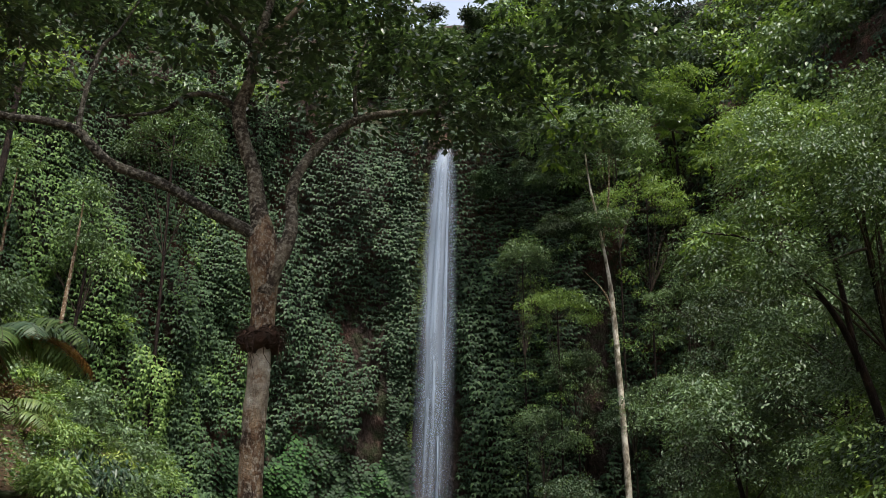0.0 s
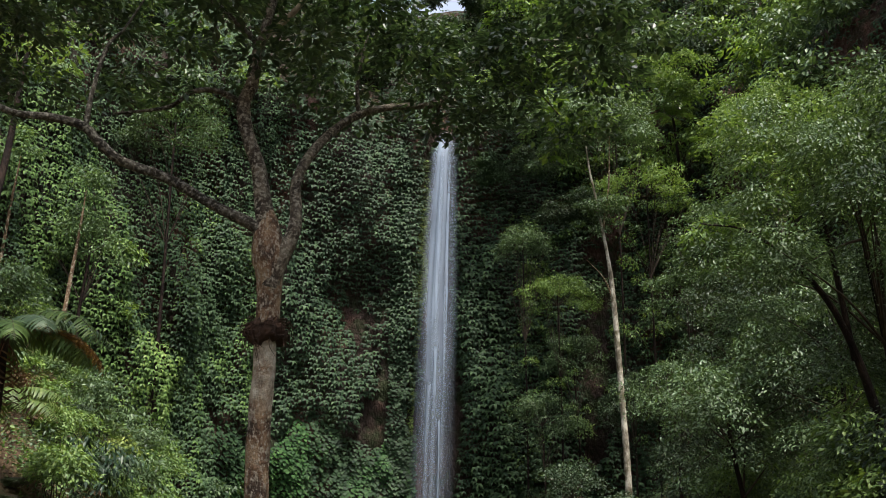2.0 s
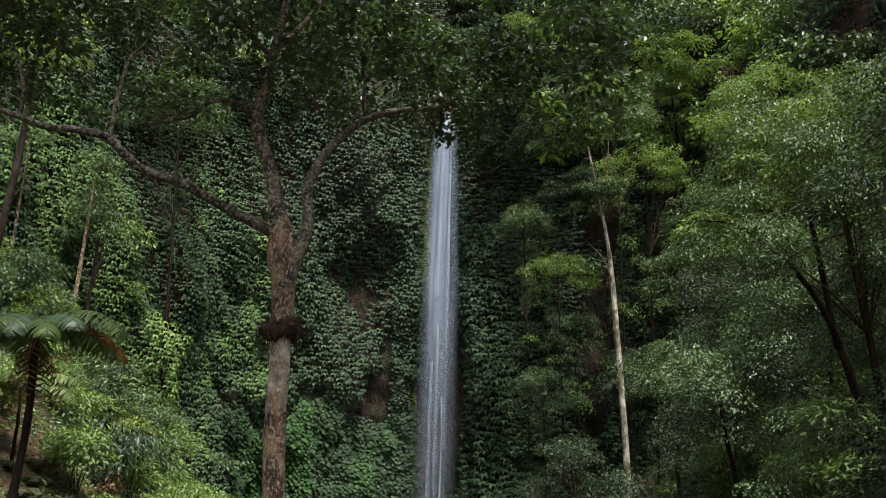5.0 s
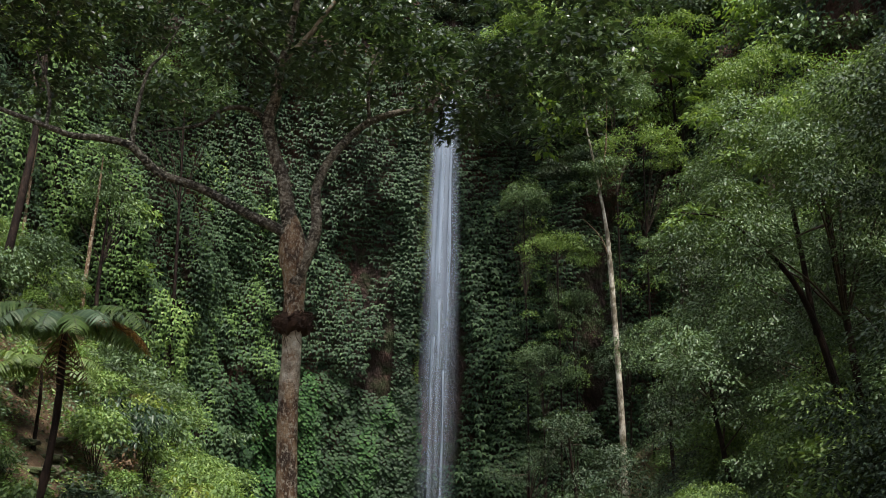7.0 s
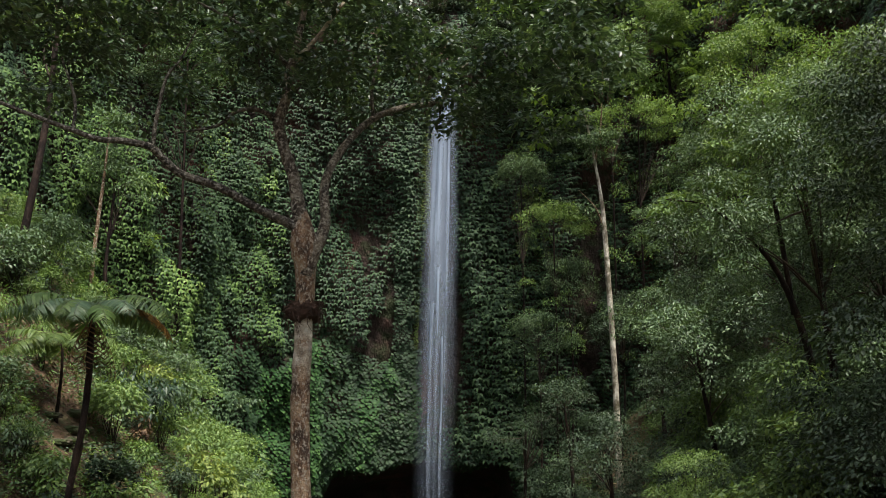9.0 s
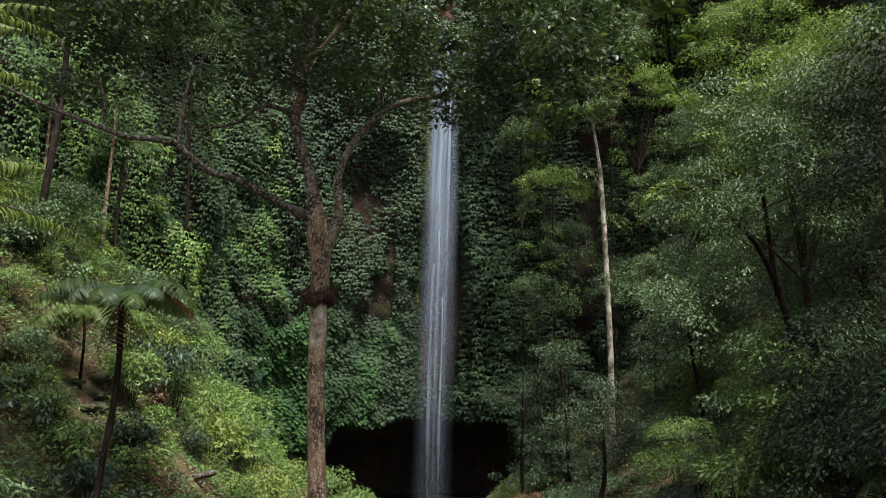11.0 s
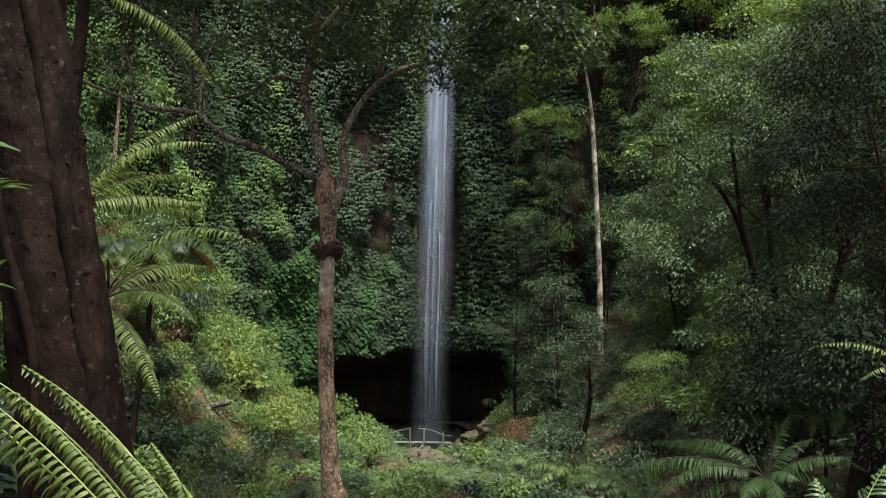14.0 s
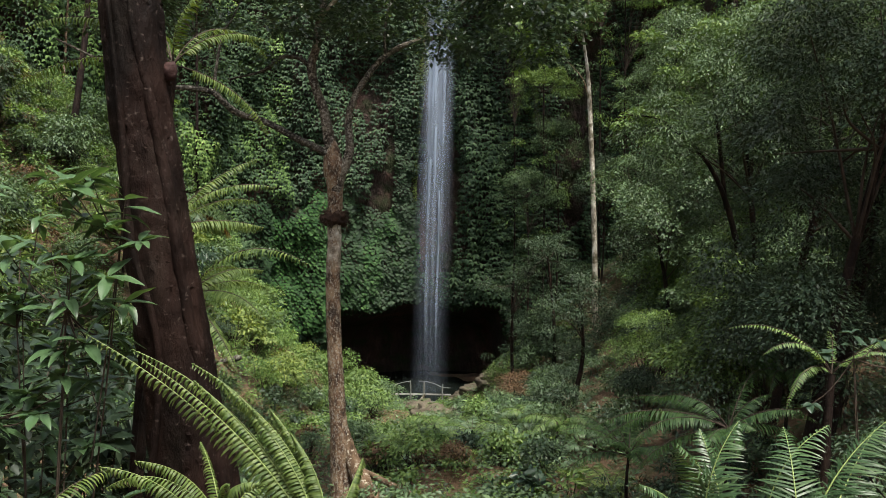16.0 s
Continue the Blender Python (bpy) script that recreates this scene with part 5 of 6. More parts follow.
carpet("undergrowth", 44000, (-2.4, 6.0), (-42, -1), 0.13, 0.6, L_MID, "low herbs along the valley floor", 4, lambda x, y: 1 - open_soil(x, y), scale=1.5)
carpet("undergrowth", 26000, (-2.4, 6.0), (-40, -1), 0.12, 0.45, L_HERB, "yellowing herbs along the valley floor", 5, lambda x, y: 1 - open_soil(x, y), scale=0.5)
carpet("undergrowth", 20000, (-5, 11), (-60, -42), 0.10, 0.3, L_MID, "low leafy plants under the near trees", 6, lambda x, y: 1 - blob(x, y, 3.5, -52, 0.5, 8))
carpet("undergrowth", 36000, (0.9, 9), (-11, 1.5), 0.14, 0.45, L_HERB, "olive weeds and grass on the bank by the pool", 9, lambda x, y: 1 - 0.7 * blob(x, y, 0.2, -4, 1.2, 4))
carpet("leaf_litter", 16000, (-9, 7), (-40, -2), 0.09, 0.03, L_BROWN, "fallen brown leaves on bare soil", 7, lambda x, y: open_soil(x, y) * 2 + 0.1, category="leaf litter", upright=0.3)
carpet("dry_grass", 9000, (0.5, 8.5), (-14, -3), 0.22, 0.4, L_BROWN, "rusty dry ferns and grass by the path", 8, lambda x, y: smoothstep(0.0, 0.4, fractal(np.stack([x * 0.5, y * 0.5, x * 0], -1), 5, 2)), category="dry grass", ratio=0.12, upright=1.0)

carpet("undergrowth", 34000, (-13.5, -4.0), (-36, -18), 0.12, 0.35, L_LIME, "young lime green weeds crowding the slope", 21, lambda x, y: (1 - open_soil(x, y)) * smoothstep(-0.5, 0.2, fractal(np.stack([x * 0.5, y * 0.5, x * 0], -1), 78, 2)), scale=1.6)
carpet("undergrowth", 40000, (-13.5, -4.0), (-36, -18), 0.11, 0.3, L_MID, "mid green weeds crowding the slope", 22, lambda x, y: 1 - open_soil(x, y), scale=1.6)

# shrubs of the bright bank
KINDS = {"light": (L_LIGHT, "fresh green"), "yellow": (L_YELLOW, "yellow green"), "mid": (L_MID, "mid green"), "dark": (L_DARK, "dark green"), "blue": (L_BLUE, "glossy blue-green"), "herb": (L_HERB, "olive green"), "dry": (L_BROWN, "dry brown"), "lime": (L_LIME, "young lime green")}
PLACED = [
    # x, y, radius, height, kind, leaf, droop
    (-6.25, -25.3, 1.3, 2.1, "blue", 0.27, 0.9), (-4.9, -24.6, 0.75, 1.5, "yellow", 0.24, 0.5), (-4.6, -23.4, 0.7, 1.4, "yellow", 0.2, 0.4), (-3.9, -22.0, 0.8, 1.3, "dry", 0.1, 0.3), (-3.2, -21.2, 0.7, 1.2, "dry", 0.1, 0.3), (-5.3, -28.2, 0.6, 0.9, "herb", 0.13, 0.4), (-7.5, -30.9, 0.75, 1.1, "mid", 0.11, 0.4),
    (-5.6, -32.6, 0.8, 0.8, "light", 0.15, 0.6), (-4.9, -33.5, 0.8, 1.0, "blue", 0.16, 0.6), (-3.6, -31.0, 0.8, 0.9, "mid", 0.15, 0.5), (-2.9, -30.0, 0.7, 0.9, "mid", 0.15, 0.5), (-2.0, -29.0, 0.6, 0.8, "light", 0.15, 0.5),
    (-1.9, -15.0, 1.3, 2.2, "light", 0.17, 0.6), (-3.2, -14.5, 1.3, 2.0, "light", 0.17, 0.6), (-0.9, -13.0, 0.9, 1.5, "mid", 0.18, 0.6), (-3.4, -20.0, 1.1, 1.5, "light", 0.16, 0.5), (-4.8, -19.5, 1.2, 1.6, "lime", 0.16, 0.5),
    (-3.1, -23.5, 0.9, 1.1, "herb", 0.14, 0.4), (-4.2, -22.0, 1.1, 1.4, "herb", 0.13, 0.4), (-5.8, -21.0, 1.2, 1.6, "light", 0.17, 0.5), (-7.2, -20.0, 1.2, 1.7, "mid", 0.17, 0.5), (-8.2, -23.0, 1.1, 1.5, "light", 0.16, 0.5),
    (-9.4, -18.0, 1.4, 2.0, "mid", 0.18, 0.5), (-8.6, -15.0, 1.4, 2.0, "light", 0.18, 0.5), (-6.8, -14.0, 1.3, 1.9, "light", 0.18, 0.5), (-10.5, -13.0, 1.5, 2.2, "mid", 0.2, 0.6), (-9.0, -10.0, 1.5, 2.2, "light", 0.2, 0.6), (-6.5, -9.5, 1.4, 2.0, "light", 0.18, 0.6),
    (-5.0, -10.5, 1.2, 1.8, "mid", 0.18, 0.6), (-11.5, -9.0, 1.5, 2.2, "mid", 0.2, 0.6), (-9.2, -5.0, 1.5, 2.4, "mid", 0.2, 0.6), (-7.0, -5.0, 1.3, 2.0, "mid", 0.2, 0.6), (-11.0, -22.0, 1.4, 2.0, "mid", 0.18, 0.5), (-9.8, -26.0, 1.3, 1.8, "mid", 0.16, 0.5), (-11.5, -29.0, 1.5, 2.2, "dark", 0.16, 0.5),
    (-7.0, -35.5, 1.0, 1.4, "light", 0.15, 0.5), (-8.8, -33.0, 1.2, 1.6, "mid", 0.15, 0.5), (-4.5, -38.5, 0.9, 1.0, "mid", 0.13, 0.5), (-2.6, -39.5, 0.8, 0.9, "light", 0.12, 0.5), (-1.2, -34.0, 0.5, 0.6, "herb", 0.12, 0.4), (-0.9, -32.0, 0.45, 0.6, "mid", 0.12, 0.4),
    # the shaded bank
    (8.7, -27.4, 1.35, 2.9, "light", 0.12, 0.5), (9.3, -28.8, 1.2, 1.9, "mid", 0.15, 0.5), (8.0, -30.5, 1.0, 1.4, "dark", 0.14, 0.5), (9.6, -32.3, 1.2, 1.8, "light", 0.14, 0.5), (7.0, -33.0, 0.8, 1.0, "dark", 0.14, 0.5),
    (6.4, -24.0, 0.8, 1.1, "dark", 0.14, 0.5), (7.2, -18.0, 1.0, 1.6, "dark", 0.16, 0.5), (6.0, -16.0, 0.9, 1.3, "mid", 0.16, 0.5), (10.4, -14.0, 1.2, 2.0, "mid", 0.17, 0.6), (7.0, -6.0, 1.1, 2.4, "mid", 0.2, 0.7), (5.6, -4.0, 1.0, 2.0, "dark", 0.2, 0.7), (8.6, -3.0, 1.3, 2.4, "mid", 0.2, 0.7),
    (5.0, -12.5, 0.9, 1.1, "dry", 0.12, 0.4), (5.4, -9.6, 1.0, 1.2, "dry", 0.12, 0.4), (2.4, -33.2, 0.6, 0.4, "dry", 0.09, 0.2), (3.0, -34.2, 0.6, 0.4, "dry", 0.09, 0.2), (4.2, -6.2, 0.9, 1.2, "herb", 0.14, 0.5), (10.6, -35.0, 1.1, 1.6, "dark", 0.14, 0.5), (10.0, -39.0, 1.3, 3.0, "dark", 0.11, 0.6), (11.4, -40.0, 1.5, 4.0, "dark", 0.11, 0.6), (12.0, -36.5, 1.5, 3.6, "dark", 0.11, 0.6), (11.0, -33.5, 1.4, 3.4, "mid", 0.15, 0.6), (10.0, -29.5, 1.3, 3.0, "light", 0.16, 0.6), (12.0, -28.0, 1.5, 3.5, "mid", 0.16, 0.6), (10.5, -22.5, 1.5, 3.2, "mid", 0.17, 0.6), (12.5, -21.0, 1.5, 3.6, "dark", 0.17, 0.6), (9.8, -44.5, 1.0, 1.6, "dark", 0.09, 0.5), (8.2, -46.0, 0.8, 1.0, "dark", 0.09, 0.5),
    # valley floor
    (3.0, -24.0, 0.8, 1.1, "mid", 0.18, 0.5), (4.6, -26.0, 0.9, 1.3, "mid", 0.17, 0.5), (1.6, -26.5, 0.5, 0.35, "light", 0.16, 0.5), (0.1, -24.5, 0.5, 0.4, "herb", 0.14, 0.5), (-0.6, -20.5, 0.7, 0.9, "light", 0.15, 0.5), (0.0, -29.5, 0.7, 0.8, "mid", 0.14, 0.5),
    (5.4, -29.5, 0.9, 1.3, "mid", 0.15, 0.5), (3.4, -32.0, 0.6, 0.7, "blue", 0.22, 0.6), (4.3, -31.0, 0.7, 0.9, "mid", 0.2, 0.5), (5.0, -34.5, 0.7, 0.9, "dark", 0.14, 0.5), (2.9, -21.4, 0.5, 0.4, "herb", 0.13, 0.5), (4.2, -16.0, 0.8, 1.1, "mid", 0.15, 0.5), (3.0, -14.5, 0.6, 0.8, "dry", 0.12, 0.4),
    (1.4, -29.0, 0.6, 0.6, "light", 0.13, 0.4), (2.3, -30.5, 0.5, 0.5, "dry", 0.1, 0.3), (-1.0, -26.0, 0.7, 0.8, "light", 0.16, 0.5), (4.0, -22.0, 0.8, 1.1, "blue", 0.22, 0.7), (5.2, -19.0, 0.8, 1.0, "blue", 0.22, 0.7), (5.9, -21.5, 0.8, 1.1, "dark", 0.18, 0.6), (3.2, -11.0, 0.6, 0.8, "blue", 0.22, 0.7), (4.6, -9.5, 0.7, 0.9, "dry", 0.12, 0.4), (5.8, -10.5, 0.8, 1.0, "blue", 0.2, 0.6), (-2.0, -8.0, 1.0, 1.3, "light", 0.17, 0.5),
]
for k, (x, y, r, h, kind, leaf, droop) in enumerate(PLACED):
    m, word = KINDS[kind]
    shrub(x, y, r, h, m, f"{word} leafy shrub growing on the steep bank", leaf * (0.6 if x > 7 else 0.78), 38 * (0.16 / (leaf * (0.64 if x > 7 else 0.8))) ** 2, 12, k, ratio=0.32 if kind == "blue" else 0.42, group="shrubs on the banks", droop=droop)
g = np.random.default_rng(71)
for k in range(126):
    side = k % 3
    if side == 0:
        x, y, kind = g.uniform(-14, -3), g.uniform(-34, -3), g.choice(["mid", "light", "herb", "yellow", "light"])
        r = g.uniform(0.5, 1.1)
        h = r * g.uniform(1.2, 1.8)
    elif side == 1:
        x, y, kind = g.uniform(5.5, 14), g.uniform(-37, -3), g.choice(["dark", "mid", "mid", "light"])
        r = g.uniform(0.8, 1.7)
        h = r * g.uniform(1.4, 2.4)
    else:
        x, y, kind = g.uniform(-1.5, 6.0), g.uniform(-35, -14), g.choice(["mid", "light", "herb", "blue", "dry"])
        r = g.uniform(0.35, 0.7)
        h = r * g.uniform(1.1, 1.6)
    if min(math.hypot(x + 6.9 - 0.26 * k2, y + 28.5 + k2) for k2 in (0, 1, 2, 3)) < 0.9 or math.hypot(x + 4.4, y + 28.4) < 1.2 or (side == 1 and y < -29 and x < 8.5):
        continue
    sight = abs(x - (3.45 + (y + 52) * 0.13))
    if (side == 2 and -0.4 < x < 2.9 and y > -30) or (side == 1 and sight < r + 0.35) or (side == 0 and open_soil(np.array(x), np.array(y)) > 0.3) or (side == 2 and open_soil(np.array(x), np.array(y)) > 0.5):
        continue
    if (side < 2 and y > -20) or (side == 2 and y > -16):
        heap_bush("bank_bushes", KINDS[kind][0], crown_lumps(g, (x, y, ground_at(x, y) + h * 0.5), (r * 0.75, r * 0.75, h * 0.5), 11, r * 0.5, 0.3), g, 42, 0.14)
        continue
    shrub(x, y, r, h, KINDS[kind][0], f"{KINDS[kind][1]} leafy shrub growing on the steep bank" if side < 2 else f"{KINDS[kind][1]} small shrub on the valley floor", 0.13, 64, 11, 200 + k, group="shrubs on the banks")


# low bushy growth between them
g = np.random.default_rng(74)
for k in range(260):
    x, y = g.uniform(-13.5, -2.2), g.uniform(-36, -17)
    if open_soil(np.array(x), np.array(y)) > 0.3:
        continue
    r = g.uniform(0.25, 0.6)
    mat = (L_LIGHT, L_LIME, L_MID, L_DARK, L_DARK, L_BLUE, L_LIME, L_BROWN if k % 3 == 0 else L_LIGHT)[int(g.integers(0, 8))]
    leaf = (0.07, 0.1, 0.14)[int(g.integers(0, 3))]
    heap_bush("bank_bushes", mat, crown_lumps(g, (x, y, ground_at(x, y) + r * 0.9), (r * 0.7, r * 0.7, r * 0.9), 6, r * 0.55, 0.3), g, 0.66 / leaf ** 2, leaf, g.uniform(0.3, 0.6), 0.7, g.uniform(0, 0.7))
# the crowded bushes of the open bank
g = np.random.default_rng(73)
for k in range(230):
    x, y = g.uniform(-14.5, -1.6), g.uniform(-35, -3)
    if open_soil(np.array(x), np.array(y)) > 0.35 or min(math.hypot(x + 6.9 - 0.26 * k2, y + 28.5 + k2) for k2 in (0, 1, 2)) < 0.6 or math.hypot(x + 4.4, y + 28.2) < 0.9 or math.hypot(x + 6.0, y + 26.6) < 1.3:
        continue
    near = y < -18
    r = g.uniform(0.3, 0.75) if near else g.uniform(0.6, 1.2)
    kind = g.choice(["light", "herb", "mid", "lime", "lime", "blue", "light", "dark", "dry"] if near else ["light", "lime", "mid", "lime", "light", "herb"])
    leaf = g.choice([0.08, 0.11, 0.15]) * (1.0 if near else 1.3)
    if y > -21:
        h = r * g.uniform(1.0, 1.9)
        heap_bush("bank_bushes", KINDS[kind][0], crown_lumps(g, (x, y, ground_at(x, y) + h * 0.5), (r * 0.75, r * 0.75, h * 0.5), 9, r * 0.5, 0.3), g, 0.72 / leaf ** 2, leaf)
        continue
    shrub(x, y, r, r * g.uniform(1.0, 1.9), KINDS[kind][0], f"{KINDS[kind][1]} bushy plant crowding the open bank", leaf, 0.95 / leaf ** 2, 9, 1200 + k, ratio=g.choice([0.3, 0.45, 0.6]), group="shrubs on the banks", droop=g.uniform(0.1, 0.8))


# bushes that hang out from the rock face, and woods along its brink
def cliff_bush(u, z, r, material, label, seed, leaf=0.22, per_m2=26, out=0.3, name="shrub"):
    g = np.random.default_rng(seed + 3000)
    p, n, _, _, _ = cliff_grid(np.array([u]), np.array([float(z)]))
    p, n = p[0], n[0]
    c = p + n * r * out
    cl = crown_lumps(g, c, (r, r * 0.8, r * 0.75), 10, r * 0.45, 0.2)
    heap_bush("hillside_bushes", material, cl, g, per_m2 * 0.7, leaf * 1.1, 0.45, 0.7, 0.6)


g = np.random.default_rng(81)
for k in range(96):
    u, z = g.uniform(0.35, 0.63), g.uniform(7, 41)
    p, n, px, py, cave = cliff_grid(np.array([u]), np.array([z]))
    x0 = float(px[0])
    r = g.uniform(0.7, 1.3) if z < 27 else g.uniform(1.4, 2.4)
    if (-9.5 < x0 < 4.5 and z < 26) or (abs(x0 - 0.5) < 3.2 and z > 22) or bare_rock(px, py, np.array([z]))[0] > 0.3:
        continue
    kind = g.choice(["mid", "light", "mid", "herb"]) if x0 < -5 else g.choice(["mid", "dark", "mid", "light"])
    cliff_bush(u, z, r, KINDS[kind][0], f"{KINDS[kind][1]} bush hanging from the rock face", k, 0.2 if z < 27 else 0.28, 24 if z < 27 else 11)
for k, (u, z, r) in enumerate([(0.489, 30.2, 1.5), (0.507, 30.5, 1.6), (0.483, 33, 2.0), (0.513, 33.5, 2.1), (0.488, 36, 1.8), (0.51, 37, 1.9), (0.494, 31.8, 0.8), (0.502, 31.6, 0.9), (0.5, 34.5, 1.0), (0.4985, 36.4, 1.2), (0.496, 35.2, 1.1), (0.5035, 39.6, 1.2), (0.4885, 39.8, 1.9), (0.5065, 40.0, 1.8), (0.511, 40.2, 2.2), (0.517, 40.2, 2.4), (0.524, 40.3, 2.4), (0.532, 40.3, 2.4), (0.54, 40.2, 2.4), (0.4845, 40.2, 2.2), (0.497, 38.0, 1.1), (0.481, 39.8, 2.4), (0.514, 39.8, 2.4)]):
    cliff_bush(u, z, r, L_DARK, "dark bush overhanging the lip of the fall", 300 + k, 0.24, 24)


g = np.random.default_rng(85)
for k in range(40):
    u = g.uniform(0.36, 0.485) if k % 3 == 0 else g.uniform(0.51, 0.6)
    cliff_bush(u, g.uniform(31, 41), g.uniform(1.6, 2.8), KINDS["dark" if k % 4 else "mid"][0], "leafy bush on the brink of the rock face", 400 + k, 0.3, 8)


# leafy growth over the whole shoulder above the woods
g = np.random.default_rng(87)
for u in np.arange(0.508, 0.6, 0.0055):
    for z in (32.5, 35.5, 38.0, 40.2):
        kind = g.choice(["mid", "light", "dark", "lime", "mid"])
        cliff_bush(u + g.uniform(-0.002, 0.002), min(z + g.uniform(-0.9, 0.5), 40.0), g.uniform(1.8, 2.6), KINDS[kind][0], f"{KINDS[kind][1]} bush on the shoulder of the rock face", 500 + int(u * 4000) + int(z), 0.3, 9)
for u in np.arange(0.52, 0.596, 0.0065):
    for z in (26.0, 29.2):
        kind = g.choice(["mid", "light", "lime", "mid"])
        cliff_bush(u + g.uniform(-0.002, 0.002), z + g.uniform(-0.8, 0.8), g.uniform(1.3, 1.9), KINDS[kind][0], f"{KINDS[kind][1]} bush hanging from the rock face", 700 + int(u * 4000) + int(z), 0.27, 13, 0.6)
for u in np.arange(0.516, 0.556, 0.005):
    for z in (12.5, 16.5, 20.0, 23.0):
        if g.uniform() < 0.75:
            kind = g.choice(["mid", "mid", "dark", "light"])
            cliff_bush(u + g.uniform(-0.002, 0.002), z + g.uniform(-1.2, 1.2), g.uniform(0.8, 1.4), KINDS[kind][0], f"{KINDS[kind][1]} bush hanging from the rock face", 1100 + int(u * 4000) + int(z), 0.22, 20, 0.7)
for u in (0.4925, 0.495, 0.4972, 0.4995):
    for z in (32.5, 34.5, 36.5, 38.4):
        cliff_bush(u, z + g.uniform(-0.4, 0.4), g.uniform(0.8, 1.1), L_DARK, "dark bush overhanging the lip of the fall", 1300 + int(u * 4000) + int(z), 0.22, 36)
heap_bush("hillside_bushes", L_DARK, crown_lumps(g, (-0.6, 6.8, 38.4), (0.8, 0.8, 0.9), 10, 0.5, 0.2), g, 60, 0.2)
heap_bush("hillside_bushes", L_DARK, crown_lumps(g, (1.9, 6.8, 38.4), (0.7, 0.8, 0.9), 10, 0.5, 0.2), g, 60, 0.2)
cliff_bush(0.5005, 39.9, 1.4, L_DARK, "dark bush overhanging the lip of the fall", 892, 0.24, 34)
cliff_bush(0.5024, 39.9, 1.9, L_DARK, "dark bush overhanging the lip of the fall", 890, 0.24, 30)
cliff_bush(0.4996, 39.9, 1.0, L_DARK, "dark bush overhanging the lip of the fall", 891, 0.24, 30)


# ---- the low footbridge at the pool ----
bridge = thing("footbridge", (0, 0, -0.62), "small weathered bamboo footbridge with bent pole rails", "footbridge")


def pole(name, rows, r, parent, mat=M_BAMBOO, label=""):
    s = spline([(*p, r) for p in rows], 5)
    v, f = tube_arrays(s[:, :3] - np.array((0, 0, -0.62)), s[:, 3], 7, 0.04)
    return part(name, mesh_data(name, v, f, mat), parent, label)


for k in range(4):
    pole("deck_pole", [(-1.95, 0.1 + 0.1 * k, -0.64), (-0.2, 0.1 + 0.1 * k, -0.61), (1.62, 0.1 + 0.1 * k, -0.6)], 0.024, bridge)
pole("rail", [(-2.15, 0, -0.25), (-1.75, 0, -0.02), (-1.3, 0, 0.13), (-0.78, 0, 0.23)], 0.025, bridge)
pole("rail", [(-0.32, 0, 0.24), (0.1, 0, 0.22), (0.65, 0, 0.1), (1.1, 0, -0.1), (1.6, 0, -0.13)], 0.025, bridge)
pole("post", [(-0.78, 0, -0.95), (-0.8, 0, -0.3), (-0.82, 0, 0.26)], 0.04, bridge)
pole("post", [(-0.02, 0, -1.2), (0.0, 0, -0.3), (0.01, 0, 0.2)], 0.055, bridge)
pole("post", [(1.1, 0, -0.95), (1.11, 0, -0.3), (1.12, 0, 0.1)], 0.045, bridge)
pole("brace", [(-0.85, -0.6, -1.75), (-0.5, -0.35, -1.25), (-0.05, -0.08, -0.72), (0.06, -0.05, -0.5)], 0.08, bridge, M_BARK_WHITE, "pale peeled log brace")
pole("rung", [(0.05, -0.05, -0.95), (0.9, -0.05, -0.98)], 0.03, bridge)


def rock(x, y, r, seed, squash=0.7, z=None, label="damp tan boulder beside the path", name="boulder"):
    g = np.random.default_rng(seed + 4000)
    bm = bmesh.new()
    bmesh.ops.create_icosphere(bm, subdivisions=4, radius=1.0)
    co = np.array([v.co[:] for v in bm.verts])
    k = 1 + 0.28 * fractal(co * 1.3 + seed, seed, 4) + 0.06 * fractal(co * 6, seed + 2, 2)
    co = np.sign(co) * np.abs(co) ** 0.8
    k = k + 0.1 * np.clip(fractal(co * 2.4, seed + 5, 2) * 4, -1, 1)
    co = co * k[:, None] * np.array((r, r * g.uniform(0.7, 1.0), r * squash))
    for v, c in zip(bm.verts, co):
        v.co = c
    for f in bm.faces:
        f.smooth = True
    me = bpy.data.meshes.new(name)
    bm.to_mesh(me)
    bm.free()
    me.materials.append(M_STONE)
    ob = new(name, me)
    ob.location = (x, y, (ground_at(x, y) if z is None else z) + r * squash * 0.25)
    return tagged(ob, label, "rock", "boulders by the path")


for k, (x, y, r, sq) in enumerate([(0.9, -5.2, 0.7, 0.5), (1.9, -6.5, 0.6, 0.6), (0.2, -7.0, 0.5, 0.5), (-0.7, -2.2, 0.6, 0.5), (3.1, -3.4, 0.7, 0.5), (2.3, -2.0, 0.7, 0.6), (4.0, -4.6, 0.8, 0.7), (4.4, -19.0, 0.8, 0.6), (3.6, -20.2, 0.5, 0.6), (-0.4, -9.5, 0.4, 0.5), (-7.0, -28.2, 0.3, 0.35), (-6.7, -29.0, 0.33, 0.3), (-7.1, -29.3, 0.28, 0.3), (-6.5, -30.0, 0.26, 0.3), (-6.6, -28.4, 0.2, 0.4), (0.8, -12.5, 0.4, 0.5), (-2.8, 0.5, 0.8, 0.5), (2.6, 0.8, 0.7, 0.5), (1.6, -20.0, 0.85, 0.75), (2.6, -18.4, 0.6, 0.6), (0.9, -16.5, 0.6, 0.6), (-6.4, -29.6, 0.3, 0.4), (-6.0, -29.2, 0.22, 0.4)]):
    rock(x, y, r, k, sq)
LOG = (-4.5, -27.35, ground_at(-4.5, -27.35))
log = thing("fallen_log", LOG, "grey fallen log lying on the bank", "log")
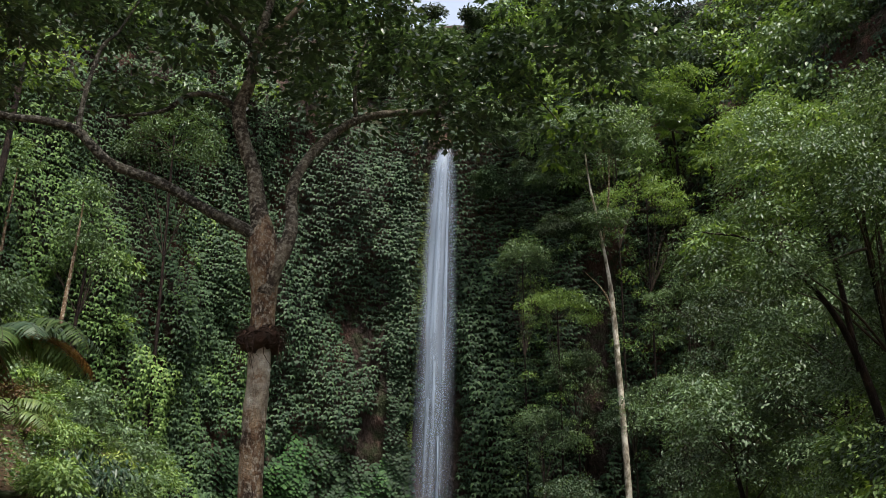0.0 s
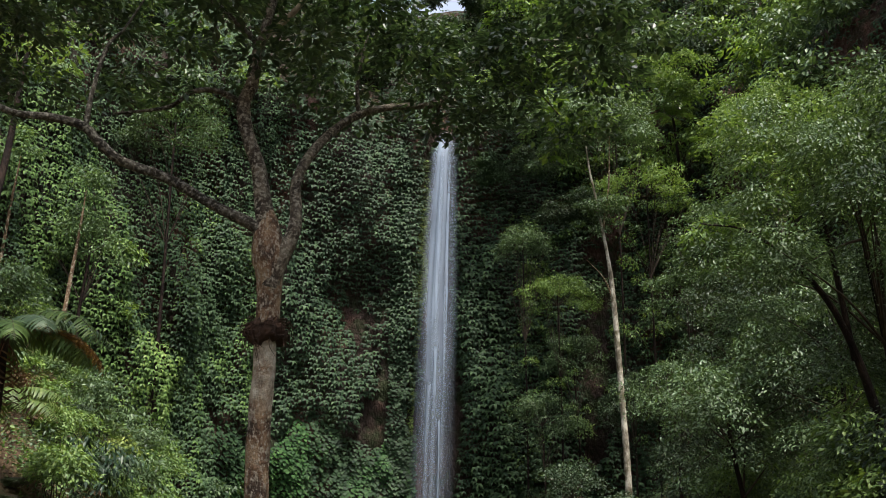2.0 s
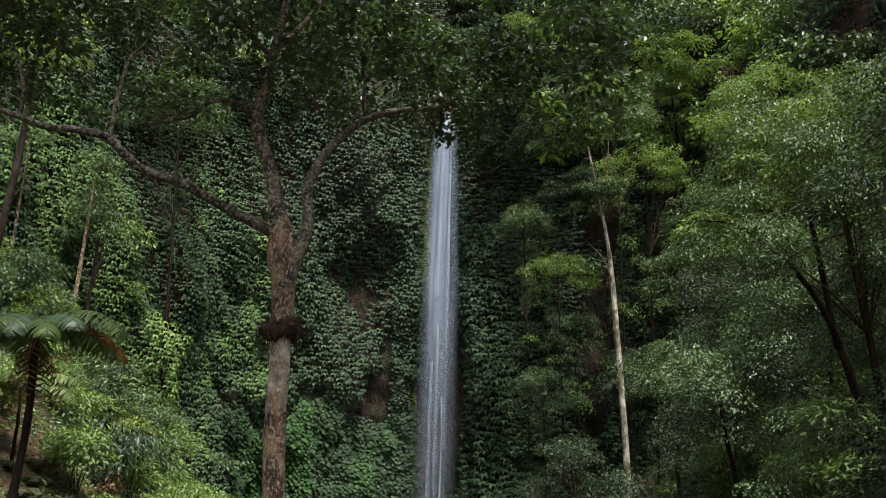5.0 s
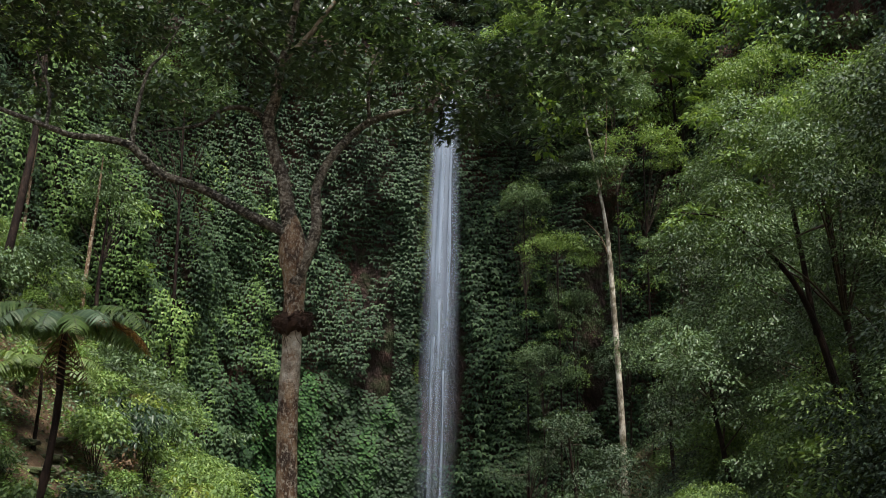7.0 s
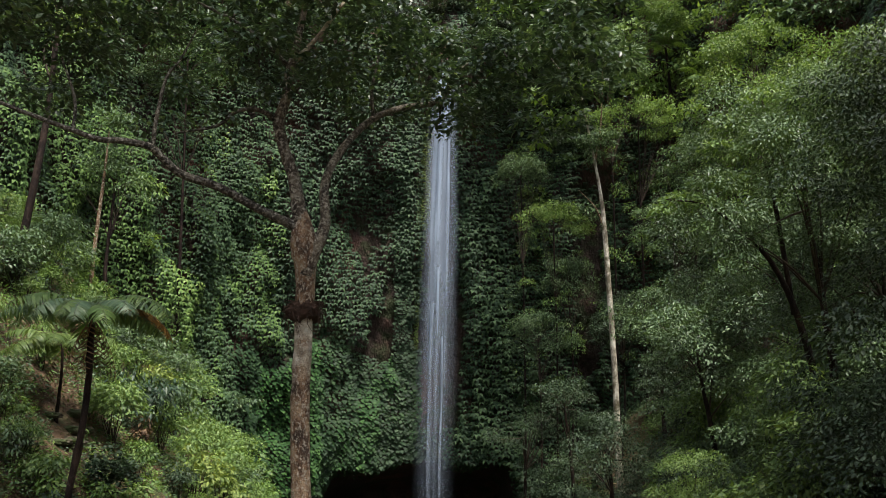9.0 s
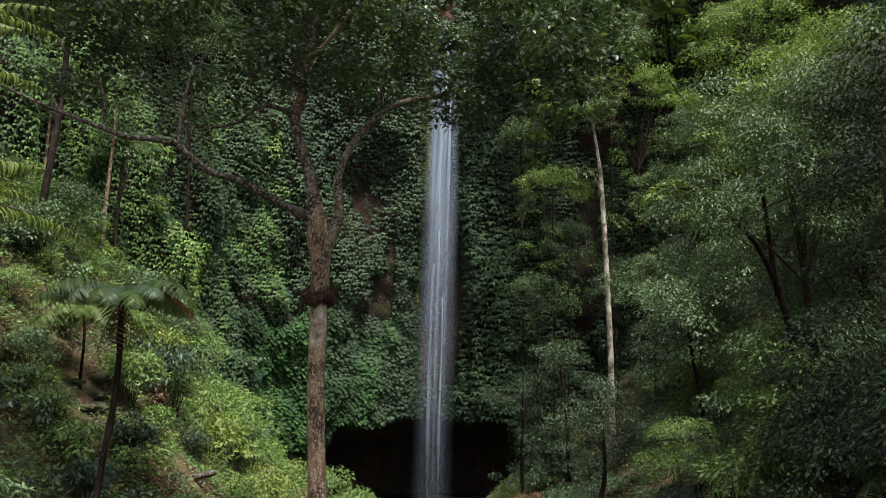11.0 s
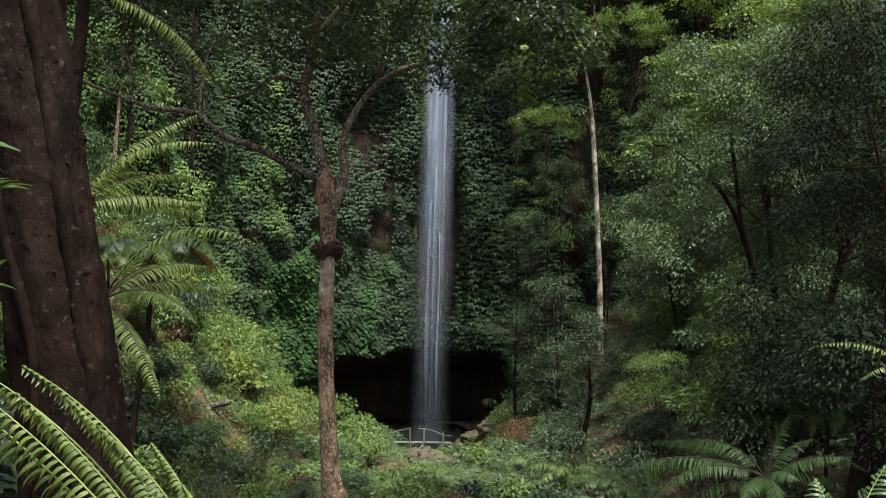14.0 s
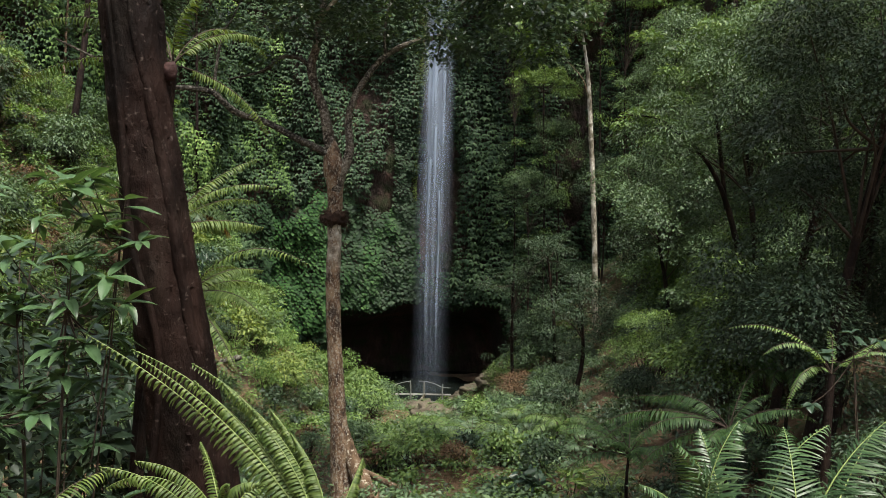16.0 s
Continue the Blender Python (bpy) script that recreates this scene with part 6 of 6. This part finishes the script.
limb("log", [(-5.35, -27.5, ground_at(-5.35, -27.5) + 0.02, 0.04), (-4.95, -27.4, LOG[2] + 0.08, 0.06), (-4.5, -27.35, LOG[2] + 0.1, 0.08), (-4.05, -27.3, LOG[2] + 0.2, 0.09), (-3.94, -27.3, LOG[2] + 0.25, 0.02)], M_BARK_LIMB, log, LOG, 12, 0.06, 0.05, seed=61)


# ---- ferns on the ground ----
def ground_fern(x, y, label, seed, fronds=9, length=1.0, width=0.22, pairs=26, leaf=L_FERN, z=None, rise=60, down=-20, spread=(0, 360), twice=False, slim=0.17, sag=0.25, thick=0.008, group="ferns on the valley floor", stalk_mat=None):
    g = np.random.default_rng(seed + 5000)
    z = ground_at(x, y) if z is None else z
    o = (x, y, z)
    t = thing("fern", o, label, "fern", group)
    for i in range(fronds):
        az = spread[0] + (spread[1] - spread[0]) * (i + g.uniform(-0.3, 0.3)) / fronds
        frond(t, o, (x, y, z), az, g, length * g.uniform(0.75, 1.1), width, pairs, rise + g.uniform(-12, 15), down + g.uniform(-15, 15), leaf, stalk_mat, twice=twice, slim=slim, sag=sag, thick=thick)
    return t


for k, (x, y, ln) in enumerate([(3.3, -28.2, 1.5), (2.3, -27.4, 1.3), (4.3, -27.6, 1.4), (3.9, -25.2, 1.2), (2.7, -22.5, 1.0), (5.2, -26.4, 1.2), (-1.2, -23.5, 0.8), (5.6, -31.5, 1.1), (1.2, -31.0, 0.7), (6.4, -36.0, 1.2), (-2.2, -35.0, 0.8), (-4.2, -30.2, 0.9), (-6.2, -37.0, 1.1), (1.7, -24.5, 0.9), (4.6, -23.0, 1.0), (-3.0, -33.0, 0.9), (-7.4, -34.0, 1.0)]):
    ground_fern(x, y, "pale green fern with arching fronds on the ground", k, 11, ln, 0.26, 30, L_FERN_PALE if k % 3 else L_FERN_NEAR, slim=0.12, sag=0.35, thick=0.012, rise=60, down=-45)
for k, (x, y, r, h, kind) in enumerate([(4.2, -33.6, 0.55, 0.7, "light"), (5.0, -32.6, 0.6, 0.8, "mid"), (1.8, -32.4, 0.4, 0.4, "light"), (4.7, -35.6, 0.55, 0.7, "blue"), (-0.6, -35.2, 0.5, 0.6, "light"), (-1.2, -37.2, 0.5, 0.6, "mid"), (0.6, -33.0, 0.4, 0.5, "light")]):
    shrub(x, y, r, h, KINDS[kind][0], f"{KINDS[kind][1]} large-leaved herb on the valley floor", 0.24, 26, 8, 700 + k, ratio=0.5, name="herb", group="herbs on the valley floor", droop=0.3)
L_STRAP = leaf_material("pale striped strap leaves", [(0.0, (0.06, 0.10, 0.045)), (0.5, (0.14, 0.19, 0.10)), (1.0, (0.30, 0.34, 0.21))], 0.4, 0.25, 0.3, 3.0, (0.05, 0.085, 0.03))


def strap_plant(x, y, height, seed):
    g = np.random.default_rng(seed + 8000)
    z = ground_at(x, y)
    t = thing("strap_plant", (x, y, z), "low rosette of pale-edged arching strap leaves by the path", "plant", "strap-leaved plants by the pool")
    for i in range(26):
        a, e = i * 2.4 + g.uniform(-0.3, 0.3), g.uniform(0.35, 1.35)
        d = np.array([(math.cos(a) * math.cos(e), math.sin(a) * math.cos(e), math.sin(e))])
        up = np.array([(-math.cos(a) * math.sin(e), -math.sin(a) * math.sin(e), math.cos(e))])
        ln = np.array([height * g.uniform(0.75, 1.2)])
        part("leaf", leaf_mesh("leaf", np.array([(0, 0, 0.05)]) + g.normal(0, 0.05, (1, 3)), d, up, ln, ln * 0.11, L_STRAP, PINNA_LONG), t)
    return t


for k, (x, y, h) in enumerate([(2.9, -9.6, 0.8), (3.4, -9.9, 0.9), (3.9, -9.3, 0.8), (4.9, -10.2, 1.0), (5.6, -11.0, 0.9), (6.1, -11.4, 0.9), (6.6, -10.8, 0.9), (7.0, -11.6, 0.9), (3.2, -10.6, 0.7)]):
    strap_plant(x, y, h, k)
# larger ferns and low plants that stand out on the valley floor
for k, (x, y, h, ln, leaf) in enumerate([(4.4, -30.4, 0.7, 1.35, L_FERN_PALE), (3.2, -29.4, 0.6, 1.25, L_FERN_PALE), (5.6, -30.6, 0.7, 1.3, L_FERN), (2.0, -27.6, 0.5, 1.1, L_FERN), (4.9, -27.0, 0.6, 1.2, L_FERN_PALE), (6.4, -32.6, 0.5, 1.1, L_FERN_SHADE), (0.2, -27.8, 0.4, 0.9, L_FERN), (3.6, -23.6, 0.5, 1.0, L_FERN)]):
    tree_fern((x, y), (x + 0.1, y - 0.15, ground_at(x, y) + h), "pale green feathery fern with arching fronds on the valley floor", 40 + k, 13, ln, 0.28, 26, leaf, 0.05, dead=1, rise=38, down=-50, group="ferns on the valley floor", slim=0.12, sag=0.4, twice=False)
g = np.random.default_rng(97)
for k in range(34):
    x, y = g.uniform(-1.6, 6.2), g.uniform(-36.5, -26)
    if open_soil(np.array(x), np.array(y)) > 0.6 or abs(x - 0.6) + abs(y + 36.5) < 1.2:
        continue
    kind = g.choice(["light", "lime", "mid", "blue", "dry", "herb", "dark"])
    r = g.uniform(0.2, 0.42)
    leaf = g.choice([0.1, 0.16, 0.22])
    shrub(x, y, r, r * g.uniform(1.2, 2.2), KINDS[kind][0], f"{KINDS[kind][1]} small plant on the valley floor", leaf, 0.9 / leaf ** 2, 7, 1500 + k, name="herb", group="herbs on the valley floor", ratio=g.choice([0.25, 0.45]), droop=g.uniform(0.0, 0.6))
# growth on the near bank
for k in range(60):
    x, y = g.uniform(-13.5, -2.5), g.uniform(-47, -33)
    kind = g.choice(["light", "mid", "herb", "lime", "mid", "dark"])
    r = g.uniform(0.5, 0.95)
    shrub(x, y, r, r * g.uniform(1.0, 1.6), KINDS[kind][0], f"{KINDS[kind][1]} bushy plant crowding the near bank", 0.12, 60, 9, 1600 + k, group="shrubs on the banks")
# thicker growth that hides the feet of the woods
g = np.random.default_rng(95)
for k in range(46):
    x, y = g.uniform(6.8, 13.5), g.uniform(-36, -6)
    if abs(x - (3.45 + (y + 52) * 0.13)) < 2.0 or (y < -26 and x < 9.0) or math.hypot(x - 8.7, y + 28.5) < 2.2:
        continue
    r = g.uniform(0.9, 1.6)
    kind = g.choice(["dark", "dark", "mid", "dark", "light"])
    if y > -22:
        h = r * g.uniform(1.8, 3.0)
        heap_bush("bank_bushes", KINDS[kind][0], crown_lumps(g, (x, y, ground_at(x, y) + h * 0.5), (r * 0.75, r * 0.75, h * 0.5), 12, r * 0.5, 0.3), g, 40, 0.14)
        continue
    shrub(x, y, r, r * g.uniform(1.8, 3.0), KINDS[kind][0], f"{KINDS[kind][1]} tall shrub crowding the wooded slope", 0.13, 52, 12, 900 + k, group="shrubs on the banks")
g = np.random.default_rng(88)
for c, r, m in [((4.3, 1.6, 28.2), (2.2, 1.0, 1.6), L_MID), ((7.4, 0.6, 28.6), (2.6, 1.3, 1.9), L_MID), ((3.4, 2.4, 25.4), (1.3, 0.8, 1.5), L_IVY_PALE), ((5.6, 1.2, 25.2), (1.8, 1.0, 1.4), L_DARK), ((7.6, 0.2, 22.6), (1.9, 1.0, 1.6), L_DARK), ((5.4, 1.6, 31.6), (2.4, 1.2, 1.8), L_LIGHT), ((9.4, -0.6, 31.5), (2.6, 1.4, 2.0), L_MID), ((12.6, -2.6, 28.4), (2.4, 1.6, 2.2), L_LIGHT)]:
    heap_bush("hillside_bushes", m, crown_lumps(g, c, r, 22, 0.62, 0.2), g, 62, 0.14)
g = np.random.default_rng(96)
for k in range(40):
    x, y = g.uniform(4.9, 9.2), g.uniform(-46.0, -37.0)
    r, m = g.uniform(0.25, 0.5), (L_DARK, L_MID, L_BROWN, L_BLUE)[int(g.integers(0, 4))]
    heap_bush("bank_bushes", m, crown_lumps(g, (x, y, ground_at(x, y) + r * 0.7), (r * 0.8, r * 0.8, r * 0.8), 7, r * 0.5, 0.3), g, 110, 0.09)
for k in range(26):
    x, y = g.uniform(6.4, 11.0), g.uniform(-15.0, -5.0)
    r, m = g.uniform(0.5, 1.0), (L_DARK, L_DARK, L_MID, L_HERB)[int(g.integers(0, 4))]
    heap_bush("bank_bushes", m, crown_lumps(g, (x, y, ground_at(x, y) + r * 0.6), (r * 0.8, r * 0.8, r * 0.8), 9, r * 0.45, 0.3), g, 60, 0.12)
for k in range(30):
    x, y = g.uniform(0.9, 4.8), g.uniform(-36.5, -31.5)
    r, m = g.uniform(0.16, 0.36), (L_HERB, L_LIGHT, L_MID, L_BLUE, L_LIME)[int(g.integers(0, 5))]
    heap_bush("bank_bushes", m, crown_lumps(g, (x, y, ground_at(x, y) + r * 0.6), (r * 0.8, r * 0.8, r * 0.7), 6, r * 0.5, 0.3), g, 90, g.choice([0.08, 0.13, 0.18]))
finish_heaps({"bank_bushes": "crowded leafy bushes on the far banks", "hillside_bushes": "leafy bushes hanging from the rock face and its brink"})


# ---- the near plants ----
def aimed_fern(base, tips, label, seed, width, pairs, leaf, arch=0.25, twice=False, slim=0.17, sag=0.25, thick=0.008, stalk_mat=None, category="fern", name="fern", foot=None, loose=0.0):
    """A fern whose fronds run from its base to given tips, arching upward on the way."""
    g = np.random.default_rng(seed + 6000)
    fx, fy = foot or base[:2]
    gz = ground_at(fx, fy)
    o = (fx, fy, gz)
    t = thing(name, o, label, category)
    b = np.array(base)
    limb("stump", [(fx, fy, gz - 0.2, 0.05), ((fx + base[0]) / 2 - 0.03, (fy + base[1]) / 2, (gz + base[2]) / 2, 0.03), (*base, 0.025)], M_BARK_DARK, t, o, 8, 0.12, seed=seed)
    for tip in tips:
        tip = np.array(tip) + g.normal(0, loose, 3) if loose else tip
        d = np.array(tip) - b
        flat = math.hypot(d[0], d[1])
        chord = float(np.linalg.norm(d))
        el = math.degrees(math.atan2(d[2], flat))
        bend = arch * 120 * g.uniform(0.5, 1.4)
        frond(t, o, b, math.degrees(math.atan2(d[1], d[0])), g, chord * (1 + arch * 0.35), width * g.uniform(0.9, 1.1), pairs, el + bend, el - bend * 1.05, leaf, stalk_mat, twice=twice, slim=slim, sag=sag, thick=thick)
    return t


# large pale-ribbed fronds and slender ones on the shaded side
M_RIB = surface("pale green rib", [(0.3, (0.14, 0.2, 0.06)), (0.7, (0.24, 0.3, 0.10))], 6.0, rough=0.5, fine=50.0, bump_strength=0.2, bump_distance=0.005)
aimed_fern((4.72, -52.0, 9.6), [(4.44, -52.15, 10.36), (4.82, -51.95, 10.47), (4.62, -51.7, 10.3), (4.3, -52.3, 10.2)], "large glossy fern with comb-like fronds and pale ribs", 1, 0.19, 50, L_FERN_COMB, 0.24, slim=0.05, sag=0.3, thick=0.007, stalk_mat=M_RIB)
aimed_fern((5.0, -52.1, 9.6), [(5.24, -52.05, 10.46), (5.5, -52.0, 10.44), (5.02, -51.8, 10.46), (5.66, -52.2, 10.3), (5.4, -51.7, 10.35)], "large glossy fern with comb-like fronds and pale ribs", 12, 0.2, 50, L_FERN_COMB, 0.34, slim=0.05, sag=0.3, thick=0.007, stalk_mat=M_RIB)
aimed_fern((5.88, -50.0, 10.33), [(5.18, -50.0, 10.55), (5.34, -50.2, 10.42), (6.3, -50.0, 10.56), (6.2, -50.3, 10.45), (5.45, -50.5, 10.12), (6.0, -49.5, 10.5)], "slender fern with narrow arching yellow-green fronds", 2, 0.055, 34, L_FERN, 0.3, slim=0.17, sag=0.6, thick=0.004)
# feathery ferns spreading below them
aimed_fern((7.0, -43.2, 8.3), 2 * [(5.5, -43.0, 7.95), (5.75, -43.4, 7.6), (6.3, -43.0, 8.6), (7.9, -43.0, 8.5), (7.3, -43.2, 8.7), (6.1, -42.6, 8.5), (6.7, -44.2, 8.2), (7.8, -43.8, 8.4), (7.6, -42.2, 8.6)], "broad spreading fern with feathery fronds", 6, 0.2, 50, L_FERN_SHADE, 0.3, slim=0.1, sag=0.6, loose=0.22, thick=0.012)
aimed_fern((8.3, -41.6, 8.7), 2 * [(7.2, -41.8, 8.7), (7.5, -42.0, 8.8), (8.6, -42.0, 9.0), (9.2, -41.8, 9.0), (8.0, -40.8, 9.0), (7.9, -42.6, 8.5)], "broad spreading fern with feathery fronds", 7, 0.2, 50, L_FERN_SHADE, 0.3, slim=0.1, sag=0.6, loose=0.22, thick=0.012)
aimed_fern((6.2, -39.6, 6.9), 2 * [(5.1, -39.8, 6.9), (5.5, -40.4, 7.0), (6.3, -40.6, 7.2), (7.0, -39.9, 7.2), (6.4, -38.8, 7.4), (5.6, -39.0, 7.3)], "broad spreading fern with feathery fronds", 8, 0.2, 50, L_FERN_SHADE, 0.3, slim=0.1, sag=0.6, loose=0.22, thick=0.012)
# tree ferns beyond the near trunk
aimed_fern((1.89, -51.0, 12.14), [(2.35, -50.9, 11.77), (2.35, -50.8, 12.27), (2.2, -51.1, 12.5), (0.95, -50.9, 11.93), (1.15, -50.8, 12.4), (1.5, -50.2, 12.3), (2.3, -50.3, 12.2), (1.2, -51.3, 12.2)], "tall tree fern with long bright drooping fronds", 9, 0.07, 40, L_FERN_NEAR, 0.3, slim=0.12, sag=0.6, thick=0.005, name="tree_fern", foot=(1.3, -50.3))
aimed_fern((1.86, -51.0, 11.24), [(2.33, -50.9, 11.6), (2.53, -51.2, 11.43), (2.35, -50.9, 11.23), (2.2, -50.5, 11.2), (1.4, -50.9, 11.45), (1.35, -51.2, 11.2), (1.9, -50.3, 11.4), (1.6, -50.4, 11.3), (2.2, -50.4, 11.35)], "leaning tree fern with arching bright green fronds", 10, 0.075, 38, L_FERN_NEAR, 0.18, slim=0.12, sag=0.6, thick=0.005, name="tree_fern", foot=(1.4, -50.5))
aimed_fern((1.9, -50.8, 10.84), [(2.75, -51.5, 11.02), (2.3, -50.6, 10.95), (2.42, -51.3, 10.75), (2.25, -50.3, 10.8), (1.4, -50.9, 10.95), (1.5, -51.2, 10.7), (2.1, -50.2, 10.9), (2.3, -51.3, 10.5)], "low tree fern with spreading bright fronds", 11, 0.075, 38, L_FERN_NEAR, 0.2, slim=0.12, sag=0.6, thick=0.005, name="tree_fern", foot=(1.6, -50.3))
# bright ferns at the foot of the near tree
aimed_fern((3.1, -53.0, 10.2), [(2.28, -53.02, 10.9), (2.38, -52.94, 10.84), (2.48, -53.04, 10.83), (2.57, -52.9, 10.8), (2.64, -53.0, 10.76), (2.72, -52.94, 10.75), (2.79, -53.02, 10.71), (2.86, -52.9, 10.66), (2.95, -52.96, 10.6), (3.2, -52.9, 10.5)], "bright green fern with long upright fronds", 3, 0.052, 46, L_FERN_NEAR, 0.16, slim=0.125, sag=1.5, thick=0.004, stalk_mat=M_RIB)
aimed_fern((2.6, -52.5, 9.95), [(2.3, -52.7, 10.36), (2.16, -52.6, 10.3), (2.68, -52.65, 10.32), (2.85, -52.6, 10.3), (2.45, -52.3, 10.35), (2.05, -52.5, 10.2), (2.9, -52.3, 10.25)], "small bright fern with curled frond tips", 4, 0.07, 36, L_FERN_NEAR, 0.5, slim=0.1, sag=1.2, thick=0.004, stalk_mat=M_RIB)
aimed_fern((1.75, -52.6, 9.8), [(2.2, -52.9, 10.25), (1.9, -53.1, 10.2), (1.45, -52.9, 10.2), (2.1, -52.2, 10.2), (1.2, -52.3, 10.2)], "bright green fern low beside the path", 5, 0.1, 38, L_FERN_NEAR, 0.4, slim=0.1, sag=0.6, thick=0.005)


def big_leaf(length, width, curl, material, seed):
    """One broad leaf along +x with a sunken midrib and a wavy edge."""
    g = np.random.default_rng(seed)
    n, m = 9, 5
    u, w = np.linspace(0, 1, n), np.linspace(-1, 1, m)
    U, V = np.meshgrid(u, w, indexing="ij")
    prof = np.sin(np.pi * np.clip(U, 0.02, 0.98) ** 0.85) ** 0.8
    X = U * length
    Y = V * prof * width * 0.5
    Z = -curl * length * U ** 2 + np.abs(V) * prof * width * 0.16 + 0.03 * width * np.sin(U * 14 + g.uniform(0, 6)) * np.abs(V)
    i = np.arange(n - 1)[:, None] * m + np.arange(m - 1)[None]
    f = np.stack([i, i + m, i + m + 1, i + 1], -1).reshape(-1, 4)
    return mesh_data("leaf", np.stack([X, Y, Z], -1).reshape(-1, 3), f, material)


def broadleaf_shrub(base, heads, label, seed, length, width, material, per_head=8):
    """A shrub with stems to given heads and single large leaves round each."""
    g = np.random.default_rng(seed + 7000)
    gz = ground_at(base[0], base[1])
    o = np.array((base[0], base[1], gz))
    t = thing("broadleaf_shrub", tuple(o), label, "shrub")
    leaves = [big_leaf(length * k, width * k, c, material, seed + j) for j, (k, c) in enumerate([(1.0, 0.25), (0.85, 0.4), (1.15, 0.15), (0.7, 0.3)])]
    main = [np.array(h) for h in heads[::9]]
    for h in main:
        m = o * 0.5 + h * 0.5 + g.normal(0, 0.08, 3)
        part("stem", joined_tubes("stem", [[(0, 0, -0.1, 0.006), (*(m - o), 0.0045), (*(h - o), 0.0025)]], M_TWIG, 6), t)
    for h in heads:
        h = np.array(h)
        m = min(main, key=lambda q: float(np.linalg.norm(q - h)))
        m = m * 0.6 + o * 0.4 if np.linalg.norm(m - h) < 0.05 else m * 0.94 + o * 0.06
        mid = (m + h) / 2 + np.array((0, 0, -0.04))
        if np.linalg.norm(m - h) > 0.05:
            part("twig", joined_tubes("twig", [[(*(m - o), 0.004), (*(mid - o), 0.0035), (*(h - o), 0.002)]], M_TWIG, 5), t)
        m = mid
        for i in range(per_head):
            back = g.uniform(0, 1.3) ** 1.6 if i > 5 else g.uniform(0, 0.2)
            p = h + (m - h) * back
            az = i * 2.4 + g.uniform(-0.4, 0.4)
            ob = part("leaf", leaves[int(g.integers(0, 4))], t)
            ob.matrix_local = Matrix.Translation(Vector(p - o)) @ Euler((g.uniform(-0.3, 0.3), -g.uniform(-0.45, 0.75), az)).to_matrix().to_4x4()
    return t


L_BROAD = leaf_material("broad glossy shrub leaves", [(0.0, (0.032, 0.066, 0.030)), (0.5, (0.050, 0.098, 0.040)), (1.0, (0.095, 0.17, 0.062))], 0.28, 0.25, 0.45, 5.0, (0.034, 0.060, 0.034), spec=0.5)
g = np.random.default_rng(98)
heads = [(2.12, -52.28, 11.42), (2.2, -52.3, 11.24), (2.05, -52.35, 11.3), (2.1, -52.4, 11.1), (1.98, -52.3, 11.5), (2.14, -52.3, 10.98)]
heads += [(g.uniform(1.2, 2.05), g.uniform(-52.5, -51.9), g.uniform(9.9, 11.5)) for _ in range(66)]
broadleaf_shrub((1.7, -52.2), heads, "broad-leaved shrub with glossy green leaves by the trunk", 1, 0.135, 0.048, L_BROAD, 10)
broadleaf_shrub((1.3, -51.2), [(1.4, -51.2, 10.9), (1.2, -51.0, 10.6), (1.6, -51.1, 10.5), (1.0, -51.3, 10.8), (1.3, -51.5, 10.3), (1.7, -51.4, 10.1), (0.9, -51.0, 10.3), (1.45, -50.8, 10.0)], "dark broad-leaved shrub in the shade of the trunk", 2, 0.15, 0.07, L_DARK, 16)
broadleaf_shrub((6.1, -50.3), [(5.85, -50.4, 10.66), (6.05, -50.3, 10.62), (5.75, -50.2, 10.5), (6.2, -50.5, 10.5), (5.6, -50.4, 10.2)], "small shrub with pale-backed rounded leaves", 3, 0.085, 0.055, L_BLUE, 7)
broadleaf_shrub((9.6, -40.5), [(8.9, -41.0, 12.6), (9.3, -41.2, 12.7), (8.6, -40.8, 12.3), (9.6, -41.0, 12.9)], "tall shrub with large fresh leaves in whorls", 4, 0.28, 0.1, L_BROAD, 8)

# dense dark bushes behind the near trunk
shrub(1.0, -49.9, 0.7, 2.0, L_DARK, "dense shaded bush behind the near trunk", 0.1, 110, 16, 801, group="bushes by the near trunk")
shrub(0.4, -50.9, 0.8, 2.4, L_DARK, "dense shaded bush behind the near trunk", 0.11, 110, 16, 802, group="bushes by the near trunk")
shrub(0.9, -51.7, 0.6, 1.6, L_DARK, "dense shaded bush behind the near trunk", 0.1, 110, 14, 803, group="bushes by the near trunk")
shrub(-0.4, -48.6, 1.0, 2.4, L_MID, "leafy green bush behind the near trunk", 0.12, 90, 16, 804, group="bushes by the near trunk")
